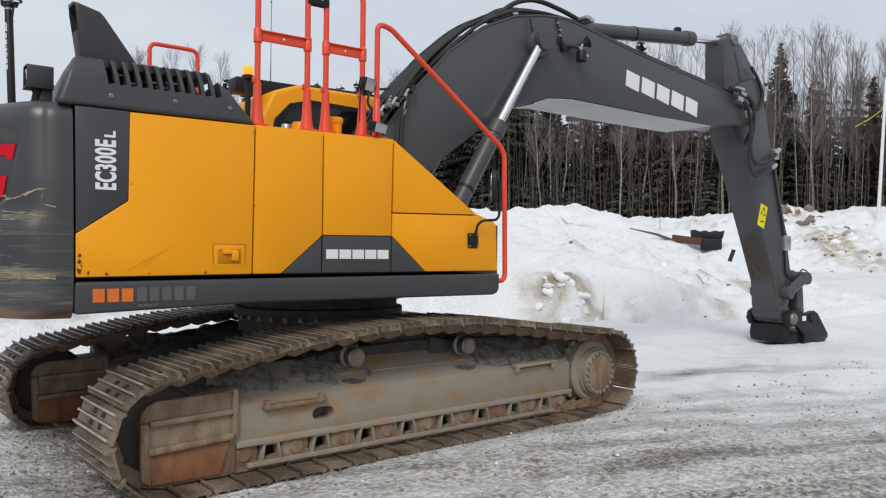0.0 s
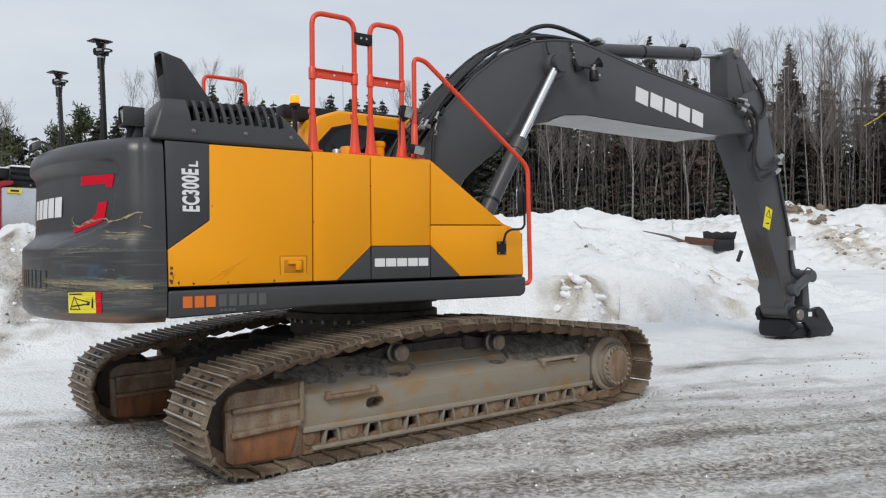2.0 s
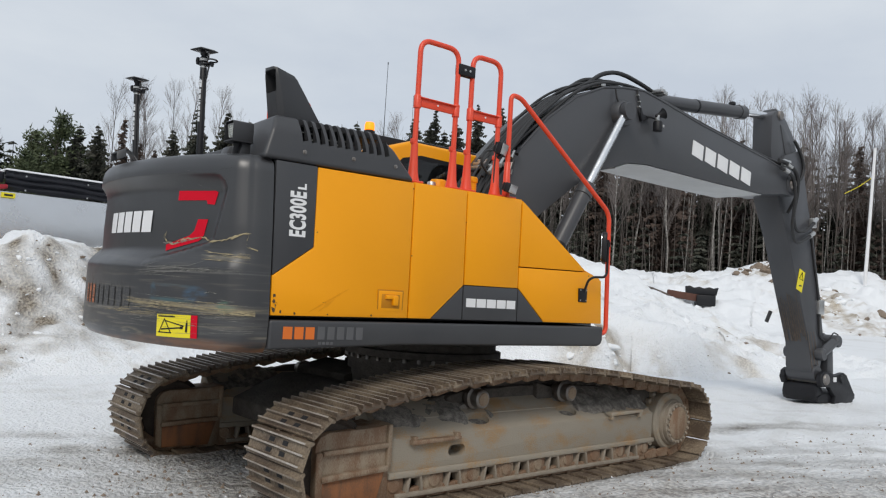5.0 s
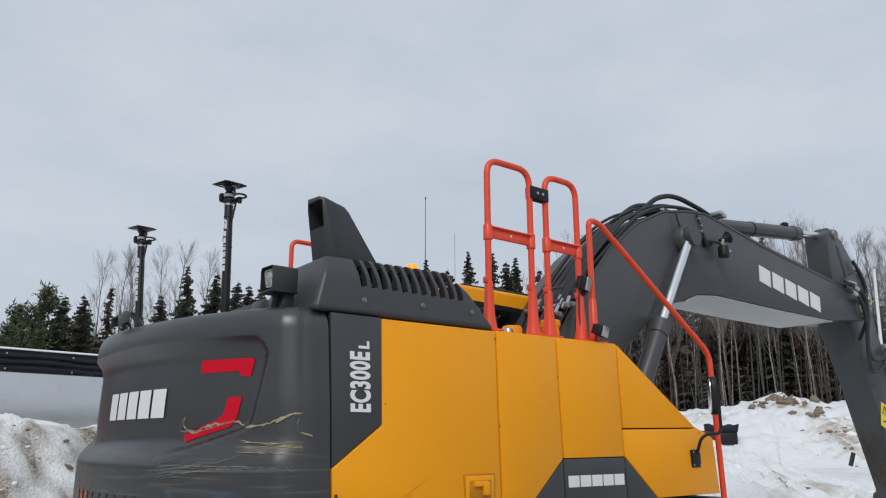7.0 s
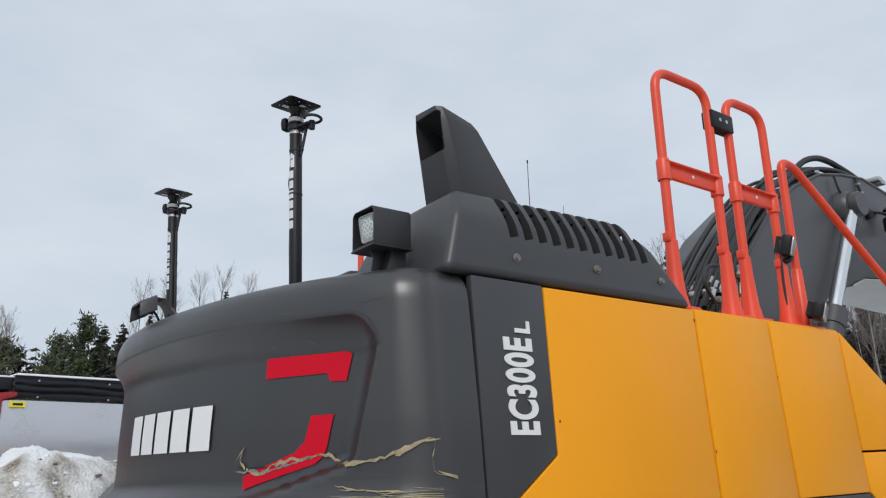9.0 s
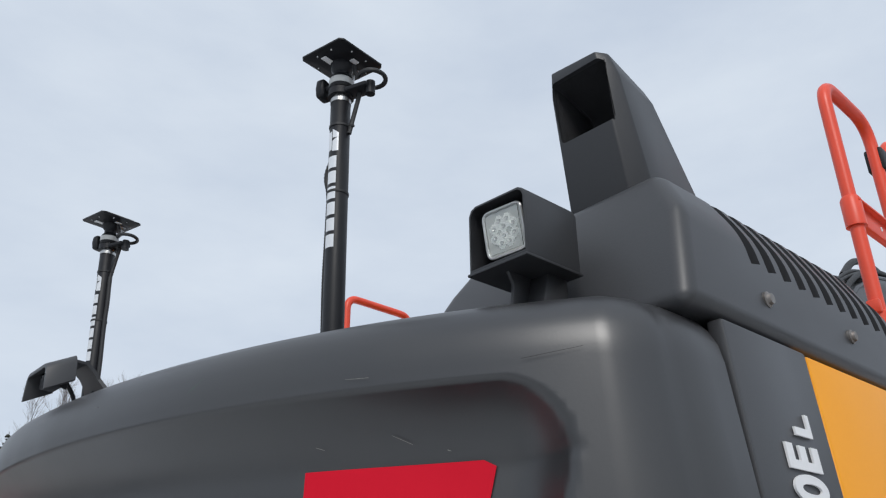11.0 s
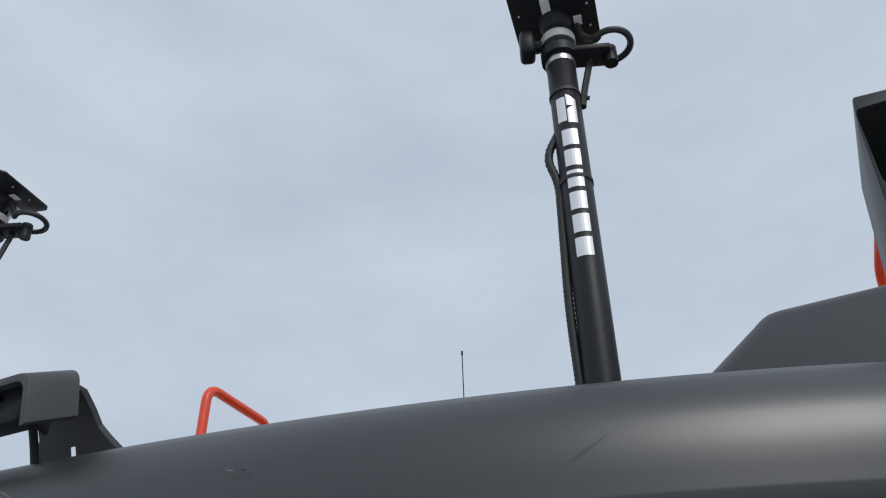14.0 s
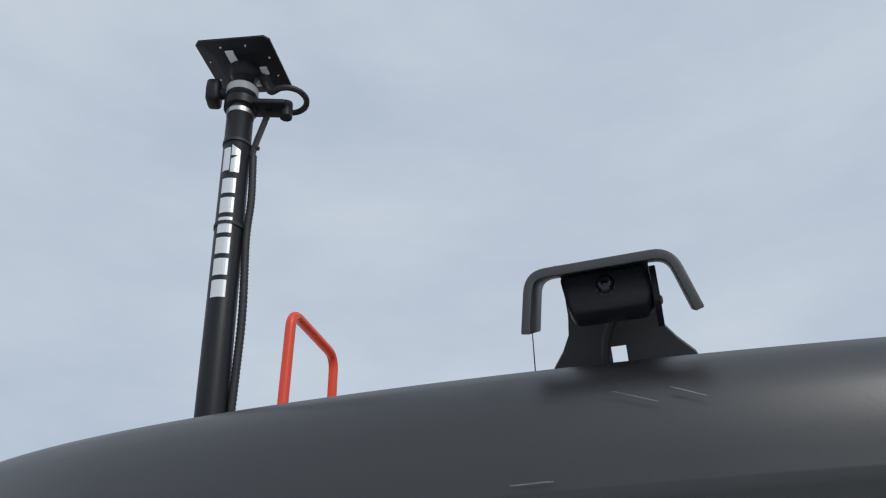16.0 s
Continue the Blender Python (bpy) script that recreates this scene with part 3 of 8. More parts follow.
# upper deck: sills and floor
part("upper_deck", prism([(-2.37, 1.14), (0.85, 1.16), (0.95, 1.25), (1.25, 1.30), (1.25, 1.75), (0.85, 1.34), (-2.37, 1.34)], -1.0, 1.0, 0.01), DARK, excavator)
sill = prism([(-2.372, 1.115), (-1.30, 1.150), (0.82, 1.150), (0.865, 1.165), (0.885, 1.20), (0.885, 1.325), (-2.372, 1.306)], -1.452, -1.0, 0.018, segments=3)
sill_ob = part("side_sill", sill, DARK, excavator, "dark grey side sill with faded company lettering")
part("side_sill", moved(prism([(-2.372, 1.115), (0.865, 1.150), (0.885, 1.325), (-2.372, 1.306)], 1.0, 1.45, 0.018), Matrix()), DARK, excavator)

# inner body behind the flank panels
part("engine_compartment", prism([(-2.36, 1.32), (0.84, 1.34), (0.84, 1.70), (0.66, 1.78), (-0.14, 2.335), (-2.36, 2.335)], -1.335, -0.45, 0.0), BLACKP, excavator)
part("engine_compartment", prism([(-2.36, 1.32), (-0.75, 1.34), (-0.75, 2.335), (-2.36, 2.335)], -0.45, 1.40, 0.0), DARK, excavator)
g = 0.004
rear_door = flank("rear_door", [(-2.366, 1.334), (-1.287, 1.344), (-1.247, 2.345), (-2.056, 2.342), (-2.068, 1.795), (-2.366, 1.588)], YELLOW, excavator, label="yellow engine door with a latch and small chips")
flank("rear_panel", [(-2.366, 1.592), (-2.072, 1.798), (-2.060, 2.346), (-2.366, 2.346)], DARK, rear_door, label="dark grey painted field with white model lettering")
mid_door = flank("pump_door", [(-1.276, 1.344), (-1.076, 1.345), (-0.757, 1.610), (-0.730, 2.347), (-1.236, 2.347)], YELLOW, excavator)
flank("pump_door_field", [(-1.070, 1.345), (-0.771, 1.345), (-0.760, 1.604)], DARK, mid_door)
tank_door = flank("tank_door", [(-0.746, 1.614), (-0.176, 1.617), (-0.133, 2.348), (-0.718, 2.348)], YELLOW, excavator)
flank("tank_door_field", [(-0.763, 1.345), (-0.189, 1.347), (-0.174, 1.613), (-0.750, 1.610)], DARK, tank_door)
flank("nose_panel_upper", [(-0.151, 1.797), (0.668, 1.808), (-0.119, 2.348)], YELLOW, excavator)
nose_low = flank("nose_panel_lower", [(-0.166, 1.617), (0.132, 1.349), (0.868, 1.350), (0.872, 1.735), (0.685, 1.800), (-0.154, 1.788)], YELLOW, excavator)
flank("nose_field", [(-0.181, 1.347), (0.126, 1.348), (-0.166, 1.610)], DARK, nose_low)
# darker plate paints the shadow in the groove round the latch
part("latch_gap", prism([(-1.552, 1.378), (-1.328, 1.378), (-1.328, 1.542), (-1.552, 1.542)], side_y(1.45) - 0.0035, side_y(1.45) + 0.004, 0.003), YELLOW_SHADE, rear_door)
# yellow cover over the tank and the sloping nose
bm = prism([(-1.24, 2.33), (-0.13, 2.335), (0.66, 1.795), (0.86, 1.73), (0.875, 1.34), (0.86, 1.34), (0.845, 1.72), (0.65, 1.77), (-0.14, 2.31), (-1.24, 2.30)], -1.36, -0.47, 0.004)
for v in bm.verts:
    if v.co.y < -1:
        v.co.y = side_y(v.co.z) + 0.012
    v.co.z += 0.022
part("tank_cover", bm, YELLOW, excavator, "yellow tank top and sloping nose cover")
# latch in the rear door
latch = part("door_latch", prism([(-1.545, 1.385), (-1.335, 1.385), (-1.335, 1.535), (-1.545, 1.535)], side_y(1.45) - 0.006, side_y(1.45) + 0.01, 0.012, segments=3), YELLOW, rear_door)
# recess shade is put into this plate's colour
part("latch_recess", prism([(-1.52, 1.41), (-1.36, 1.41), (-1.36, 1.51), (-1.52, 1.51)], side_y(1.45) - 0.0075, side_y(1.45), 0.006), YELLOW_SHADE, rear_door)
part("latch_lever", join(prism([(-1.49, 1.475), (-1.39, 1.475), (-1.39, 1.505), (-1.49, 1.505)], side_y(1.45) - 0.024, side_y(1.45), 0.006), prism([(-1.43, 1.43), (-1.385, 1.43), (-1.385, 1.50), (-1.43, 1.50)], side_y(1.45) - 0.030, side_y(1.45), 0.008)), YELLOW, rear_door)

# lettering on the flank
bm = lettering("EC300E", 0.158, Matrix())
w = max(v.co.x for v in bm.verts)
moved(bm, Matrix.Diagonal((0.305 / w, 1.0, 1, 1)))
small = lettering("L", 0.085, Matrix())
moved(small, pose(0.318, 0, 0))
bm = join(bm, small)
moved(bm, Matrix.Translation((-2.146, 0, 1.852)) @ Matrix.Rotation(radians(90), 4, "X") @ Matrix.Rotation(radians(90), 4, "Z"))
for v in bm.verts:
    v.co.y += side_y(v.co.z) - 0.003
part("model_lettering", bm, WHITE, rear_door, "white upright model lettering")


def brand_blocks(name, x0, x1, z0, z1, y, mat, parent, count=5, slope=0.0, gap=0.12, label=""):
    """A brand mark as plain blocks, one for each sign."""
    w = (x1 - x0) / count
    for k in range(count):
        a, b = x0 + w * (k + gap / 2), x0 + w * (k + 1 - gap / 2)
        d = slope * (a - x0)
        part(name, prism([(a, z0 + d), (b, z0 + d + slope * w), (b, z1 + d + slope * w), (a, z1 + d)], y(z0) - 0.003, y(z0) + 0.002, 0.0), mat, parent, label)


brand_blocks("brand_block", -0.735, -0.20, 1.445, 1.512, side_y, WHITE, tank_door, label="plain white brand block")
brand_blocks("name_block", -2.285, -2.040, 1.185, 1.265, lambda z: -1.453, ORADEC, sill_ob, 3, 0.0, 0.2)
brand_blocks("name_block", -2.035, -1.66, 1.185, 1.27, lambda z: -1.453, GREYDEC, sill_ob, 5, 0.0, 0.25)
brand_blocks("tagline_bar", -2.02, -1.90, 1.150, 1.168, lambda z: -1.453, GREYDEC, sill_ob, 4, 0.0, 0.2)

# counterweight
CW_Z = [1.092, 1.100, 1.115, 1.145, 1.185] + [1.185 + 0.0180 * k for k in range(1, 50)] + [2.078 + 0.006 * k for k in range(28)] + [2.25, 2.265, 2.295, 2.320, 2.340, 2.355, 2.364, 2.368]


def cw_recess(y, z):
    """How deep the sunk field in the rear face lies: a coved top, bevelled sides and a sloping ledge below."""
    a = abs(y)
    out = 1.610 + 0.30 * max(a - 0.66, 0)
    inn = max(1.695 + 0.14 * max(a - 0.75, 0), out + 0.03)
    edge = 1.300 - 0.20 * max(2.12 - z, 0)
    rise, side = (2.228 - z) / 0.125, (edge - a) / 0.095
    inside = 1 - math.hypot(1 - rise, 1 - side) if rise < 1 and side < 1 else min(rise, side)
    if inside <= 0:
        return 0.0
    deep = 0.052 + 0.036 * smooth(0.80, 1.15, a)
    t = min(inside, 1.0)
    return deep * (1 - (1 - t) ** 2.3) * min(max((z - out) / (inn - out), 0), 1)


def cw_offset(z):
    top = max(0, z - 2.268)
    low = max(0, 1.15 - z)
    return -(0.10 - math.sqrt(max(0.01 - top * top, 0))) - 0.9 * max(0, low - 0.015) - 0.25 * max(0, z - 1.9) * 0.12


def cw_bulge(z, nx):
    """Below its ledge the casting stands further out."""
    return 0.048 * (1 - smooth(1.60, 1.74, z)) * nx * nx


def cw_crown(y, z):
    """The top edge stands a little higher towards its ends."""
    return (0.007 + 0.0209 * y * y + 0.0224 * y - 0.0033 * y**4) * smooth(2.236, 2.34, z)


def cw_plan(y):
    """The rear face seen from above: its place and outward direction."""
    run = y / 3.032 + 0.096 * y**3
    d = math.hypot(1, run)
    return -2.997 + y * y / 6.064 + 0.024 * y**4, -1 / d, run / d


CW_W, CW_R = 1.445, 0.22
lo, hi = 1.0, 1.44
for k in range(40):
    y = (lo + hi) / 2
    lo, hi = (y, hi) if y - cw_plan(y)[2] * CW_R < CW_W - CW_R else (lo, y)
CW_END = lo
CW_CX = cw_plan(CW_END)[0] - cw_plan(CW_END)[1] * CW_R


def cw_lean(z, ny):
    return 0.07 * (z - 1.33) * (1 if abs(ny) > 0.9 else abs(ny))


def cw_point(y, z, off=0.004):
    """A place on the rear face, round to its corners."""
    if abs(y) > CW_END:
        a = min((abs(y) - (CW_W - CW_R)) / CW_R, 0.985)
        x, nx, ny = CW_CX - CW_R * math.sqrt(1 - a * a), -math.sqrt(1 - a * a), math.copysign(a, y)
        py = math.copysign(CW_W - CW_R + CW_R * a, y)
        d = cw_offset(z) + cw_bulge(z, nx) + off
    else:
        x, nx, ny = cw_plan(y)
        py, d = y, cw_offset(z) + cw_bulge(z, nx) - cw_recess(y, z) + off
    return Vector((x + nx * d, py + ny * d - math.copysign(cw_lean(z, ny), y), z + cw_crown(y, z)))


def counterweight():
    cy = CW_W - CW_R
    half = [(-2.379, -CW_W, 0, -1), (-2.43, -CW_W, 0, -1)]
    n0 = cw_plan(CW_END)
    a0 = math.atan2(-n0[2], n0[1])
    for k in range(12):
        a = -math.pi / 2 + (a0 + math.pi / 2 if a0 < 0 else 0) * k / 12
        half.append((CW_CX + CW_R * math.cos(a), -cy + CW_R * math.sin(a), math.cos(a), math.sin(a)))
    plan = list(half)
    for k in range(261):
        y = -CW_END + 2 * CW_END * k / 260
        x, nx, ny = cw_plan(y)
        plan.append((x, y, nx, ny))
    plan += [(x, -y, nx, -ny) for x, y, nx, ny in half[::-1]]
    bm = bmesh.new()
    rows = []
    for z in CW_Z:
        row = []
        for x, y, nx, ny in plan:
            d = cw_offset(z) + cw_bulge(z, nx) - (cw_recess(y, z) if nx < -0.3 else 0)
            row.append(bm.verts.new((x + nx * d, y + ny * d - math.copysign(cw_lean(z, ny), y), z + cw_crown(y, z))))
        rows.append(row)
    for a, b in zip(rows, rows[1:]):
        for k in range(len(plan)):
            j = (k + 1) % len(plan)
            bm.faces.new((a[k], a[j], b[j], b[k]))
    bm.faces.new(rows[0])
    bm.faces.new(rows[-1])
    return bm


CWPAINT = material("scratched_counterweight_paint", (0.018, 0.018, 0.020), (0.026, 0.025, 0.025), 0.38, 0, 3, 240, 0.012, 0.6, spec=1.0)


def scuffed(m):
    """Long level scuffs on the lower half and rust along the foot."""
    n, l = m.node_tree.nodes, m.node_tree.links
    b = n["Principled BSDF"]
    co, mp, no = n.new("ShaderNodeTexCoord"), n.new("ShaderNodeMapping"), n.new("ShaderNodeTexNoise")
    mp.inputs["Scale"].default_value = (1.6, 1.6, 34)
    no.inputs["Scale"].default_value, no.inputs["Detail"].default_value = 1.6, 7
    l.new(co.outputs["Object"], mp.inputs["Vector"])
    l.new(mp.outputs["Vector"], no.inputs["Vector"])
    sep = n.new("ShaderNodeSeparateXYZ")
    l.new(co.outputs["Object"], sep.inputs[0])
    band = n.new("ShaderNodeValToRGB")
    e = band.color_ramp.elements
    e[0].position, e[0].color = 0.0, (0.7, 0.7, 0.7, 1)
    e[1].position, e[1].color = 1.0, (0, 0, 0, 1)
    e.new(0.32).color = (1, 1, 1, 1)
    e.new(0.55).color = (0.35, 0.35, 0.35, 1)
    sc = n.new("ShaderNodeMapRange")
    sc.inputs["From Min"].default_value, sc.inputs["From Max"].default_value = 1.09, 1.80
    l.new(sep.outputs["Z"], sc.inputs["Value"])
    l.new(sc.outputs["Result"], band.inputs["Fac"])
    ramp = n.new("ShaderNodeValToRGB")
    ramp.color_ramp.elements[0].position, ramp.color_ramp.elements[1].position = 0.53, 0.72
    l.new(no.outputs["Fac"], ramp.inputs["Fac"])
    k = n.new("ShaderNodeMath")
    k.operation = "MULTIPLY"
    l.new(ramp.outputs["Color"], k.inputs[0])
    l.new(band.outputs["Color"], k.inputs[1])
    mx = n.new("ShaderNodeMixRGB")
    mx.inputs["Color2"].default_value = (0.17, 0.15, 0.115, 1)
    l.new(n[m["mix"]].outputs["Color"], mx.inputs["Color1"])
    l.new(k.outputs[0], mx.inputs["Fac"])
    last = mx.outputs["Color"]

    def smear(colour, centre, half, streak, low, high, strength):
        """A rubbed-on patch: an oval in y and z, broken up by drawn-out streaks."""
        nonlocal last
        oval, far = n.new("ShaderNodeMapping"), n.new("ShaderNodeVectorMath")
        oval.vector_type = "TEXTURE"
        oval.inputs["Location"].default_value = (0, *centre)
        oval.inputs["Scale"].default_value = (1000, *half)
        far.operation = "LENGTH"
        l.new(co.outputs["Object"], oval.inputs["Vector"])
        l.new(oval.outputs["Vector"], far.inputs[0])
        inside = n.new("ShaderNodeMapRange")
        inside.inputs["From Min"].default_value, inside.inputs["From Max"].default_value = 1.0, 0.45
        l.new(far.outputs["Value"], inside.inputs["Value"])
        drawn, grain, edge = n.new("ShaderNodeMapping"), n.new("ShaderNodeTexNoise"), n.new("ShaderNodeMapRange")
        drawn.inputs["Scale"].default_value = (streak[0], streak[0], streak[1])
        drawn.inputs["Rotation"].default_value = (radians(1.5), 0, 0)
        grain.inputs["Scale"].default_value, grain.inputs["Detail"].default_value = 1.0, 6
        l.new(co.outputs["Object"], drawn.inputs["Vector"])
        l.new(drawn.outputs["Vector"], grain.inputs["Vector"])
        edge.inputs["From Min"].default_value, edge.inputs["From Max"].default_value = low, high
        edge.inputs["To Max"].default_value = strength
        l.new(grain.outputs["Fac"], edge.inputs["Value"])
        both, over = n.new("ShaderNodeMath"), n.new("ShaderNodeMixRGB")
        both.operation = "MULTIPLY"
        l.new(inside.outputs["Result"], both.inputs[0])
        l.new(edge.outputs["Result"], both.inputs[1])
        over.inputs["Color2"].default_value = (*colour, 1)
        l.new(last, over.inputs["Color1"])
        l.new(both.outputs[0], over.inputs["Fac"])
        last = over.outputs["Color"]

    smear((0.10, 0.10, 0.10), (-1.32, 1.25), (0.30, 0.13), (2.5, 40), 0.38, 0.72, 0.55)
    smear((0.20, 0.085, 0.035), (-1.12, 1.105), (0.62, 0.070), (4, 22), 0.30, 0.52, 0.9)
    smear((0.17, 0.080, 0.038), (-0.1, 1.085), (1.6, 0.040), (5, 18), 0.34, 0.58, 0.85)
    smear((0.14, 0.085, 0.045), (0.75, 1.10), (0.75, 0.055), (5, 18), 0.36, 0.60, 0.8)
    smear((0.30, 0.25, 0.15), (-0.62, 1.165), (0.16, 0.030), (5, 40), 0.44, 0.60, 0.6)
    smear((0.03, 0.11, 0.20), (-1.17, 1.435), (0.10, 0.065), (7, 26), 0.40, 0.62, 0.6)
    smear((0.03, 0.10, 0.15), (-0.825, 1.435), (0.035, 0.075), (9, 16), 0.36, 0.58, 0.6)
    smear((0.04, 0.11, 0.12), (-0.97, 1.390), (0.22, 0.022), (5, 40), 0.36, 0.58, 0.65)
    smear((0.04, 0.09, 0.12), (-1.00, 1.485), (0.22, 0.015), (5, 40), 0.40, 0.62, 0.5)
    smear((0.36, 0.30, 0.18), (-0.95, 1.362), (0.52, 0.030), (3, 75), 0.42, 0.60, 0.85)
    smear((0.40, 0.34, 0.21), (-1.28, 1.356), (0.20, 0.034), (4, 60), 0.38, 0.58, 0.85)
    smear((0.26, 0.22, 0.15), (-0.50, 1.300), (0.48, 0.022), (3, 80), 0.46, 0.64, 0.7)
    smear((0.09, 0.27, 0.17), (-1.36, 1.372), (0.055, 0.040), (7, 30), 0.36, 0.60, 0.75)
    smear((0.20, 0.18, 0.13), (-1.28, 1.695), (0.14, 0.045), (3, 60), 0.50, 0.62, 0.6)
    smear((0.16, 0.155, 0.145), (-1.00, 1.592), (0.55, 0.035), (2, 70), 0.50, 0.66, 0.7)
    l.new(last, b.inputs["Base Color"])


scuffed(CWPAINT)
SCRAPE = material("tan_scrape", (0.46, 0.38, 0.22), (0.20, 0.165, 0.10), 0.6, 0.1, 30, 150, 0.3, 0.9)
SCRAPE2 = material("pale_scrape", (0.27, 0.26, 0.23), (0.10, 0.10, 0.095), 0.55, 0.1, 30, 150, 0.2, 0.9)
SCRAPEG = material("green_smear", (0.05, 0.13, 0.075), (0.08, 0.09, 0.07), 0.5, 0, 30, 150, 0.1, 0.9)
CHIPD = material("dark_scratch", (0.015, 0.014, 0.014), (0.03, 0.028, 0.026), 0.7, 0, 30, 150, 0.2)
FADED = material("faded_grey_lettering", (0.060, 0.060, 0.062), (0.022, 0.022, 0.024), 0.40, 0, 5, 60, 0.05, 1.0, (2, 2, 30), low=0.40, high=0.58)
WORNORANGE = material("worn_orange_lettering", (0.50, 0.125, 0.025), (0.030, 0.028, 0.028), 0.45, 0, 5, 60, 0.05, 1.0, (2, 2, 30), low=0.42, high=0.58)
cw = part("counterweight", counterweight(), CWPAINT, excavator, "dark grey cast counterweight, scratched and scraped along its lower half", 85)


def cw_decal(name, outline, mat, off=0.004, label=""):
    """A film on the rear face, from its outline in y and z."""
    bm = bmesh.new()
    bm.faces.new([bm.verts.new((0, y, z)) for y, z in outline])
    ys, zs = [p[0] for p in outline], [p[1] for p in outline]
    for lo, hi, axis in ((min(ys), max(ys), (0, 1, 0)), (min(zs), max(zs), (0, 0, 1))):
        n = max(int((hi - lo) / 0.03), 1)
        for k in range(1, n):
            c = Vector(axis) * (lo + (hi - lo) * k / n)
            bmesh.ops.bisect_plane(bm, geom=bm.verts[:] + bm.edges[:] + bm.faces[:], plane_co=c, plane_no=axis)
    for v in bm.verts:
        v.co = cw_point(v.co.y, v.co.z, off)
    return part(name, bm, mat, cw, label, 60)


cw_decal("red_mark", [(-0.878, 2.118), (-1.165, 2.122), (-1.183, 2.112), (-1.163, 2.030), (-1.108, 2.032), (-1.098, 2.058), (-0.876, 2.053)], RED, label="red reflective corner mark")
cw_decal("red_mark", [(-1.046, 1.930), (-1.122, 1.931), (-1.098, 1.828), (-1.086, 1.806), (-1.060, 1.785), (-0.800, 1.712), (-0.792, 1.752), (-0.908, 1.790), (-0.990, 1.820), (-1.024, 1.852)], RED, label="red reflective corner mark, scratched")
for k in range(5):
    a = 0.125 - 0.151 * k
    cw_decal("brand_block", [(a, 1.838), (a - 0.128, 1.838), (a - 0.136, 1.987), (a - 0.008, 1.987)], WHITE, 0.006, "plain white brand block")
for k in range(3):
    a = 0.33 - 0.105 * k
    cw_decal("name_block", [(a, 1.315), (a - 0.060, 1.315), (a - 0.060, 1.455), (a, 1.455)], WORNORANGE, 0.004)
for k in range(6):
    a = 0.02 - 0.105 * k
    cw_decal("name_block", [(a, 1.315), (a - 0.060, 1.315), (a - 0.060, 1.450), (a, 1.450)], FADED, 0.004)
sign = cw_decal("warning_sign", [(-0.885, 1.152), (-1.150, 1.160), (-1.142, 1.305), (-0.878, 1.296)], SIGN, 0.004, "yellow warning film with a black drawing")
cw_decal("red_strip", [(-1.152, 1.160), (-1.196, 1.162), (-1.188, 1.306), (-1.144, 1.305)], RED)
for o in ([(-0.905, 1.180), (-0.913, 1.180), (-0.952, 1.270), (-0.944, 1.270)], [(-0.952, 1.262), (-0.952, 1.256), (-1.10, 1.228), (-1.10, 1.236)], [(-1.002, 1.180), (-1.011, 1.180), (-0.952, 1.268), (-0.944, 1.268)], [(-0.90, 1.184), (-1.010, 1.186), (-1.010, 1.179), (-0.90, 1.177)], [(-0.925, 1.205), (-1.09, 1.226), (-1.09, 1.218), (-0.925, 1.195)], [(-1.112, 1.195), (-1.128, 1.195), (-1.126, 1.258), (-1.114, 1.258)], [(-1.072, 1.212), (-1.095, 1.214), (-1.095, 1.230), (-1.072, 1.228)], [(-1.116, 1.262), (-1.124, 1.262), (-1.124, 1.270), (-1.116, 1.270)], [(-0.892, 1.287), (-1.03, 1.292), (-1.03, 1.284), (-0.892, 1.279)]):
    cw_decal("sign_line", o, BLACKP, 0.006)


def scratch_strip(bm, points, width, rng):
    """A thin uneven scratch along points of (y, z) on the rear face."""
    off = rng.uniform(0, 99)
    total = sum(math.hypot(b[0] - a[0], b[1] - a[1]) for a, b in zip(points, points[1:]))
    n = max(int(total / 0.012), 4)
    cum, last = [0.0], None
    for a, b in zip(points, points[1:]):
        cum.append(cum[-1] + math.hypot(b[0] - a[0], b[1] - a[1]))
    for k in range(n + 1):
        at = total * k / n
        y, z = (float(np.interp(at, cum, [p[i] for p in points])) for i in (0, 1))
        z += width * (0.7 * noise.noise(Vector((at * 22, off, 0))) + 0.5 * noise.noise(Vector((at * 75, off, 8))))
        w = width * (0.55 + 0.75 * noise.noise(Vector((at * 30, off, 5)))) * min(1, 0.15 + 5 * min(k, n - k) / n)
        w = max(w, 0.0007)
        pair = [bm.verts.new(cw_point(y, z + e * w / 2, 0.0055)) for e in (-1, 1)]
        if last:
            bm.faces.new((last[0], pair[0], pair[1], last[1]))
        last = pair


def cw_scratch(points, width, mat, seed):
    bm = bmesh.new()
    scratch_strip(bm, points, width, random.Random(seed))
    part("scrape_mark", bm, mat, cw, "", 80)


def cw_scuffs(centre, spread, count, mat, width, length, slope, seed):
    """A bundle of fine level scratches round a line of (y, z) points."""
    rng = random.Random(seed)
    bm = bmesh.new()
    ys = sorted(p[0] for p in centre)
    zs = [p[1] for p in sorted(centre)]
    for _ in range(count):
        y0 = rng.uniform(ys[0], ys[-1])
        L = rng.uniform(*length)
        y1 = max(y0 - L, ys[0] - 0.03)
        dz = rng.gauss(0, spread)
        z0, z1 = float(np.interp(y0, ys, zs)) + dz, float(np.interp(y1, ys, zs)) + dz + slope * rng.gauss(0, 1) * L
        scratch_strip(bm, [(y0, z0), (y1, z1)], width * rng.uniform(0.5, 1.4), rng)
    tagged(part("scuffing", bm, mat, cw, "", 80), kind="stuff")


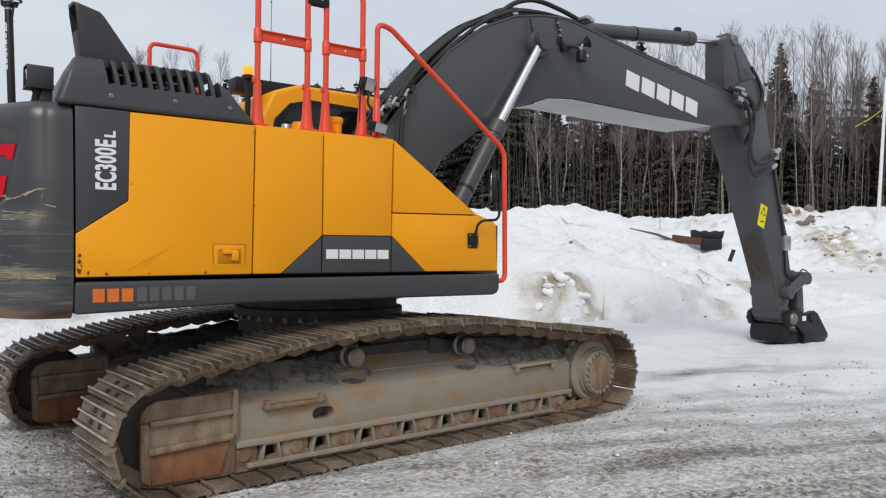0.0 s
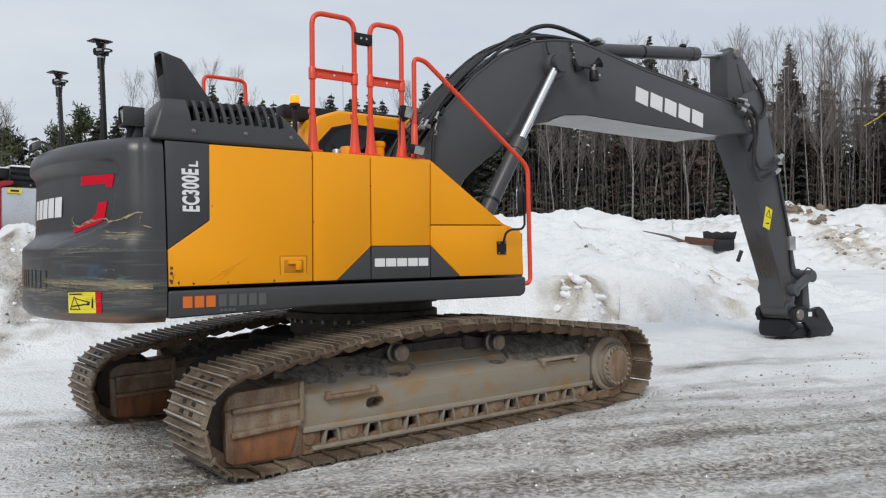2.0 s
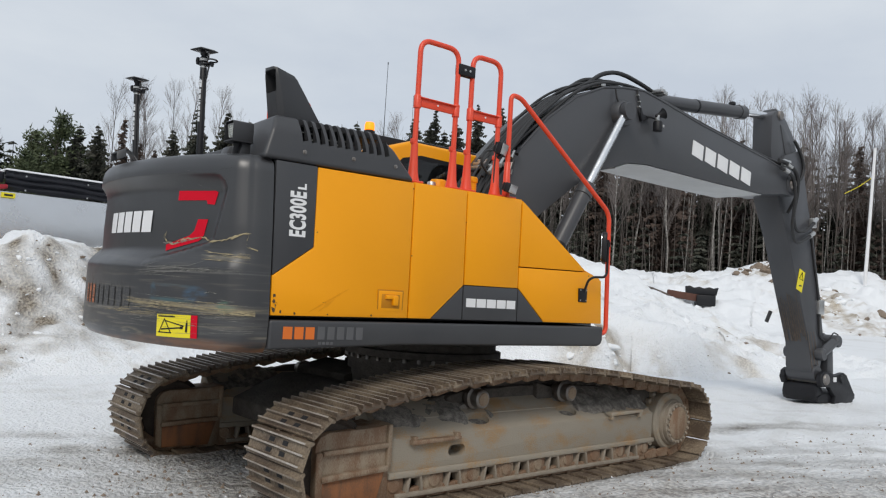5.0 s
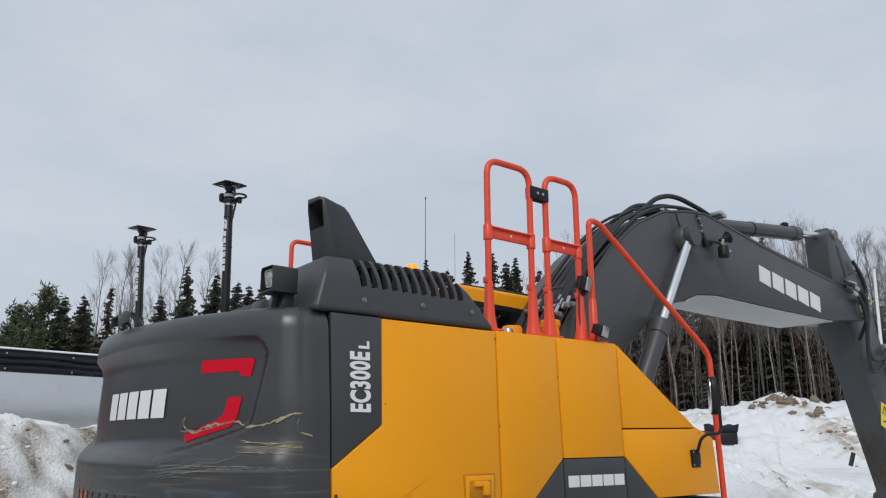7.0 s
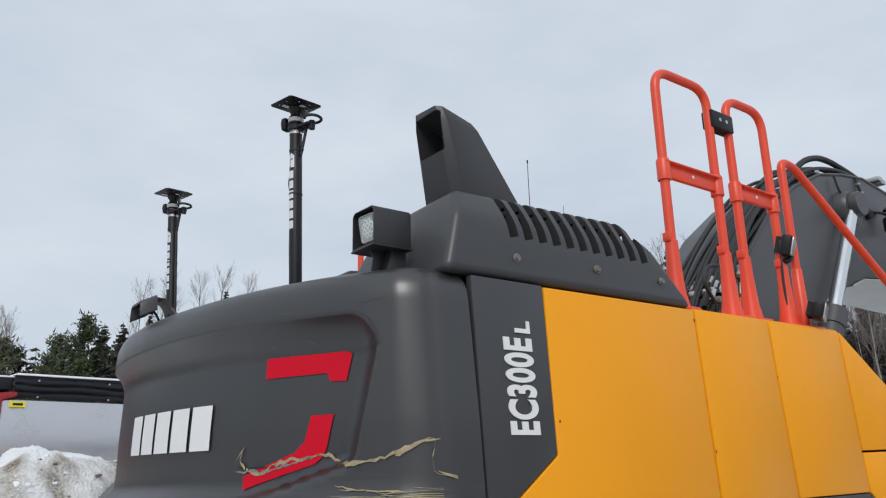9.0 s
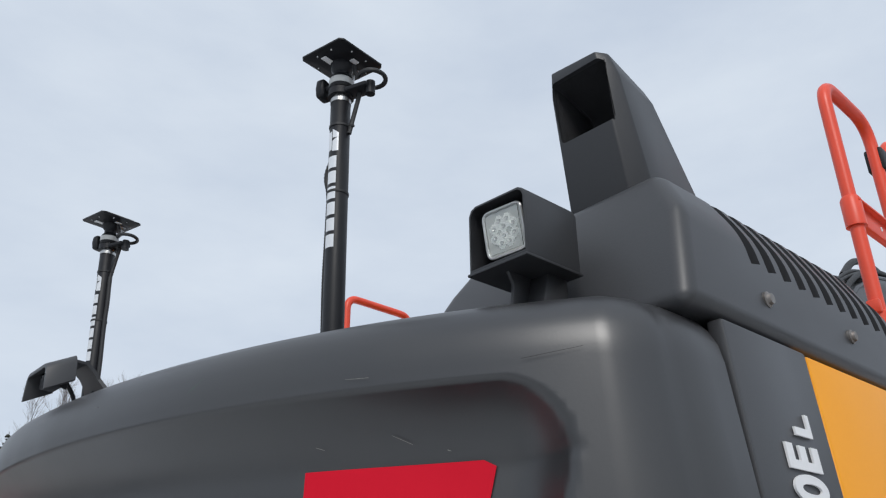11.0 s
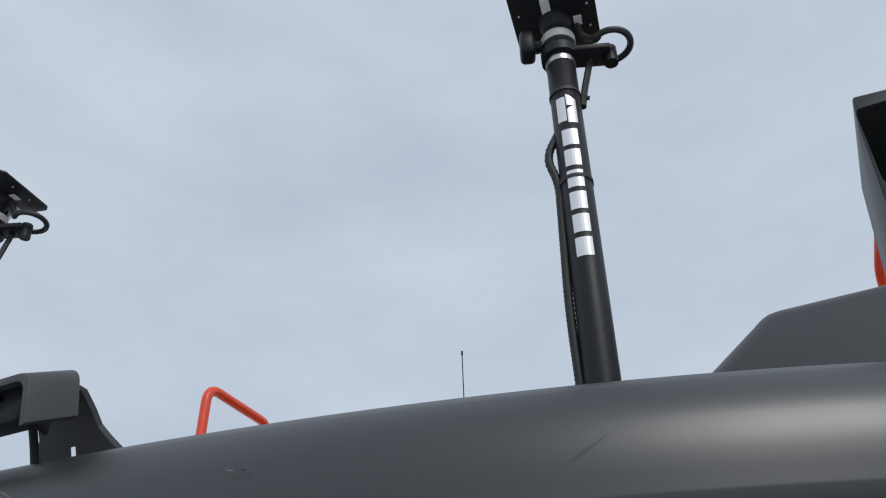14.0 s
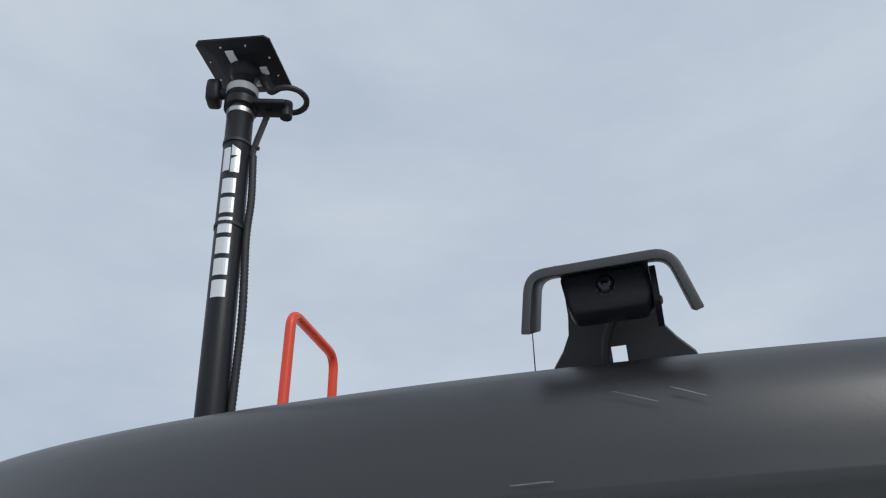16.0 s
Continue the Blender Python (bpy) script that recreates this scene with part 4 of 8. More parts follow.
gouge = [(-0.752, 1.777), (-0.772, 1.815), (-0.798, 1.843), (-0.775, 1.800), (-0.80, 1.772), (-0.871, 1.762), (-0.908, 1.779), (-1.00, 1.798), (-1.073, 1.818), (-1.11, 1.811), (-1.155, 1.788), (-1.215, 1.783), (-1.33, 1.798), (-1.365, 1.825), (-1.425, 1.846), (-1.418, 1.795), (-1.42, 1.755), (-1.455, 1.73)]
cw_scratch(gouge, 0.016, SCRAPE, 1)
cw_scratch([(-0.755, 1.765), (-0.83, 1.773), (-0.92, 1.770), (-1.02, 1.800), (-1.085, 1.812)], 0.015, SCRAPE2, 2)
cw_scratch([(-0.77, 1.784), (-0.86, 1.776), (-0.95, 1.787)], 0.011, CHIPD, 3)
cw_scratch([(-1.345, 1.802), (-1.385, 1.832), (-1.43, 1.842)], 0.015, SCRAPE, 4)
cw_scratch([(-1.425, 1.75), (-1.462, 1.728)], 0.014, SCRAPE, 5)
for n, (pts, w, m) in enumerate((
    ([(-1.180, 1.725), (-1.37, 1.688)], 0.006, SCRAPE), ([(-1.195, 1.712), (-1.375, 1.705)], 0.006, SCRAPE), ([(-1.170, 1.695), (-1.375, 1.678)], 0.005, SCRAPE2),
    ([(-1.20, 1.664), (-1.32, 1.662)], 0.005, SCRAPE), ([(-0.62, 1.572), (-1.0, 1.603), (-1.37, 1.600)], 0.005, SCRAPE2), ([(-0.74, 1.552), (-0.95, 1.575), (-1.17, 1.590)], 0.005, SCRAPE2),
    ([(-0.88, 1.600), (-1.10, 1.620), (-1.20, 1.655)], 0.004, SCRAPE2), ([(-1.22, 1.452), (-1.262, 1.462), (-1.30, 1.452)], 0.007, SCRAPE2), ([(-1.235, 1.444), (-1.25, 1.468)], 0.006, CHIPD),
    ([(-1.40, 1.347), (-1.455, 1.322), (-1.50, 1.318)], 0.012, SCRAPE), ([(-1.46, 1.318), (-1.505, 1.285), (-1.497, 1.23), (-1.50, 1.175), (-1.44, 1.180)], 0.007, SCRAPE2),
    ([(-1.475, 1.352), (-1.50, 1.348)], 0.014, CHIPD), ([(-1.27, 1.230), (-1.36, 1.226), (-1.47, 1.227)], 0.004, SCRAPE2), ([(-0.55, 1.277), (-0.62, 1.243), (-0.74, 1.268), (-0.875, 1.281)], 0.004, SCRAPE2),
    ([(-1.19, 1.300), (-1.385, 1.310)], 0.005, SCRAPE2), ([(-1.305, 1.418), (-1.39, 1.408)], 0.005, SCRAPE2), ([(-1.30, 1.400), (-1.37, 1.393)], 0.005, SCRAPE2))):
    cw_scratch(pts, w, m, 10 + n)
cw_scuffs([(-1.43, 1.345), (-1.2, 1.360), (-0.82, 1.362), (-0.45, 1.375)], 0.013, 46, SCRAPE, 0.0045, (0.06, 0.45), 0.02, 71)
cw_scuffs([(-1.40, 1.340), (-0.82, 1.345), (-0.20, 1.350)], 0.030, 34, SCRAPE2, 0.0028, (0.08, 0.6), 0.02, 72)
cw_scuffs([(-0.84, 1.305), (-0.05, 1.283)], 0.012, 16, SCRAPE, 0.0028, (0.1, 0.5), 0.02, 73)
cw_scuffs([(-1.38, 1.598), (-1.0, 1.595), (-0.6, 1.570)], 0.014, 22, SCRAPE2, 0.0024, (0.08, 0.5), 0.05, 74)
cw_scuffs([(-1.48, 1.25), (-1.15, 1.24), (-0.3, 1.20)], 0.045, 26, SCRAPE2, 0.0020, (0.05, 0.35), 0.05, 75)
cw_scuffs([(-1.40, 1.695), (-1.16, 1.70)], 0.016, 12, SCRAPE, 0.0026, (0.05, 0.2), 0.06, 76)

for n, (pts, w, m) in enumerate((
    ([(-0.98, 2.247), (-1.02, 2.245)], 0.0010, SCRAPE2), ([(-1.030, 2.165), (-1.060, 2.150)], 0.0012, SCRAPE2), ([(-0.90, 2.155), (-0.915, 2.150)], 0.0012, SCRAPE2),
    ([(-1.243, 2.250), (-1.285, 2.256), (-1.323, 2.262)], 0.0010, CHIPD), ([(-1.112, 2.140), (-1.118, 2.138)], 0.002, SCRAPE2), ([(-0.321, 2.291), (-0.329, 2.289)], 0.003, SCRAPE2), ([(-0.337, 2.289), (-0.343, 2.287)], 0.003, CHIPD),
    ([(-0.022, 2.309), (-0.052, 2.297)], 0.0015, SCRAPE2), ([(0.028, 2.310), (-0.011, 2.296)], 0.0015, SCRAPE2), ([(0.125, 2.240), (0.086, 2.240)], 0.0015, SCRAPE2), ([(-0.642, 2.268), (-0.676, 2.291)], 0.0015, SCRAPEG))):
    cw_scratch(pts, w, m, 60 + n)

# chips and rubs in the paint
CHIP = material("dark_paint_chip", (0.05, 0.035, 0.02), (0.12, 0.07, 0.03), 0.7, 0, 20, 150, 0.3)
rngc = random.Random(5)
for x, z, w in ((-2.345, 1.46, 0.010), (-2.35, 1.425, 0.012), (-2.335, 1.40, 0.007), (-2.352, 1.375, 0.014), (-2.30, 1.36, 0.008), (-2.20, 1.352, 0.010), (-1.95, 1.352, 0.006), (-1.60, 1.356, 0.008), (-2.05, 1.90, 0.005), (-1.26, 1.80, 0.005), (-1.255, 2.30, 0.006), (-0.74, 2.10, 0.005), (0.70, 1.77, 0.006)):
    o = []
    for k in range(8):
        a = 2 * math.pi * k / 8
        r = w * rngc.uniform(0.5, 1.2)
        o.append((x + r * math.cos(a), z + 1.3 * r * math.sin(a)))
    b = bmesh.new()
    b.faces.new([b.verts.new((px, side_y(pz_) - 0.0022, pz_)) for px, pz_ in o])
    part("paint_chip", b, CHIP, rear_door)


def flank_scuff(points, width, mat, seed):
    """A ragged rub along points of (x, z) on the right flank."""
    rng = random.Random(seed)
    bm, last = bmesh.new(), None
    for (xa, za), (xb, zb) in zip(points, points[1:]):
        n = max(int(math.hypot(xb - xa, zb - za) / 0.015), 3)
        for k in range(n + 1):
            x, z = xa + (xb - xa) * k / n, za + (zb - za) * k / n
            w = width * rng.uniform(0.3, 1.0) * math.sin(math.pi * (k + 0.4) / (n + 0.8))
            pair = [bm.verts.new((x + 0.6 * s * w, side_y(z) - 0.0018, z - s * w)) for s in (-0.5, 0.5)]
            if last:
                bm.faces.new((last[0], pair[0], pair[1], last[1]))
            last = pair
    part("paint_rub", bm, mat, rear_door)


RUBBED = material("rubbed_yellow_paint", (0.78, 0.300, 0.006), (0.86, 0.335, 0.005), 0.52, 0, 12, 150, 0.03, 0.7, spec=0.25)
flank_scuff([(-2.10, 1.36), (-1.78, 1.535)], 0.016, RUBBED, 1)
flank_scuff([(-2.02, 1.37), (-1.90, 1.455)], 0.022, RUBBED, 2)
flank_scuff([(-1.995, 1.432), (-1.965, 1.430)], 0.004, CHIP, 3)
flank_scuff([(-2.350, 1.44), (-2.335, 1.395), (-2.345, 1.35)], 0.008, CHIP, 4)
flank_scuff([(-2.335, 1.42), (-2.322, 1.412)], 0.006, CHIP, 5)

# engine hood with its louvres
def hood_shell():
    bm = bmesh.new()
    low = [(-2.465, -1.372, 2.352), (-1.235, -1.372, 2.352), (-1.235, -0.50, 2.352), (-2.40, -0.50, 2.352)]
    mid = [(-2.400, -1.345, 2.560), (-1.42, -1.345, 2.560), (-1.50, -0.715, 2.570), (-2.362, -0.718, 2.566)]
    top = [(-2.360, -1.285, 2.662), (-1.545, -1.285, 2.680), (-1.56, -0.815, 2.660), (-2.318, -0.816, 2.672)]
    rings = [[bm.verts.new(p) for p in r] for r in (low, mid, top)]
    for a, b in zip(rings, rings[1:]):
        for k in range(4):
            bm.faces.new((a[k], a[(k + 1) % 4], b[(k + 1) % 4], b[k]))
    bm.faces.new(rings[0])
    bm.faces.new(rings[-1])
    return bevelled(bm, 0.030, 5, 12)


hood = part("engine_hood", hood_shell(), DARK, excavator, "dark grey engine hood with a row of slanted louvre slots", 30)
slots = []
for k in range(11):
    x = -2.205 + 0.0665 * k
    s = prism([(x - 0.003, 2.72), (x + 0.039, 2.72), (x + 0.066, 2.51), (x + 0.026, 2.50)], -1.50, -1.235, 0.0)
    slots.append(s)
carve(hood, [box((-2.20, -1.300, 2.44), (-1.48, -0.95, 2.625))])
carve(hood, slots)
# made-up pale bars give the bright glimpses seen between the slots
for n, (x0, x1, y, z) in enumerate(((-2.06, -1.98, -1.22, 2.545), (-1.99, -1.90, -1.20, 2.525), (-1.93, -1.84, -1.23, 2.565), (-1.86, -1.76, -1.21, 2.545), (-1.80, -1.70, -1.22, 2.580), (-2.12, -2.03, -1.21, 2.590))):
    part("grille_bar", tube([(x0, y, z), (x1, y + 0.01, z + 0.004)], 0.0055, 8), GALV, hood, "added pale bar for the bright glimpses between the louvres")
for x, z in ((-2.165, 2.428), (-1.78, 2.440), (-1.42, 2.440)):
    part("hood_bolt", lathe([(0.004, -0.012), (0.010, -0.012), (0.012, -0.006), (0.016, -0.004), (0.016, 0.004)], (x, -1.362, z), "y", 10), STEEL, hood, "shiny bolt head")
hood_rear = part("hood_rear", prism([(-2.45, 2.36), (-1.40, 2.36), (-1.50, 2.48), (-2.30, 2.515), (-2.40, 2.505)], -0.52, 0.95, 0.02), DARK, excavator)
part("hood_rear_end", prism([(-2.45, 2.36), (-1.40, 2.36), (-1.50, 2.485), (-2.30, 2.520), (-2.40, 2.510)], -0.66, -0.526, 0.012), DARK, hood_rear)

# exhaust stack, open towards the rear
ex = bmesh.new()
low = [(-2.290, -1.190, 2.62), (-2.245, -1.222, 2.62), (-1.925, -1.190, 2.62), (-1.925, -1.040, 2.62), (-2.290, -1.036, 2.62)]
mid = [(-2.345, -1.180, 2.955), (-2.318, -1.208, 2.950), (-2.170, -1.196, 2.945), (-2.170, -1.046, 2.945), (-2.345, -1.046, 2.955)]
top = [(-2.352, -1.176, 3.010), (-2.330, -1.194, 3.006), (-2.195, -1.190, 2.972), (-2.195, -1.054, 2.972), (-2.352, -1.054, 3.018)]
rings = [[ex.verts.new(p) for p in r] for r in (low, mid, top)]
for a, b in zip(rings, rings[1:]):
    for k in range(5):
        ex.faces.new((a[k], a[(k + 1) % 5], b[(k + 1) % 5], b[k]))
ex.faces.new(rings[0])
ex.faces.new(rings[-1])
exhaust = part("exhaust_pipe", bevelled(ex, 0.004, 2, 20), SHEET, excavator, "dark grey sheet-metal exhaust stack with a square mouth")
carve(exhaust, [bevelled(prism([(-2.50, 2.842), (-2.160, 2.842), (-2.188, 2.935), (-2.210, 2.958), (-2.30, 2.988), (-2.50, 3.001)], -1.190, -1.050, 0.0), 0.010, 2)])
# added near-black lining, so the mouth keeps its deep shade
duct = prism([(-2.325, 2.8435), (-2.163, 2.8435), (-2.190, 2.934), (-2.212, 2.957), (-2.302, 2.9865), (-2.338, 2.990)], -1.1885, -1.0515, 0.0)
bmesh.ops.delete(duct, geom=[f for f in duct.faces if f.calc_center_median().x < -2.30 and abs(f.normal.y) < 0.5 and f.calc_area() > 0.012], context="FACES_ONLY")
part("exhaust_duct", duct, VOID, exhaust, "near-black lining, the mouth's deep shade put into its colour")

# tall orange rails on the tank top
RR = 0.021


def rail_gate(x0, x1, name):
    y, zt = -1.255, 3.475
    g = part(name, tube(rounded([(x0, y, 2.36), (x0, y, zt), (x1, y, zt), (x1, y, 2.36)], 0.105, 8), RR, 14), ORANGE, excavator, "orange-red tubular access gate")
    part("kick_plate", prism([(x0 - 0.012, 2.955), (x1 + 0.012, 2.955), (x1 + 0.012, 3.025), (x0 - 0.012, 3.025)], y - 0.012, y + 0.012, 0.005), ORANGE, g)
    part("plate_edge", box((x0 - 0.012, y - 0.03, 3.018), (x1 + 0.012, y + 0.012, 3.026), 0.002), ORANGE, g)
    part("plate_hole", lathe([(0.002, -0.014), (0.008, -0.0135), (0.008, 0.0)], ((x0 + x1) / 2, y, 2.99), "y", 10), WHITE, g)
    for x in (x0, x1):
        part("rail_sleeve", lathe([(0.030, 0.0), (0.030, 0.09), (0.024, 0.10)], (x, y, 2.94), "z", 14), ORANGE, g)
        part("rail_foot", lathe([(0.052, 0.0), (0.050, 0.015), (0.038, 0.08), (0.029, 0.22), (0.027, 0.30), (0.022, 0.305)], (x, y, 2.365), "z", 14), ORANGE, g)
        part("foot_plate", box((x - 0.055, y - 0.07, 2.358), (x + 0.055, y + 0.05, 2.374), 0.005), ORANGE, g)
        part("locking_pin", box((x - 0.034, y - 0.018, 2.66), (x - 0.015, y + 0.018, 2.70), 0.004), ORANGE, g)
    return g


rail_gate(-1.185, -0.805, "access_gate")
rail_gate(-0.655, -0.345, "access_gate")
clamp = part("gate_clamp", box((-0.815, -1.285, 3.280), (-0.645, -1.225, 3.370), 0.008), BLACKP, excavator, "black plastic clamp joining two gates")
for x in (-0.755, -0.705):
    part("clamp_bolt", lathe([(0.002, -0.034), (0.010, -0.033), (0.010, 0.0)], (x, -1.255, 3.325), "y", 8), GALV, clamp)
hand = part("long_grab_rail", tube(rounded([(-0.215, -1.255, 2.36), (-0.215, -1.255, 3.245), (-0.105, -1.26, 3.235), (1.000, -1.36, 2.365), (1.000, -1.385, 1.262), (0.86, -1.40, 1.262)], 0.085, 8), RR, 14), ORANGE, excavator, "long orange-red diagonal grab rail")
part("foot_plate", box((-0.27, -1.33, 2.358), (-0.16, -1.21, 2.374), 0.005), ORANGE, hand)
part("rail_foot", lathe([(0.034, 0.0), (0.026, 0.30), (0.022, 0.305)], (-0.215, -1.255, 2.365), "z", 14), ORANGE, hand)
far_rail = part("far_grab_rail", tube(rounded([(-1.165, 1.37, 2.36), (-1.165, 1.37, 3.478), (-0.690, 1.40, 3.482), (-0.665, 1.40, 2.45)], 0.075, 8), RR, 14), ORANGE, excavator, "orange-red hooped grab rail")
part("rail_foot", lathe([(0.045, 0.0), (0.03, 0.09), (0.022, 0.1)], (-1.165, 1.37, 2.36), "z", 14), ORANGE, far_rail)
part("rail_sleeve", lathe([(0.030, 0.0), (0.030, 0.09), (0.024, 0.10)], (-1.165, 1.37, 2.94), "z", 14), ORANGE, far_rail)


def flood_lamp(eye, aim, w, h, name, label):
    """A flat floodlight with a finned back, looking from eye towards aim."""
    m = look(eye, aim)
    b = part(name, moved(bevelled(prism([(-w, -h), (w, -h), (w, h), (-w, h)], 0.0, 0.05, 0, "z"), 0.012, 3), m), BLACKP, excavator, label)
    part("lens", moved(prism([(-w * 0.86, -h * 0.86), (w * 0.86, -h * 0.86), (w * 0.86, h * 0.86), (-w * 0.86, h * 0.86)], -0.006, 0.004, 0.004, "z"), m), GALV, b, "pale ribbed lens")
    for k in range(5):
        x = -w * 0.7 + k * w * 0.35
        part("cooling_fin", moved(box((x - 0.003, -h * 0.8, 0.05), (x + 0.003, h * 0.8, 0.075)), m), BLACKP, b)
    return b


flood_lamp((-0.300, -1.30, 2.755), (0.3, -2.6, 2.35), 0.068, 0.052, "work_lamp", "black floodlight clamped to the rail")
flood_lamp((-0.255, -1.385, 2.425), (0.3, -2.6, 2.0), 0.085, 0.04, "work_lamp", "low black floodlight at the foot of the rail")
part("lamp_bracket", tube(rounded([(-0.345, -1.255, 2.69), (-0.34, -1.29, 2.69), (-0.31, -1.29, 2.71)], 0.02), 0.015, 8), BLACKP, excavator)
part("lamp_cable", tube(rounded([(-0.31, -1.27, 2.78), (-0.37, -1.28, 2.80), (-0.375, -1.27, 2.60), (-0.37, -1.27, 2.40)], 0.04), 0.006, 6), RUBBER, excavator)
part("filler_cap", lathe([(0.01, 0.0), (0.060, 0.0), (0.060, 0.105), (0.068, 0.108), (0.070, 0.14), (0.062, 0.150), (0.01, 0.152)], (-0.515, -1.13, 2.358), "z", 28), YELLOW, excavator, "yellow tank filler cap")
part("filler_cap", lathe([(0.01, 0.0), (0.07, 0.0), (0.07, 0.10), (0.06, 0.115), (0.01, 0.12)], (-0.70, -0.95, 2.358), "z", 24), YELLOW, excavator)
part("breather_cap", lathe([(0.01, 0.0), (0.035, 0.0), (0.035, 0.05), (0.03, 0.06), (0.01, 0.062)], (-0.90, -1.12, 2.358), "z", 20), GALV, excavator, "small metal breather cap")

# mirror on its arm at the nose
mirror = part("mirror_bracket", prism([(0.560, 1.535), (0.665, 1.535), (0.665, 1.655), (0.560, 1.655)], side_y(1.6) - 0.016, side_y(1.6) + 0.004, 0.006), BLACKP, excavator, "black mirror bracket on the nose")
for x in (0.575, 0.65):
    for z in (1.55, 1.64):
        part("bracket_bolt", lathe([(0.002, -0.02), (0.007, -0.0195), (0.007, 0)], (x, side_y(1.6), z), "y", 6), GALV, mirror)
part("mirror_arm", tube(rounded([(0.625, -1.43, 1.62), (0.625, -1.475, 1.73), (0.66, -1.50, 1.760), (0.77, -1.53, 1.765), (0.803, -1.53, 1.80), (0.803, -1.53, 2.10)], 0.035), 0.011, 10), BLACKP, mirror)
head = [(0.085 * math.copysign(abs(math.cos(a)) ** 0.6, math.cos(a)), 0.138 * math.copysign(abs(math.sin(a)) ** 0.75, math.sin(a))) for a in np.linspace(0, 2 * math.pi, 28, endpoint=False)]
turned = pose(0.780, -1.490, 2.035, 0, 0, -50)
part("mirror_housing", moved(bevelled(prism(head, -0.012, 0.035, 0, "x"), 0.012, 3), turned), BLACKP, mirror, "black rounded mirror housing")
part("mirror_glass", moved(prism([(0.88 * a, 0.90 * b) for a, b in head], -0.016, -0.0118, 0, "x"), turned), CHROME, mirror, "mirror glass")
part("mirror_joint", lathe([(0.002, -0.022), (0.018, -0.022), (0.018, 0.022)], (0.803, -1.53, 2.06), "z", 12), BLACKP, mirror)

# hooded lamp on the counterweight
lamp = part("rear_work_lamp", prism([(-1.016, 2.468), (-1.156, 2.468), (-1.156, 2.582), (-1.151, 2.594), (-1.140, 2.600), (-1.034, 2.602), (-1.022, 2.597), (-1.016, 2.585)], -2.590, -2.445, 0.002, "x"), SHEET, excavator, "dark grey hooded rear work lamp")
carve(lamp, [prism([(-1.0205, 2.474), (-1.1515, 2.474), (-1.1515, 2.580), (-1.147, 2.590), (-1.138, 2.5955), (-1.036, 2.5975), (-1.026, 2.593), (-1.0205, 2.583)], -2.70, -2.452, 0.0, "x")])
part("lamp_stand", prism([(-2.535, 2.33), (-2.445, 2.33), (-2.445, 2.4675), (-2.50, 2.4675)], -1.125, -1.045, 0.004), SHEET, lamp)
part("stand_gusset", prism([(-2.565, 2.34), (-2.53, 2.34), (-2.50, 2.468), (-2.565, 2.468), (-2.548, 2.44)], -1.086, -1.078, 0.002), SHEET, lamp)
part("lamp_floor", prism([(-2.594, 2.462), (-2.44, 2.462), (-2.44, 2.4675), (-2.594, 2.4675)], -1.158, -1.014, 0.0015), SHEET, lamp)
lm = look((-2.562, -1.088, 2.539), (-3.6, -1.16, 2.36)) @ Matrix.Diagonal((0.66, 0.66, 0.66, 1))
part("lamp_case", moved(bevelled(prism([(-0.066, -0.066), (0.066, -0.066), (0.066, 0.066), (-0.066, 0.066)], -0.012, 0.035, 0, "z"), 0.014, 3), lm), BLACKP, lamp)
part("lamp_rim", moved(tube(rounded([(-0.066, -0.066, -0.014), (0.066, -0.066, -0.014), (0.066, 0.066, -0.014), (-0.066, 0.066, -0.014)], 0.022, 5, True), 0.0055, 8, True), lm), GALV, lamp)
part("lamp_reflector", moved(prism([(-0.06, -0.06), (0.06, -0.06), (0.06, 0.06), (-0.06, 0.06)], -0.0135, -0.012, 0, "z"), lm), LENSGREY, lamp, "grey lamp face behind the glass")
grid = bmesh.new()
cells = 21
cups = [(0.0, 0.013), (0.003, -0.014)] + [(0.036 * math.cos(a), 0.035 * math.sin(a)) for a in (math.pi * (2 * k + 1) / 8 for k in range(8))]
for i in range(cells):
    for j in range(cells):
        x, y, h = -0.050 + 0.100 * (i + 0.5) / cells, -0.049 + 0.098 * (j + 0.5) / cells, 0.00225
        if min(math.hypot(x - u, y - v) for u, v in cups) > 0.0155:
            continue
        q = [grid.verts.new((x + a * h, y + b * h, -0.0140)) for a, b in ((-1, -1), (1, -1), (1, 1), (-1, 1))]
        tip = grid.verts.new((x, y, -0.0168))
        for k in range(4):
            grid.faces.new((q[k], q[(k + 1) % 4], tip))
part("diode_grid", moved(grid, lm), REFLECTOR, lamp, "pale faceted lens grid", 5)
for x, y in cups:
    part("diode_cup", moved(lathe([(0.002, -0.0165), (0.0035, -0.0180), (0.0055, -0.0180), (0.0065, -0.014)], (x, y, 0), "z", 12), lm), GALV, lamp)
part("lamp_lens", moved(prism([(-0.06, -0.06), (0.06, -0.06), (0.06, 0.06), (-0.06, 0.06)], -0.023, -0.0205, 0.0, "z"), lm), GLASS, lamp).visible_shadow = False
for k in range(7):
    part("lamp_fin", moved(box((-0.05 + 0.0155 * k, -0.080, -0.008), (-0.046 + 0.0155 * k, -0.064, 0.03)), lm), BLACKP, lamp)

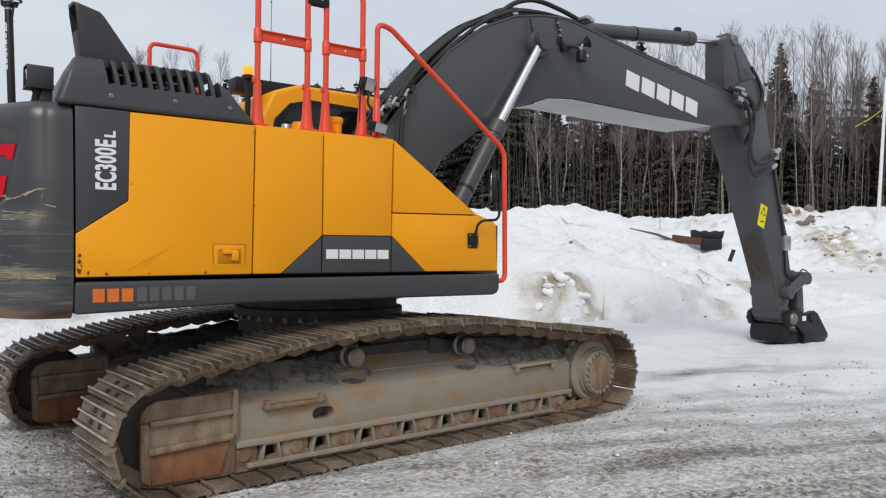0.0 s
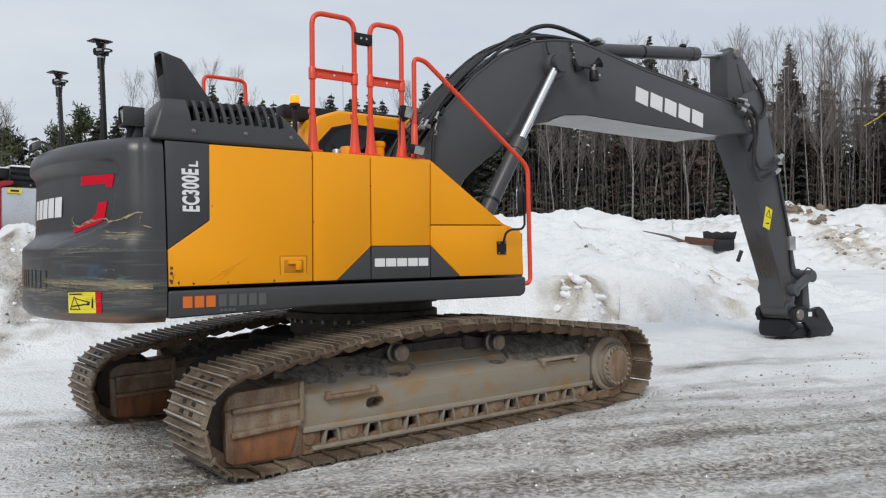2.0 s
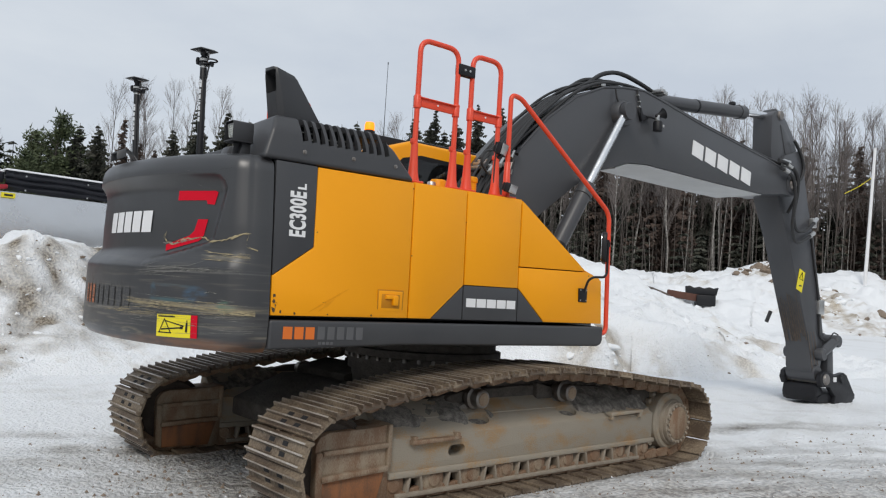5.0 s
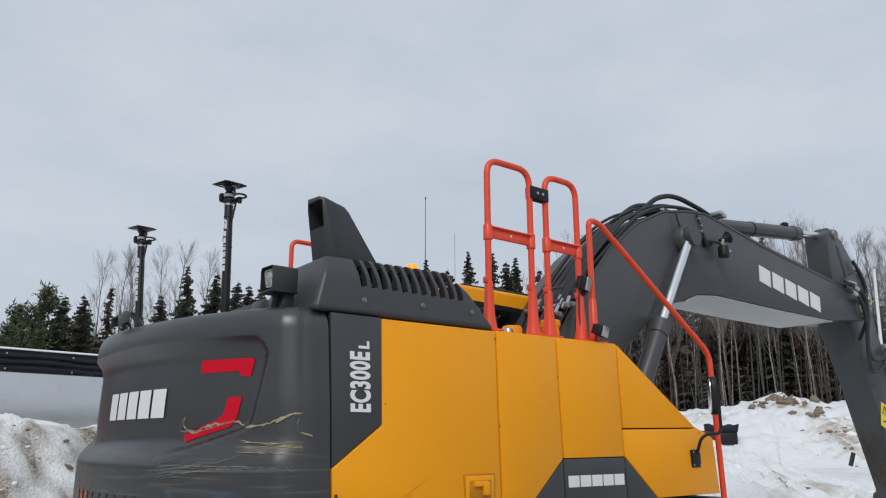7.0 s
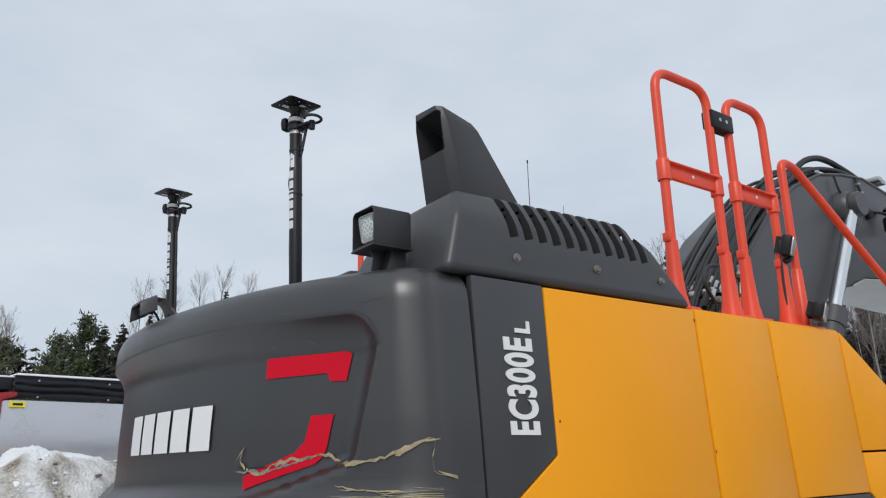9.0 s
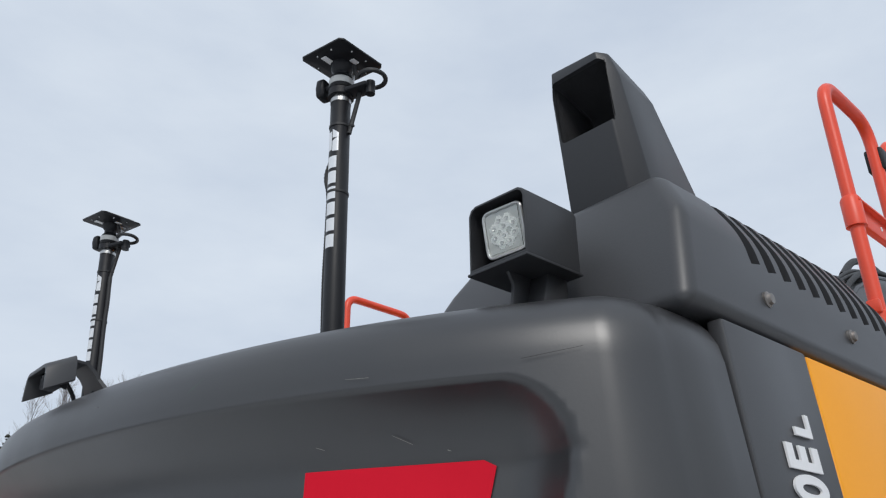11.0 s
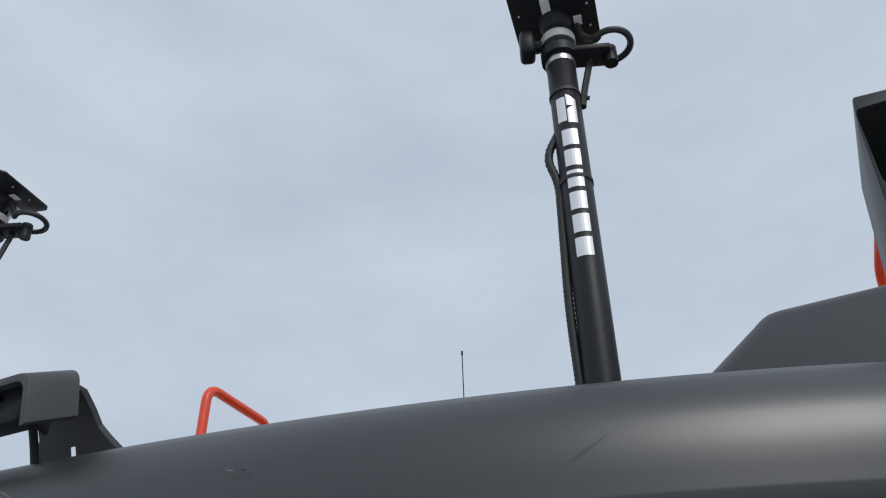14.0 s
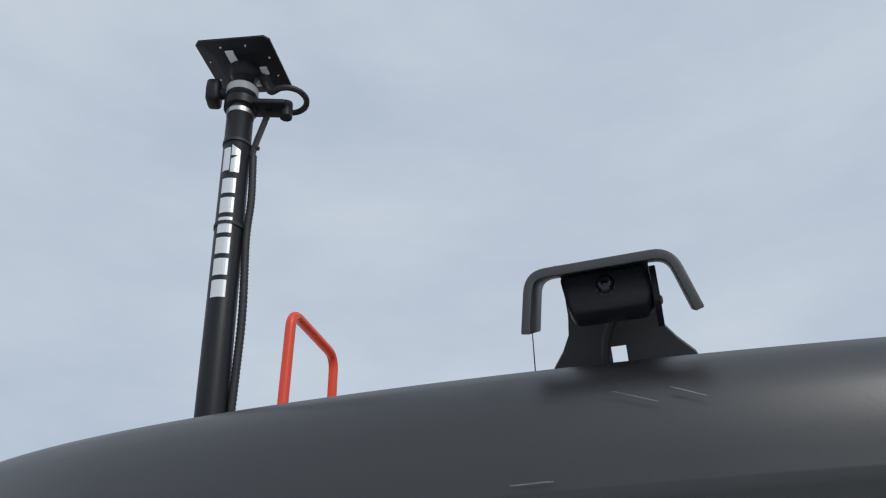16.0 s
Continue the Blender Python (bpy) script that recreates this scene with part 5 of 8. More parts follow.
# camera under its hoop on the counterweight
hoop = bmesh.new()
arch = rounded([(-2.995, 0.086, 2.392), (-2.995, 0.079, 2.447), (-2.995, -0.060, 2.449), (-2.995, -0.077, 2.394)], 0.020, 7)
prof = [(0.0, -0.004), (0.0085, -0.004), (0.0085, 0.060), (0.0, 0.060)]
rings = []
for i, p in enumerate(arch):
    d = (arch[min(i + 1, len(arch) - 1)] - arch[max(i - 1, 0)]).normalized()
    nrm = Vector((0, d.z, -d.y))
    rings.append([hoop.verts.new(p + nrm * -a + Vector((-0.025 + b, 0, 0.42 * (b - 0.02)))) for a, b in prof])
for a, b in zip(rings, rings[1:]):
    for k in range(4):
        hoop.faces.new((a[k], a[(k + 1) % 4], b[(k + 1) % 4], b[k]))
hoop.faces.new(rings[0])
hoop.faces.new(rings[-1])
cam_box = part("rear_camera", bevelled(prism([(-0.030, 2.402), (0.040, 2.402), (0.044, 2.410), (0.049, 2.438), (-0.034, 2.438), (-0.036, 2.410)], -3.004, -2.968, 0, "x"), 0.005, 3), BLACKP, excavator, "small black rear-view camera under a bent steel hoop")
part("hoop", bevelled(hoop, 0.0012, 2, 40), DARK, cam_box, "bent dark steel hoop", 30)
for y in (0.052, -0.025):
    part("hoop_bolt", lathe([(0.001, 0.003), (0.006, 0.0025), (0.006, 0.0)], (-2.993, y, 2.4475), "z", 6), STEEL, cam_box)
part("camera_lens", lathe([(0.002, -0.003), (0.0035, -0.006), (0.006, -0.0055), (0.0075, -0.003), (0.0085, -0.0005), (0.0095, 0.0)], (-3.0045, 0.006, 2.4225), "x", 24), GLOSS, cam_box, "black glass lens")
FOOT = [(-3.000, 2.4395, 0.050, -0.036), (-2.960, 2.455, 0.052, -0.036), (-2.930, 2.453, 0.054, -0.036), (-2.910, 2.438, 0.055, -0.037), (-2.898, 2.424, 0.058, -0.040), (-2.890, 2.411, 0.067, -0.053), (-2.884, 2.398, 0.079, -0.069), (-2.876, 2.362, 0.094, -0.088)]
foot = bmesh.new()
sides = []
for off in (0.0, 0.008):
    sides.append([[foot.verts.new((x + off * 0.8, y, z + off * 0.6)) for y in (a, 0.016, 0.0, b)] for x, z, a, b in FOOT])
quads = set()
for i in range(len(FOOT) - 1):
    for k in range(3):
        if not (k == 1 and i >= 5):
            quads.add((i, k))
for i, k in quads:
    for s_, flip in ((0, False), (1, True)):
        g = sides[s_]
        q = [g[i][k], g[i][k + 1], g[i + 1][k + 1], g[i + 1][k]]
        foot.faces.new(q[::-1] if flip else q)
    for (di, dk), (a, b) in (((-1, 0), ((i, k), (i, k + 1))), ((1, 0), ((i + 1, k), (i + 1, k + 1))), ((0, -1), ((i, k), (i + 1, k))), ((0, 1), ((i, k + 1), (i + 1, k + 1)))):
        if (i + di, k + dk) not in quads:
            foot.faces.new((sides[0][a[0]][a[1]], sides[0][b[0]][b[1]], sides[1][b[0]][b[1]], sides[1][a[0]][a[1]]))
bmesh.ops.recalc_face_normals(foot, faces=foot.faces[:])
part("camera_foot", foot, SHEET, cam_box, "bent steel foot with a flared base", 25)
part("camera_cheek", prism([(-2.985, 2.400), (-2.966, 2.395), (-2.962, 2.440), (-3.000, 2.436), (-3.000, 2.405)], -0.042, -0.036, 0.001), BLACKP, cam_box)
part("camera_screw", lathe([(0.002, -0.007), (0.004, -0.006), (0.004, 0.0)], (-2.982, -0.037, 2.412), "y", 8), STEEL, cam_box)
part("camera_cable", tube(rounded([(-2.96, 0.0, 2.42), (-2.93, 0.02, 2.40), (-2.91, 0.02, 2.35)], 0.02), 0.005, 8), RUBBER, cam_box)
cam_box.matrix_basis = Matrix.Translation((0.020, 0.015, 2.336)) @ Matrix.Diagonal((1, 1, 1.19, 1)) @ Matrix.Translation((0, 0, -2.352))


def mast(x, y, z1, turn, name, lift=0.0):
    """A satellite antenna on a clamped black pole with its cable."""
    first = set(bpy.data.objects)
    pole = part(name, lathe([(0.0245, 2.30), (0.0245, z1 - 0.002), (0.023, z1)], (x, y, 0), "z", 24), BLACKP, excavator, "black antenna mast with a flat square satellite antenna")
    part("pole_ring", lathe([(0.0255, 0.0), (0.0255, 0.010), (0.021, 0.012), (0.021, 0.040), (0.01, 0.041)], (x, y, z1 - 0.012), "z", 24), GALV, pole, "bright metal ring")
    part("pole_collar", lathe([(0.019, 0.0), (0.019, 0.022)], (x, y, z1 + 0.010), "z", 20), WHITE, pole, "white collar")
    knuckle = join(lathe([(0.01, 0.0), (0.026, 0.0), (0.030, 0.006), (0.030, 0.026), (0.026, 0.034), (0.020, 0.040), (0.020, 0.058 + lift), (0.027, 0.066 + lift), (0.029, 0.080 + lift), (0.01, 0.080 + lift)], (x, y, z1 + 0.030), "z", 20))
    part("knuckle", knuckle, BLACKP, pole)
    d = Vector((math.cos(turn), math.sin(turn), 0))
    c = Vector((x, y, z1 + 0.045))
    part("clamp_label", lathe([(0.0302, 0.008), (0.0306, 0.009), (0.0306, 0.024), (0.0302, 0.025)], (x, y, z1 + 0.030), "z", 20), GREYU, pole)
    part("clamp_screw", bar(c, c + d * 0.05, 0.011, 10), BLACKP, pole)
    knob = bevelled(prism([(-0.018, -0.026), (0.018, -0.026), (0.022, 0.0), (0.018, 0.026), (-0.018, 0.026), (-0.022, 0.0)], 0.040, 0.066, 0, "x"), 0.008, 3)
    part("clamp_knob", moved(knob, Matrix.Translation(c) @ Matrix.Rotation(turn, 4, "Z")), BLACKP, pole, "black winged clamp knob")
    tilt = Matrix.Translation((x, y, z1 + 0.122 + lift)) @ Matrix.Rotation(radians(4), 4, "X") @ Matrix.Rotation(radians(8), 4, "Z")
    disc = [(0.074 * s, 0.074 * u) for s, u in ((-1, -0.88), (-0.88, -1), (0.88, -1), (1, -0.88), (1, 0.88), (0.88, 1), (-0.88, 1), (-1, 0.88))]
    plate = bmesh.new()
    ra = [plate.verts.new((a * 0.62, b * 0.62, -0.010)) for a, b in disc]
    rb = [plate.verts.new((a, b, -0.0015)) for a, b in disc]
    rc = [plate.verts.new((a, b, 0.0025)) for a, b in disc]
    rd = [plate.verts.new((a * 0.8, b * 0.8, 0.009)) for a, b in disc]
    for p, q in ((ra, rb), (rb, rc), (rc, rd)):
        for k in range(8):
            plate.faces.new((p[k], p[(k + 1) % 8], q[(k + 1) % 8], q[k]))
    plate.faces.new(ra)
    plate.faces.new(rd)
    part("antenna_plate", moved(plate, tilt), BLACKP, pole, "flat square black antenna plate with a grey top", 25)
    part("antenna_top", moved(prism([(a * 0.78, b * 0.78) for a, b in disc], 0.0085, 0.0115, 0.001, "z"), tilt), GREYU, pole)
    for lx, ly, a, b in ((-0.038, 0.010, 0.016, 0.008), (0.004, -0.040, 0.010, 0.007), (0.034, -0.014, 0.012, 0.005)):
        part("antenna_label", moved(box((lx - a, ly - b, -0.0118), (lx + a, ly + b, -0.0098)), tilt), WHITE, pole)
    for k in range(8):
        q = math.pi * (2 * k + 1) / 8
        part("plate_screw", moved(lathe([(0.0005, -0.008), (0.0018, -0.0075), (0.0018, -0.002)], (0.083 * math.cos(q) * 0.78, 0.083 * math.sin(q) * 0.78, 0.0), "z", 6), tilt), WHITE, pole)
    part("plate_boss", moved(lathe([(0.002, -0.024), (0.022, -0.024), (0.028, -0.016), (0.030, -0.008)], (0, 0, 0), "z", 24), tilt), BLACKP, pole)
    part("antenna_plug", moved(bar((0.035, 0.0, -0.04), (0.035, 0, -0.01), 0.008, 8), tilt), GALV, pole)
    e = Vector((-d.x, -d.y, 0))
    br = Matrix.Translation((x, y, z1 + 0.014)) @ Matrix.Rotation(math.atan2(e.y, e.x), 4, "Z")
    part("cable_bracket", moved(join(box((0.0, -0.022, -0.006), (0.085, 0.022, 0.006), 0.004), lathe([(0.032, -0.008), (0.032, 0.010)], (0, 0, 0), "z", 16), bar((0.085, 0, -0.022), (0.085, 0, 0.012), 0.012, 10)), br), BLACKP, pole)
    a = Vector((x, y, 0)) + e * 0.085
    turns = ((0.036, 0.100 + lift, 0), (0.042, 0.075 + lift, 0), (0.052, 0.050, -0.004), *((0.090 + 0.034 * math.cos(a), 0.038 - 0.001 * k, 0.034 * math.sin(a)) for k, a in ((k, math.pi + 0.5 + k * math.pi / 5) for k in range(10))), (0.052, 0.012, 0.006), (0.034, -0.060, 0.004), (0.027, -0.10, 0))
    loop = [Vector((x, y, z1 + h)) + e * r + d.cross(Vector((0, 0, 1))) * s for r, h, s in turns]
    part("tie_stub", bar(Vector((x, y, z1 - 0.078)) + e * 0.024, Vector((x, y, z1 - 0.082)) + e * 0.040, 0.004, 6), RUBBER, pole)
    part("antenna_cable", tube(rounded(loop, 0.015, 4), 0.0058, 8), RUBBER, pole)
    if y < 0:
        side = Vector((-0.20, 0.98, 0))
        run = [Vector((x, y, z1 - 0.150)) + side * 0.018, Vector((x, y, z1 - 0.195)) + side * 0.042, Vector((x, y, z1 - 0.245)) + side * 0.026, Vector((x, y, z1 - 0.36)) + side * 0.029, Vector((x, y, z1 - 0.46)) + side * 0.032, Vector((x, y, 2.36)) + side * 0.026]
    else:
        side = Vector((0.25, -0.97, 0))
        run = [Vector((x, y, z1 - 0.10)) + side * 0.031, Vector((x, y, z1 - 0.20)) + side * 0.035, Vector((x, y, z1 - 0.265)) + side * 0.030, Vector((x, y, z1 - 0.42)) + side * 0.036, Vector((x, y, 2.36)) + side * 0.026]
    path = rounded(run, 0.05, 5)
    ribs, total = [], 0.0
    for p, q in zip(path, path[1:]):
        n = max(1, int((q - p).length / 0.0035))
        ribs += [p.lerp(q, k / n) for k in range(n)]
    part("mast_conduit", tube(ribs, [0.0072 if k % 2 else 0.0062 for k in range(len(ribs))], 10), RUBBER, pole, "ribbed black conduit")
    for z in (z1 - 0.078, z1 - 0.255):
        part("cable_tie", lathe([(0.0246, -0.003), (0.0262, -0.003), (0.0262, 0.003), (0.0246, 0.003)], (x, y, z), "z", 20), RUBBER, pole)
    # plain bright blocks of the maker's mark, wrapped on the pole
    face = radians(-168)
    dz = 0.040

    def wrap(cells):
        b = bmesh.new()
        for cell in cells:
            b.faces.new([b.verts.new((x + 0.0249 * math.cos(face + q), y + 0.0249 * math.sin(face + q), z1 - h)) for q, h in cell])
        part("mark_block", b, SILVER, pole, "", 80)

    def patch(q0, q1, h0, h1, skew=0.0):
        n = 6
        return [[(q0 + (q1 - q0) * k / n, h0 + skew * k / n), (q0 + (q1 - q0) * (k + 1) / n, h0 + skew * (k + 1) / n), (q0 + (q1 - q0) * (k + 1) / n, h1), (q0 + (q1 - q0) * k / n, h1)] for k in range(n)]

    wrap(patch(-0.66, -0.05, 0.098, 0.148))
    wrap(patch(0.02, 0.66, 0.092, 0.116, 0.012) + patch(0.02, 0.66, 0.124, 0.152, -0.010))
    for k in range(6):
        h = 0.165 + dz * k
        wrap(patch(-0.52, 0.52, h, h + 0.031))
    for ob in set(bpy.data.objects) - first:
        for v in ob.data.vertices:
            v.co.x += 0.043 * (z1 - v.co.z)
            v.co.y -= math.copysign(0.030, y) * (z1 - v.co.z)
    return pole


mast(-2.619, -0.612, 3.050, radians(110), "antenna_mast", -0.010)
mast(-2.694, 0.664, 3.050, radians(110), "antenna_mast", -0.005)
part("whip_antenna", tube([(-0.275, 0.56, 3.02), (-0.275, 0.56, 3.40), (-0.275, 0.56, 3.845)], [0.005, 0.003, 0.0025], 6), BLACKP, excavator)
part("whip_tip", tube([(-0.275, 0.56, 3.84), (-0.275, 0.56, 3.862)], 0.0055, 8), BLACKP, excavator)
part("whip_antenna", tube([(0.10, 0.60, 3.02), (0.10, 0.60, 3.60)], 0.0018, 6), BLACKP, excavator)

# cab on the far side
cab = part("cab", prism([(-0.52, 1.32), (1.30, 1.32), (1.42, 1.7), (1.28, 2.98), (1.12, 3.04), (-0.10, 3.05), (-0.36, 2.96), (-0.52, 2.60)], 0.30, 1.34, 0.04, segments=3), YELLOW, excavator, "yellow cab with dark tinted windows")
part("cab_window", prism([(-0.36, 2.26), (1.12, 2.26), (1.15, 2.84), (0.02, 2.87), (-0.16, 2.82), (-0.28, 2.68)], 0.284, 0.297, 0.004), CABGLASS, cab, "dark tinted side window")
part("window_seal", prism([(-0.44, 2.20), (1.18, 2.20), (1.20, 2.88), (0.02, 2.915), (-0.20, 2.86), (-0.35, 2.70)], 0.290, 0.299, 0.0), BLACKP, cab)
part("cab_roof_hatch", box((0.05, 0.45, 3.04), (1.0, 1.2, 3.10), 0.03), BLACKP, cab)
part("guard_beam", box((-0.62, 0.55, 2.96), (1.55, 0.75, 3.10), 0.015), BLACKP, excavator, "long black roof beam")
beacon = part("warning_beacon", lathe([(0.01, 0.0), (0.055, 0.0), (0.055, 0.03), (0.04, 0.04), (0.01, 0.04)], (-0.60, 0.32, 3.03), "z", 20), BLACKP, excavator, "lit amber warning beacon")
part("beacon_stem", bar((-0.60, 0.32, 2.50), (-0.60, 0.32, 3.04), 0.025, 10), BLACKP, beacon)
part("beacon_lamp", lathe([(0.01, 0.0), (0.048, 0.0), (0.048, 0.05), (0.04, 0.075), (0.01, 0.08)], (-0.60, 0.32, 3.07), "z", 20), AMBER, beacon, "glowing amber dome")

# ---- boom, stick and quick coupler ----
BOOM_TOP = [(0.12, 2.10), (0.25, 2.38), (0.41, 2.60), (0.75, 3.03), (1.18, 3.47), (1.60, 3.775), (2.03, 3.965), (2.40, 4.04), (2.75, 4.075), (3.05, 4.035), (3.92, 3.89), (5.48, 3.70), (6.02, 3.615)]
BOOM_LOW = [(5.98, 3.275), (5.38, 3.205), (4.2, 3.205), (2.85, 3.225), (2.50, 3.19), (2.25, 3.105), (1.94, 3.00), (1.60, 2.785), (1.18, 2.485), (0.95, 2.30), (0.70, 2.05), (0.42, 1.72), (0.20, 1.70), (0.08, 1.85)]
nose = [(6.16 + 0.175 * math.cos(a), 3.445 + 0.175 * math.sin(a)) for a in np.linspace(1.9, -1.9, 12)]
bm = prism(BOOM_TOP + nose + BOOM_LOW, -0.36, 0.36, 0.012)
boom = part("boom", bm, DARKBOOM, excavator, "dark grey curved excavator boom")
# added pale sheet: snow light on the dark underside, put into colour
part("boom_underside", prism([(2.30, 3.098), (2.50, 3.172), (2.85, 3.207), (4.2, 3.188), (5.38, 3.189), (5.38, 3.200), (4.2, 3.199), (2.85, 3.219), (2.50, 3.184), (2.30, 3.112)], -0.345, 0.345, 0.0), GREYU, boom, "pale sheet under the boom, snow light put into its colour")
part("boom_flange", tube([(x, -0.355, z + 0.006) for x, z in BOOM_TOP], 0.014, 8), DARKBOOM, boom)
bw = (5.10 - 3.71) / 5
for k in range(5):
    x0 = 3.71 + bw * k + 0.02
    zc = 3.672 - 0.042 * k
    o = [(x0 + 0.02, zc), (x0 + bw - 0.03, zc - 0.045), (x0 + bw - 0.05, zc - 0.235), (x0 + 0.0, zc - 0.185)]
    part("brand_block", prism(o, -0.365, -0.358, 0.0), WHITE, boom, "plain white brand block")
part("boom_foot_pin", lathe([(0.11, -0.42), (0.13, -0.40), (0.13, 0.40), (0.11, 0.42)], (0.26, 0, 1.85), "y", 24), STEEL, boom)
part("stick_pin", lathe([(0.02, -0.415), (0.07, -0.41), (0.085, -0.395), (0.085, 0.395), (0.07, 0.41)], (6.16, 0, 3.445), "y", 24), STEEL, boom, "pivot pin at the boom's end")
part("pin_collar", lathe([(0.13, -0.385), (0.14, -0.37), (0.14, -0.35)], (6.16, 0, 3.445), "y", 28), DARKBOOM, boom)
part("cylinder_lug", lathe([(0.02, -0.08), (0.13, -0.08), (0.15, -0.05), (0.16, 0.05)], (2.32, -0.37, 3.72), "y", 28), DARKBOOM, boom)


def hydraulic(name, base, joint, tip, r, rod, label):
    """A cylinder: barrel from base to joint, bright rod on to tip."""
    a, j, t = Vector(base), Vector(joint), Vector(tip)
    d = (j - a).normalized()
    c = part(name, tube([a, a + d * 0.02, j - d * 0.16, j - d * 0.155, j - d * 0.01, j], [r, r, r, r * 1.12, r * 1.12, r * 0.9], 24), DARKBOOM, excavator, label)
    part("rod", tube([j - d * 0.05, t], rod, 20), CHROME, c, "bright chromed rod")
    part("rod_eye", lathe([(rod * 0.4, -rod * 1.6), (rod * 2.0, -rod * 1.6), (rod * 2.1, -rod * 1.4), (rod * 2.1, rod * 1.4), (rod * 2.0, rod * 1.6)], t, "y", 24), DARKBOOM, c)
    part("barrel_band", tube([a + d * (j - a).length * 0.45, a + d * ((j - a).length * 0.45 + 0.03)], r * 1.06, 24), BLACKP, c)
    return c


for s in (-1, 1):
    hydraulic("boom_cylinder", (0.95, 0.44 * s, 1.55), (1.74, 0.44 * s, 2.83), (2.32, 0.44 * s, 3.74), 0.085, 0.048, "dark boom cylinder with a bright rod")
hydraulic("stick_cylinder", (3.30, 0, 4.14), (5.47, 0, 4.395), (6.20, 0, 4.475), 0.088, 0.052, "dark stick cylinder lying on the boom")
part("cylinder_foot", prism([(3.0, 4.0), (3.6, 3.92), (3.42, 4.16), (3.30, 4.22), (3.20, 4.17)], -0.14, 0.14, 0.015), DARKBOOM, boom)
part("cylinder_cap", lathe([(0.05, 0.0), (0.05, 0.03), (0.03, 0.045)], (5.18, 0.0, 4.45), "z", 14), BLACKP, boom)
# boom lamps and their wiring
can = part("boom_lamp", lathe([(0.01, -0.055), (0.050, -0.055), (0.056, -0.048), (0.056, 0.050), (0.048, 0.062), (0.01, 0.066)], (2.90, -0.455, 3.672), "z", 24), BLACKP, excavator, "small black round boom lamp")
part("lamp_window", box((2.925, -0.512, 3.664), (2.950, -0.500, 3.692), 0.003), GREYU, can)
part("lamp_stalk", tube(rounded([(2.74, -0.385, 3.775), (2.82, -0.44, 3.765), (2.90, -0.455, 3.745)], 0.03), 0.012, 8), BLACKP, can)
horn = part("boom_lamp", moved(lathe([(0.01, -0.07), (0.022, -0.068), (0.030, -0.02), (0.060, 0.035), (0.066, 0.040), (0.060, 0.036), (0.01, 0.030)], (0, 0, 0), "z", 24), pose(2.955, -0.455, 3.825) @ Matrix.Rotation(radians(62), 4, "Y") @ Matrix.Rotation(radians(25), 4, "X")), BLACKP, excavator, "small black funnel-shaped boom lamp")
part("lamp_stalk", tube(rounded([(2.86, -0.455, 3.755), (2.90, -0.458, 3.775), (2.915, -0.455, 3.805)], 0.015), 0.014, 8), GALV, horn)
part("lamp_plug", box((2.855, -0.475, 3.735), (2.905, -0.440, 3.775), 0.006), GALV, horn)
part("boom_lamp_cable", tube(rounded([(2.62, -0.37, 4.06), (2.61, -0.375, 3.98), (2.66, -0.378, 3.92), (2.63, -0.378, 3.84), (2.66, -0.378, 3.76), (2.74, -0.385, 3.77)], 0.04), 0.011, 8), RUBBER, boom)
for x, z in ((2.615, 4.00), (2.645, 3.93), (2.64, 3.87)):
    part("cable_clip", box((x - 0.012, -0.392, z - 0.008), (x + 0.012, -0.358, z + 0.008), 0.003), GALV, boom)
part("boom_lamp_bracket", prism([(2.64, 3.80), (2.68, 3.70), (2.80, 3.745), (2.80, 3.785), (2.70, 3.79), (2.66, 3.86)], -0.40, -0.36, 0.006), BLACKP, boom)
part("lug_hose", tube(rounded([(2.20, -0.39, 3.98), (2.22, -0.40, 3.86), (2.30, -0.42, 3.78)], 0.04), 0.010, 8), RUBBER, boom)

# hoses over the boom
HOSE = [(0.28, 2.30), (0.47, 2.70), (0.78, 3.10), (1.20, 3.53), (1.60, 3.83), (2.02, 4.02), (2.40, 4.10)]
for k in range(9):
    y = -0.33 + 0.055 * k
    lift = 0.004 + 0.020 * (k % 3) + (0.008 if k % 2 else 0)
    pts = []
    for i, (x, z) in enumerate(HOSE):
        wob = 0.02 * math.sin(1.7 * i + 2.3 * k)
        out = lift + (0.05 - 0.008 * k if i < 3 else 0.0) + wob
        pts.append((x - out * 0.72, y - (0.05 if i < 2 and k < 4 else 0) + wob * 0.4, z + out * 0.68))
    pts.append((3.0 + 0.03 * k, y * 0.8, 4.11 + lift * 0.3))
    part("boom_hose", tube(rounded(pts, 0.25, 5), 0.015 if k % 3 else 0.019, 10), RUBBER, boom)
for k, y in enumerate((-0.18, 0.10)):
    h = 0.115 - 0.03 * k
    pts = [(1.95, y, 4.02), (2.18, y, 4.12 + h * 0.6), (2.42, y, 4.12 + h * 1.25), (2.62, y, 4.12 + h * 1.3), (2.95, y, 4.16 + h * 0.55), (3.22, y, 4.16)]
    part("boom_hose", tube(rounded(pts, 0.2, 6), 0.026, 10), RUBBER, boom)
part("pipe_run", tube(rounded([(2.55, -0.30, 4.10), (3.1, -0.31, 4.06), (3.95, -0.31, 3.93), (5.48, -0.31, 3.74), (5.95, -0.33, 3.70)], 0.3), 0.022, 10), RUBBER, boom)
part("pipe_run", tube(rounded([(2.60, -0.24, 4.11), (3.1, -0.25, 4.075), (3.95, -0.25, 3.945), (5.48, -0.25, 3.755), (5.95, -0.28, 3.70)], 0.3), 0.022, 10), RUBBER, boom)
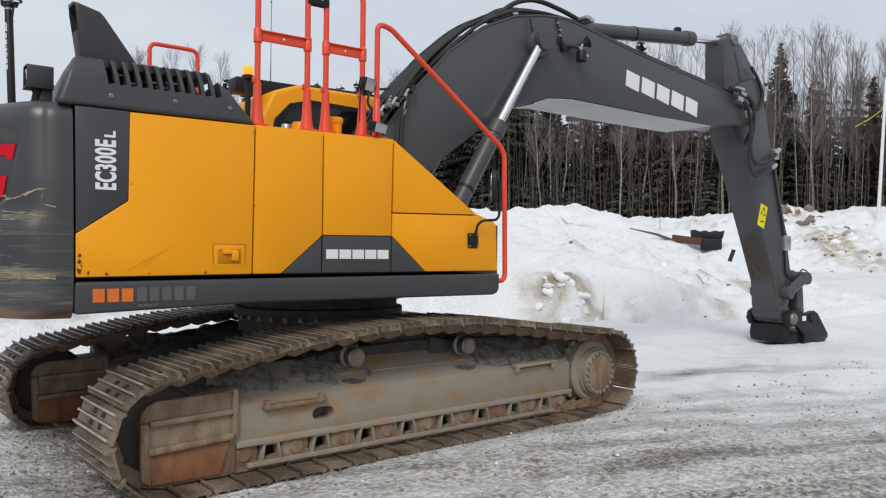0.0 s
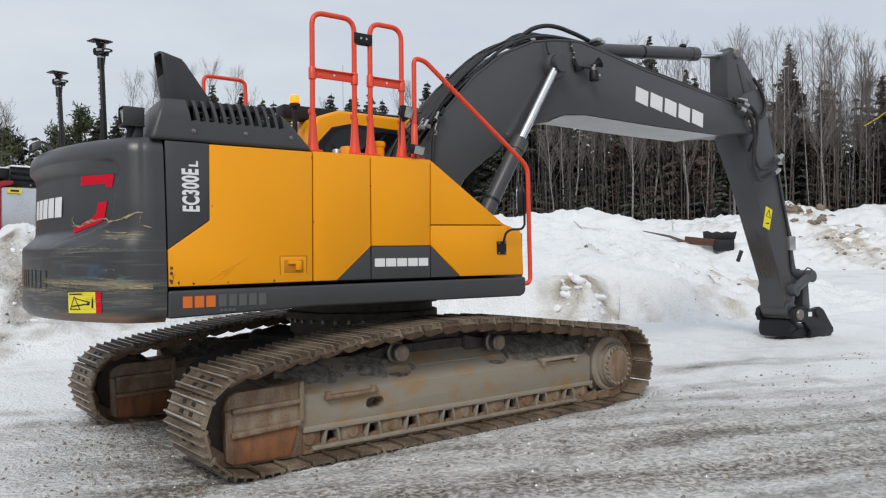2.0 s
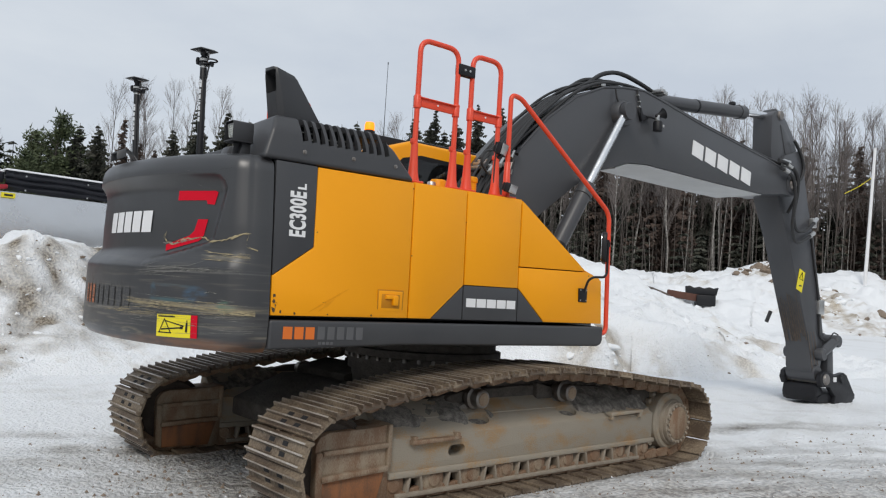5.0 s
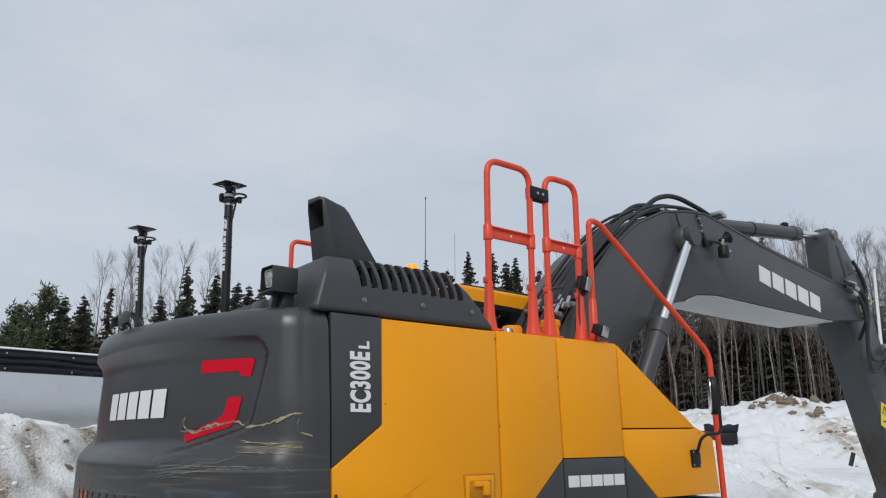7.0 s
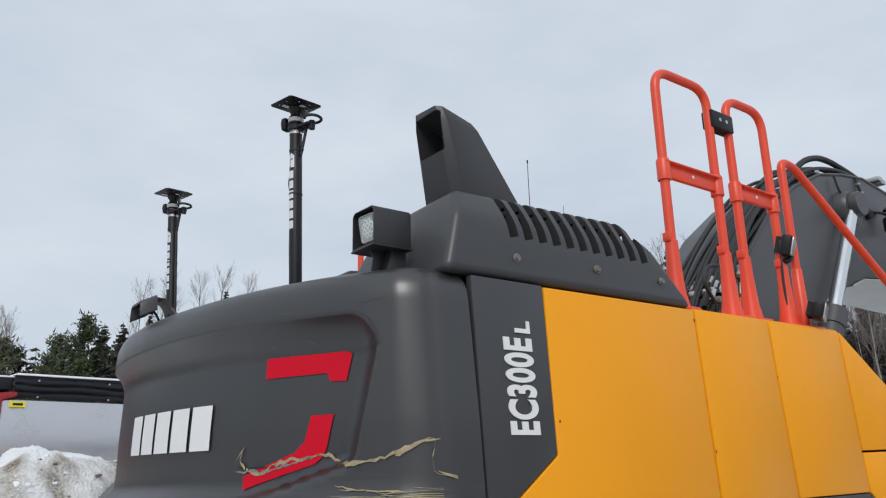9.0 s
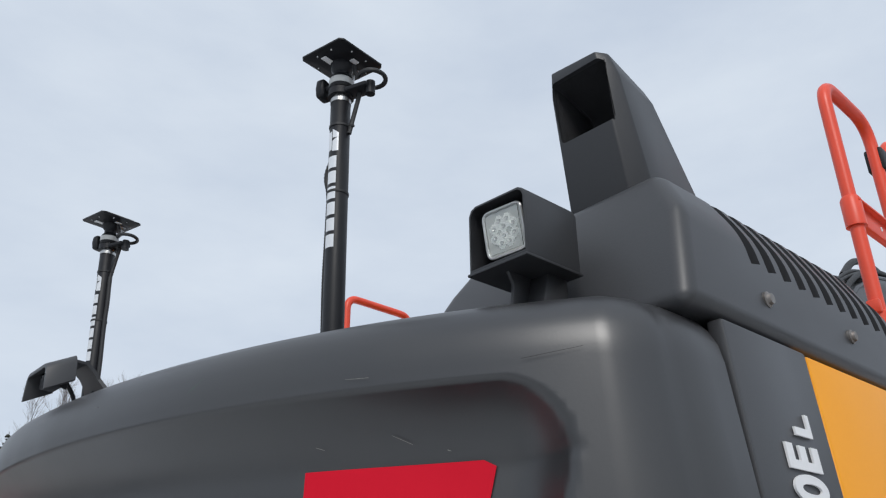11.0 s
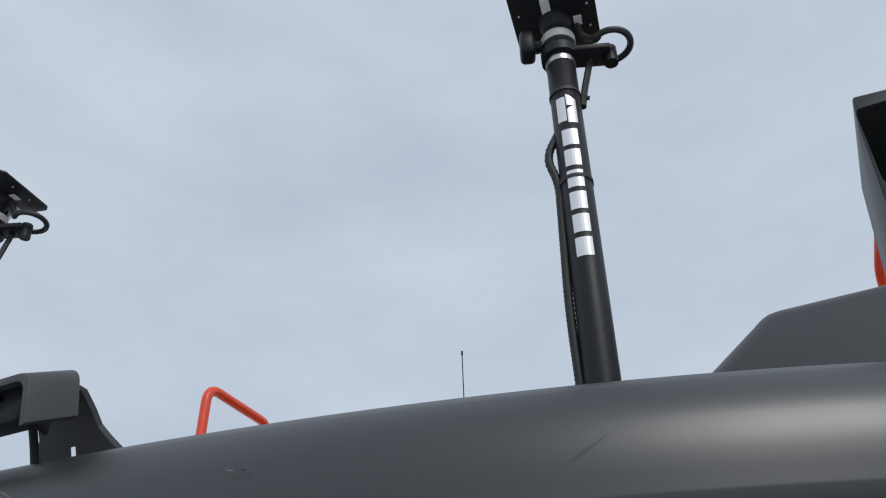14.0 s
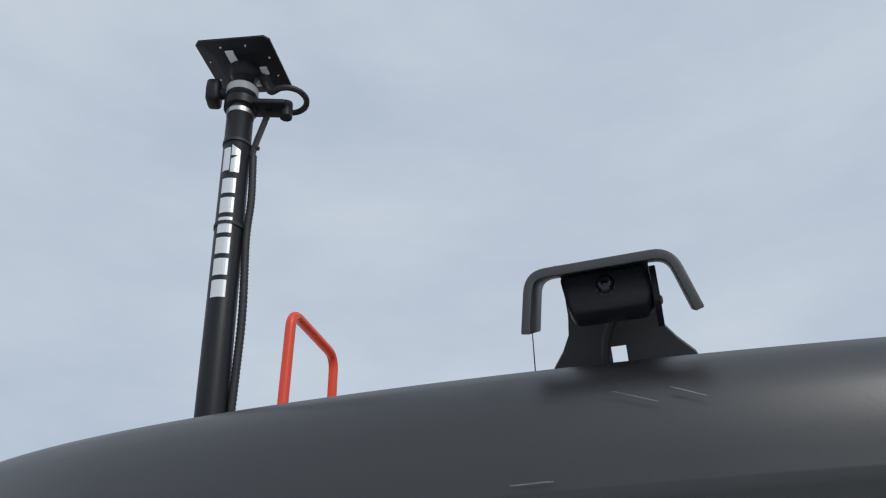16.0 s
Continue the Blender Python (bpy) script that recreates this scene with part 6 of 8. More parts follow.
for x, z in ((2.05, 4.01), (3.15, 4.17), (3.2, 4.15), (0.60, 2.92), (0.66, 2.96), (0.52, 2.86)):
    part("hose_fitting", box((x - 0.04, -0.34, z - 0.02), (x + 0.04, 0.1, z + 0.025), 0.008), GALV, boom)
for k in range(7):
    x = 0.30 + 0.06 * k
    part("hose_coupling", tube([(x, -0.36 - 0.015 * k, 2.72 + 0.045 * k), (x + 0.07, -0.35 - 0.01 * k, 2.80 + 0.045 * k)], 0.018, 8), GALV if k % 2 else BLACKP, boom)
part("drop_hose", tube(rounded([(0.62, -0.40, 2.98), (0.64, -0.43, 2.93), (0.58, -0.43, 2.75), (0.55, -0.42, 2.30)], 0.06), 0.020, 10), RUBBER, boom)
part("drop_hose_coupling", tube([(0.625, -0.425, 2.90), (0.595, -0.43, 2.78)], 0.022, 10), STEEL, boom)

# thin lines and fittings at the boom's foot
rngh = random.Random(8)
for k in range(14):
    y = -0.40 + 0.022 * k
    a, b, c = rngh.uniform(-0.05, 0.05), rngh.uniform(0.0, 0.09), rngh.uniform(-0.04, 0.06)
    pts = [(0.20 + a, y - 0.03, 2.36), (0.34 + c, y - 0.02, 2.66 + c), (0.46 + b * 0.4, y, 2.86 + a), (0.66, y + c * 0.3, 3.06 + b * 0.4), (0.98, y * 0.9, 3.40 + b * 0.3), (1.42, y * 0.85, 3.755 + b * 0.3)]
    part("thin_hose", tube(rounded(pts, 0.14, 5), rngh.uniform(0.008, 0.014), 8), RUBBER, boom)
    p = Vector((0.40 + 0.018 * k, y - 0.035, 2.80 + 0.016 * k))
    part("hose_fitting", tube([p, p + Vector((0.035, 0, 0.045))], 0.012, 8), GALV if k % 3 else BLACKP, boom)
for x, y, z in ((0.34, -0.44, 2.76), (0.42, -0.46, 2.84), (0.50, -0.45, 2.86)):
    part("valve_block", box((x - 0.02, y - 0.02, z - 0.022), (x + 0.025, y + 0.02, z + 0.02), 0.006), STEEL, boom)
part("valve_hose", tube(rounded([(0.30, -0.44, 2.74), (0.18, -0.46, 2.84), (0.24, -0.45, 2.96), (0.44, -0.42, 3.00)], 0.06, 6), 0.012, 8), RUBBER, boom)

# stick
tail = prism([(5.98, 4.44), (6.08, 4.52), (6.17, 4.545), (6.40, 4.42), (6.62, 4.20), (6.82, 3.75), (6.60, 3.40), (6.20, 3.30), (6.02, 3.60), (5.97, 3.95)], -0.15, 0.15, 0.012)
stick = part("stick", prism([(6.02, 3.62), (6.30, 3.90), (6.70, 4.03), (6.86, 3.68), (7.00, 3.20), (7.17, 2.78), (7.36, 2.05), (7.515, 1.33), (7.46, 0.86), (7.38, 0.68), (7.22, 0.66), (7.12, 0.80), (7.10, 1.16), (6.46, 2.60), (6.11, 3.25)], -0.195, 0.195, 0.014), DARKBOOM, excavator, "dark grey stick with rubbed, rusty lower faces")
part("stick_tail", tail, DARKBOOM, stick)
part("tail_gusset", prism([(6.20, 4.35), (6.42, 4.24), (6.60, 3.95), (6.72, 3.60), (6.56, 3.62), (6.34, 3.95)], -0.165, 0.165, 0.02), DARKBOOM, stick)
part("tail_pin", lathe([(0.02, -0.18), (0.06, -0.18), (0.07, -0.165), (0.07, 0.165), (0.06, 0.18)], (6.20, 0, 4.475), "y", 20), STEEL, stick)
sm = Matrix.Translation((6.79, -0.199, 2.10)) @ Matrix.Rotation(radians(17.5), 4, "Y")
part("warning_sign", moved(prism([(-0.085, -0.16), (0.085, -0.16), (0.085, 0.16), (-0.085, 0.16)], -0.003, 0.003, 0.0), sm), SIGN, stick, "yellow warning film with a black triangle")
part("sign_line", moved(tube([(-0.055, -0.006, 0.02), (0.055, -0.006, 0.02), (0, -0.006, 0.13)], 0.006, 6, True), sm), BLACKP, stick)
part("sign_line", moved(bar((-0.03, -0.005, -0.09), (0.04, -0.005, -0.07), 0.009, 6), sm), BLACKP, stick)
RUB = material("rubbed_rusty_steel", (0.15, 0.112, 0.083), (0.055, 0.050, 0.048), 0.5, 0.5, 10, 60, 0.3, 0.9, (3, 3, 0.6))
for k in range(11):
    t0, t1 = random.uniform(0.0, 0.35), random.uniform(0.6, 1.0)
    y = -0.165 + 0.033 * k
    a, b = Vector((6.452, y, 2.598)), Vector((7.094, y, 1.158))
    p, q = a.lerp(b, 0.45 + 0.4 * t0), a.lerp(b, min(0.6 + 0.4 * t1, 0.98))
    w = random.uniform(0.006, 0.014)
    bm = bmesh.new()
    bm.faces.new([bm.verts.new(v) for v in (p + Vector((-0.0045, -w * 0.4, 0)), q + Vector((-0.0045, -w, 0)), q + Vector((-0.0045, w, 0)), p + Vector((-0.0045, w * 0.4, 0)))])
    part("rub_mark", bm, RUB, stick)
for k in range(3):
    x0 = 7.02 + 0.09 * k
    bm = bmesh.new()
    bm.faces.new([bm.verts.new((x0 + dx, -0.1985, z)) for dx, z in ((0.0, 1.35), (0.02, 1.35), (0.185, 0.80), (0.15, 0.80))])
    part("rub_mark", bm, RUB, stick)
# hoses on the stick
for pts in (
    [(5.86, -0.42, 3.70), (6.20, -0.42, 3.62), (6.30, -0.40, 3.38), (6.27, -0.34, 3.0), (6.43, -0.30, 2.80), (6.76, -0.28, 2.82), (7.09, -0.26, 3.02)],
    [(5.76, -0.42, 3.62), (6.08, -0.43, 3.56), (6.19, -0.42, 3.29), (6.20, -0.36, 2.82), (6.36, -0.32, 2.65), (6.51, -0.31, 2.63), (6.92, -0.29, 2.79)],
    [(5.70, -0.42, 3.72), (6.02, -0.43, 3.70), (6.26, -0.43, 3.55), (6.33, -0.36, 3.30), (6.30, -0.24, 3.05)],
    [(6.54, -0.2, 4.15), (6.74, -0.21, 3.96), (6.82, -0.21, 3.74), (6.66, -0.22, 3.56), (6.52, -0.2, 3.64)],
):
    part("stick_hose", tube(rounded(pts, 0.13, 6), 0.024, 10), RUBBER, stick)
for p, q in (((7.03, -0.265, 2.98), (7.15, -0.25, 3.06)), ((6.86, -0.29, 2.765), (7.02, -0.27, 2.83)), ((5.92, -0.425, 3.69), (6.04, -0.425, 3.665)), ((5.84, -0.43, 3.605), (5.95, -0.43, 3.585))):
    part("hose_coupling", bar(p, q, 0.032, 8), GALV, stick, "bright crimped hose end")
part("hose_block", box((5.86, -0.42, 3.66), (6.05, -0.36, 3.76), 0.01), GALV, stick)
part("hose_block", box((7.02, -0.26, 2.92), (7.14, -0.18, 3.06), 0.01), GALV, stick)
part("stick_pipe", tube(rounded([(7.10, -0.18, 2.98), (7.22, -0.16, 2.55), (7.40, -0.16, 1.95), (7.50, -0.16, 1.72)], 0.1), 0.020, 10), RUBBER, stick)
part("stick_pipe", tube(rounded([(7.06, -0.205, 2.85), (7.15, -0.21, 2.45), (7.30, -0.21, 1.95), (7.34, -0.21, 1.60), (7.36, -0.21, 1.28), (7.48, -0.22, 1.22)], 0.1), 0.016, 10), RUBBER, stick)
part("valve_block", box((7.30, -0.24, 1.62), (7.46, -0.14, 1.84), 0.012), GALV, stick, "silvery valve block")
part("hose_stub", tube([(6.85, 0.30, 1.62), (6.80, 0.34, 1.45)], 0.03, 8), RUBBER, stick)
hydraulic("coupler_cylinder", (7.20, 0, 2.55), (7.50, 0, 1.85), (7.80, 0, 1.24), 0.075, 0.045, "coupler cylinder with a bright rod")
# link bars
link = part("tilt_link", tube([(7.36, -0.245, 1.02), (7.80, -0.245, 1.22)], 0.07, 14), DARKBOOM, excavator, "short dark tilt link")
part("link_pin", lathe([(0.02, -0.31), (0.085, -0.31), (0.095, -0.29), (0.095, 0.29), (0.085, 0.31)], (7.34, 0, 1.01), "y", 22), DARKBOOM, link)
part("link_pin", lathe([(0.02, -0.31), (0.085, -0.31), (0.095, -0.29), (0.095, 0.29), (0.085, 0.31)], (7.81, 0, 1.22), "y", 22), DARKBOOM, link)
part("link_bar", tube([(7.36, 0.245, 1.02), (7.80, 0.245, 1.22)], 0.07, 14), DARKBOOM, link)
part("push_link", prism([(7.73, 1.24), (7.89, 1.24), (7.93, 0.62), (7.72, 0.62)], -0.17, 0.17, 0.02), DARKBOOM, link)
part("grease_hose", tube(rounded([(7.60, -0.26, 1.27), (7.70, -0.27, 1.36), (7.82, -0.28, 1.32)], 0.05), 0.010, 8), RUBBER, link)
# quick coupler resting on the ground
plate_o = [(7.18, 0.62), (7.22, 0.72), (7.32, 0.76), (7.52, 0.74), (7.60, 0.69), (7.92, 0.74), (8.02, 0.70), (8.27, 0.42), (8.30, 0.40), (8.30, 0.33), (8.24, 0.30), (8.21, 0.245), (7.62, 0.255), (7.66, 0.37), (7.48, 0.52), (7.24, 0.52)]
coupler = part("quick_coupler", prism(plate_o, -0.33, -0.25, 0.012), BLACKP, excavator, "black steel quick coupler resting on the snow")
part("coupler_plate", prism(plate_o, 0.25, 0.33, 0.012), BLACKP, coupler)
part("coupler_base", prism([(7.25, 0.28), (8.20, 0.25), (8.20, 0.40), (7.95, 0.46), (7.45, 0.42), (7.25, 0.36)], -0.26, 0.26, 0.015), BLACKP, coupler)
part("coupler_hook", prism([(7.22, 0.40), (7.26, 0.54), (7.32, 0.58), (7.44, 0.45), (7.46, 0.30), (7.26, 0.29), (7.23, 0.34)], -0.24, 0.30, 0.015), BLACKP, coupler)
part("coupler_pin", lathe([(0.02, -0.36), (0.075, -0.36), (0.085, -0.345), (0.085, 0.345), (0.075, 0.36)], (7.34, 0, 0.64), "y", 22), STEEL, coupler)
part("coupler_pin", lathe([(0.02, -0.36), (0.055, -0.36), (0.065, -0.345), (0.065, 0.345), (0.055, 0.36)], (7.84, 0, 0.64), "y", 22), BLACKP, coupler)
part("coupler_label", box((7.58, -0.334, 0.60), (7.68, -0.329, 0.67)), WHITE, coupler)
part("stick_boss", lathe([(0.03, -0.225), (0.12, -0.225), (0.13, -0.2), (0.13, 0.2), (0.12, 0.225)], (7.30, 0, 0.72), "y", 24), DARKBOOM, stick)


# the boom, the stick and all they carry reach a little further out
REACH = ("boom", "stick", "boom_cylinder", "stick_cylinder", "coupler_cylinder", "tilt_link", "quick_coupler", "boom_lamp")
for ob in excavator.children_recursive:
    top = ob
    while top.parent is not excavator:
        top = top.parent
    if top.name.split(".")[0] in REACH:
        for v in ob.data.vertices:
            x, z = v.co.x, v.co.z
            v.co.x = 0.0172 + 1.01065 * x - 0.0098 * z + 0.00275 * x * x - 0.00408 * x * z
            v.co.z = -0.0063 - 0.00841 * x + 0.99015 * z - 0.00044 * x * x + 0.00361 * x * z

# ---- ground, snow banks ----
def ground_z(x, y):
    """The yard rises gently along the machine."""
    r = math.hypot(x, y)
    fade = 1.0 if r < 40 else 40 / r
    return (0.0195 * x + 0.002 * y) * fade + 0.02


def worn_at(x, y):
    """How much trodden gravel ice shows: along the near drive and round the tracks."""
    p = Vector((x, y, 0))
    u = 0.40 * x + 0.92 * y + 0.5 * noise.noise(p * 0.45)
    near = 1 - smooth(-2.2, 0.7, u)
    streak = noise.noise(Vector(((0.92 * x - 0.40 * y) * 0.16, (0.40 * x + 0.92 * y) * 1.5, 1)))
    v = near * (0.66 + 0.40 * streak) * (1 - 0.72 * (1 - smooth(-3.6, -2.0, x))) * (1 - 0.30 * smooth(2.0, 5.0, x))
    far = 0.30 * (1 - smooth(0.5, 3.0, u)) * smooth(0.0, 0.4, streak)
    hug = math.exp(-(((abs(y) - 1.3) / 0.45) ** 2)) * (1 - smooth(2.0, 2.7, abs(x + 0.1)))
    spot = 1.1 * math.exp(-(((x + 2.6) / 0.7) ** 2 + ((y + 1.75) / 0.5) ** 2)) + 0.35 * math.exp(-(((x + 3.0) / 1.0) ** 2 + ((y - 1.1) / 0.45) ** 2)) + 0.8 * math.exp(-(((x - 4.3) / 0.6) ** 2 + ((y + 0.85) / 0.16) ** 2))
    under = 0.8 * (1 - smooth(1.2, 1.7, abs(y))) * (1 - smooth(2.0, 2.8, abs(x)))
    back = 0.30 * (1 - smooth(-4.6, -3.2, x)) * (1 - smooth(1.0, 4.5, y)) * (0.7 + 0.5 * streak)
    return min(max(v, far, hug, spot, under, back, 0), 1.0)


def surf_z(x, y, w):
    """Ruts, lumps and grit of the trodden yard."""
    p = Vector((x, y, 0))
    z = ground_z(x, y) + 0.030 * noise.noise(p * 0.6) + 0.016 * noise.fractal(p * 2.2, 1.0, 2.0, 3) + (0.006 + 0.012 * w) * noise.fractal(p * 9, 0.8, 2.0, 3)
    z += 0.018 * (1 - w) * math.sin((y * 0.95 - x * 0.28) * 7 + 2 * noise.noise(p * 0.8)) * smooth(3, 5, x)
    if -2.5 < x < 2.7 and 0.85 < abs(y - 0.054 * x) < 1.7:
        z = min(z, 0.004 if y < 0 else -0.05)
    return z


def ground_sheet():
    def axis(lo, hi, near_lo, near_hi, step):
        inner = list(np.arange(near_lo, near_hi + 1e-6, step))
        out_hi, out_lo, d = [], [], step
        x = near_hi
        while x < hi:
            d *= 1.22
            x += d
            out_hi.append(x)
        d, x = step, near_lo
        while x > lo:
            d *= 1.22
            x -= d
            out_lo.append(x)
        return out_lo[::-1] + inner + out_hi

    xs, ys = axis(-900, 1500, -6.5, 11, 0.075), axis(-900, 1500, -5.5, 5, 0.075)
    verts, worn = [], []
    for x in xs:
        for y in ys:
            z = ground_z(x, y)
            if -9 < x < 16 and -9 < y < 9:
                p = Vector((x, y, 0))
                w = worn_at(x, y)
                z = surf_z(x, y, w)
            else:
                w = worn_at(x, y) if y < 5 and x < 30 else 0.0
            verts.append((x, y, z))
            worn.append(w)
    n = len(ys)
    faces = [(i * n + j, (i + 1) * n + j, (i + 1) * n + j + 1, i * n + j + 1) for i in range(len(xs) - 1) for j in range(n - 1)]
    me = bpy.data.meshes.new("ground")
    me.from_pydata(verts, [], faces)
    at = me.attributes.new("worn", "FLOAT", "POINT")
    at.data.foreach_set("value", worn)
    me.materials.append(GROUND)
    me.shade_smooth()
    return tagged(new("ground", me), "trodden snow over icy gravel, grey and gritty round the tracks", "ground", kind="structure")


ground_sheet()


def snow_bank(name, spine, label, mat, steps=90, across=44, rough=0.16, seed=0.0, soiled=(), face=""):
    """A ploughed bank along a spine of (x, y, height, near width, far width)."""
    s = np.array(spine, float)
    d = np.r_[0, np.cumsum(np.hypot(*np.diff(s[:, :2], axis=0).T))]
    verts, soil, n = [], [], across + 1
    for i in range(steps + 1):
        at = d[-1] * i / steps
        x, y, h, wn_, wf = (np.interp(at, d, s[:, k]) for k in range(5))
        e = 0.6
        tx, ty = (np.interp(min(at + e, d[-1]), d, s[:, k]) - np.interp(max(at - e, 0), d, s[:, k]) for k in (0, 1))
        tl = math.hypot(tx, ty) + 1e-9
        nx, ny = ty / tl, -tx / tl
        end = smooth(0, 1.2, at) * smooth(0, 1.2, d[-1] - at)
        for j in range(n):
            v = -1 + 2 * j / across
            w = wn_ if v > 0 else wf
            px, py = x + nx * v * w, y + ny * v * w
            prof = (1 - abs(v)) ** 0.9
            prof = prof * prof * (3 - 2 * prof) * 0.55 + (1 - abs(v)) * 0.45
            cut = face == "cut"
            if face == "bluff" and v > 0:
                u = v + 0.07 * noise.noise(Vector((px * 1.3, py * 1.3, seed)))
                bluff = 1 - 0.50 * (u / 0.84) if u < 0.84 else 0.50 * (1 - smooth(0.84, 1.0, u))
                prof += (bluff * (v < 0.999) - prof) * smooth(0.6, 1.9, h)
            if cut and v > 0:
                prof = 1 - 0.72 * smooth(0.03, 0.40, v) - 0.28 * smooth(0.30, 1.0, v)
            p = Vector((px * 0.9, py * 0.9, seed))
            lump = noise.fractal(p * 1.1, 0.9, 2.1, 6)
            d1, d2 = noise.voronoi(p * 1.9)[0][0], noise.voronoi(p * 5.0 + Vector((3, 1, 0)))[0][0]
            chunk = 0.16 * max(0.42 - d1, 0) / 0.42 * smooth(-0.1, 0.3, lump) + 0.055 * max(0.40 - d2, 0) / 0.40
            chunk += 0.03 * abs(noise.noise(p * 7.0)) + 0.02 * noise.noise(p * 15.0)
            k = min(1, prof * 4)
            px += 0.10 * k * noise.noise(p * 2 + Vector((9, 0, 0)))
            py += 0.10 * k * noise.noise(p * 2 + Vector((0, 9, 0)))
            z = ground_z(px, py) + end * (h * prof + k * (rough * lump * 1.6 + chunk)) - 0.06 * (1 - k) - 0.05
            verts.append((px, py, z))
            dirt = sum(a * math.exp(-(((px - qx) ** 2 + (py - qy) ** 2) / (r * r))) for qx, qy, r, a in soiled)
            if cut:
                dirt += 1.5 * smooth(0.035, 0.075, v) * (1 - smooth(0.40, 0.66, v)) * max(0.80 + 0.9 * noise.fractal(p * 1.7, 0.9, 2.0, 4), 0)
            soil.append(min(max(dirt * (0.50 + 0.8 * noise.noise(p * 3.1)), 0.0), 0.95 if cut else 0.8) if dirt > 0.04 else 0.0)
    faces = [(i * n + j, (i + 1) * n + j, (i + 1) * n + j + 1, i * n + j + 1) for i in range(steps) for j in range(across)]
    me = bpy.data.meshes.new(name)
    me.from_pydata(verts, [], faces)
    me.materials.append(mat)
    at = me.attributes.new("worn", "FLOAT", "POINT")
    at.data.foreach_set("value", soil)
    me.shade_smooth()
    return tagged(new(name, me), label, "snow bank", "ploughed snow banks")


snow_bank("snow_bank", [(3.53, 14.19, 1.95, 4.95, 4), (6.84, 11.5, 1.95, 5.5, 4), (10.1, 8.6, 1.92, 5.8, 4), (11.7, 8.3, 1.85, 6.4, 4), (12.5, 7.6, 1.82, 6.6, 4), (12.9, 7.0, 1.70, 6.4, 4), (13.5, 6.4, 1.40, 6.2, 4), (14.3, 5.7, 1.00, 6.0, 3.6), (15.4, 4.9, 0.55, 5.4, 3), (16.6, 4.2, 0.25, 4.4, 3), (18.0, 3.5, 0.05, 3.0, 2)], "ploughed snow bank with dirty frozen lumps", SNOWBANK, 300, 150, 0.13, 2.0, ((7.2, 4.2, 0.45, 1.5), (7.5, 3.5, 0.45, 1.5), (7.95, 3.2, 0.40, 1.3), (8.5, 2.3, 0.35, 0.9), (11.2, 3.7, 0.25, 0.9), (9.8, 6.1, 0.25, 0.9), (12.0, 3.0, 0.6, 0.8), (9.8, 2.5, 0.5, 0.7)), "bluff")
snow_bank("snow_bank", [(12.0, 31.0, 2.4, 9, 5), (18.0, 29.0, 3.0, 10, 5), (24.2, 26.8, 3.1, 11, 5), (28.0, 26.1, 3.3, 12, 5), (29.6, 25.0, 3.65, 12, 5), (32.4, 24.4, 2.65, 13, 5), (35.2, 24.1, 2.85, 14, 5), (36.4, 22.5, 2.9, 14, 5), (37.6, 20.8, 3.0, 14, 5), (39.0, 18.5, 3.65, 13, 5), (39.6, 17.2, 3.3, 12, 5), (40.2, 15.9, 3.0, 11, 5), (40.9, 14.6, 3.35, 10, 5), (41.6, 13.2, 3.1, 10, 5), (42.2, 11.6, 2.6, 9, 5), (42.0, 9.6, 1.9, 8, 5), (42.5, 6.0, 1.2, 7, 5)], "high far mound of ploughed snow with earth-stained patches", SNOWBANK, 260, 110, 0.20, 5.0, ((38.0, 16.9, 0.9, 1.3), (36.6, 17.4, 0.8, 1.2), (36.3, 15.3, 0.7, 0.9), (34.9, 12.7, 1.2, 1.2), (36.3, 13.4, 1.0, 0.9), (33.8, 12.2, 1.3, 0.6), (34.0, 10.2, 1.4, 0.7), (26.0, 21.0, 0.6, 1.0), (24.4, 21.2, 0.5, 0.9), (33.6, 19.5, 1.0, 0.5), (31.6, 22.1, 1.2, 0.4)))
snow_bank("snow_bank", [(47.0, 16.3, 1.4, 4, 5), (57.8, 18.4, 2.2, 4, 5), (78.8, 23.1, 2.2, 4, 6), (115.5, 31.5, 2.0, 4, 6)], "long distant snow bank with dirty patches", SNOWBANK, 160, 60, 0.35, 7.0, ((47.2, 14.7, 3.0, 0.6),))
snow_bank("snow_bank", [(-16.17, 15.62, 1.5, 4, 4), (-9.14, 12.12, 1.7, 4, 4), (-5.12, 10.12, 1.8, 4.0, 4), (-3.2, 8.95, 1.75, 3.4, 4), (-2.45, 8.85, 1.95, 3.4, 4), (-2.05, 8.85, 2.22, 3.4, 4), (-1.3, 9.0, 2.12, 3.4, 4), (0.09, 9.72, 1.85, 3.6, 4), (1.87, 11.12, 1.6, 3.8, 4), (4.36, 12.62, 1.6, 4, 4)], "steep snow bank with a cut, grit-stained face", SNOWDIRTY, 300, 150, 0.13, 4.0, ((-2.14, 7.7, 0.45, 0.5), (-2.68, 6.52, 0.25, 0.6), (-4.3, 8.12, 0.8, 0.4)), "cut")


def lump_mesh(seed):
    """A broken lump of frozen snow."""
    bm = bmesh.new()
    bmesh.ops.create_icosphere(bm, subdivisions=2, radius=1.0)
    for v in bm.verts:
        n_ = noise.fractal(v.co * 0.9 + Vector((seed * 7.1, 0, 0)), 0.8, 2.0, 4)
        v.co *= 0.8 + 0.55 * n_
        v.co.z *= 0.7
    me = bpy.data.meshes.new("snow_lump")
    bm.to_mesh(me)
    bm.free()
    me.materials.append(LUMP)
    me.shade_smooth()
    return me


LUMP = snow_material("soiled_snow_lump", (0.80, 0.75, 0.66), 0.54, 0.80)
LUMP.node_tree.nodes["Bump"].inputs["Strength"].default_value = 0.2
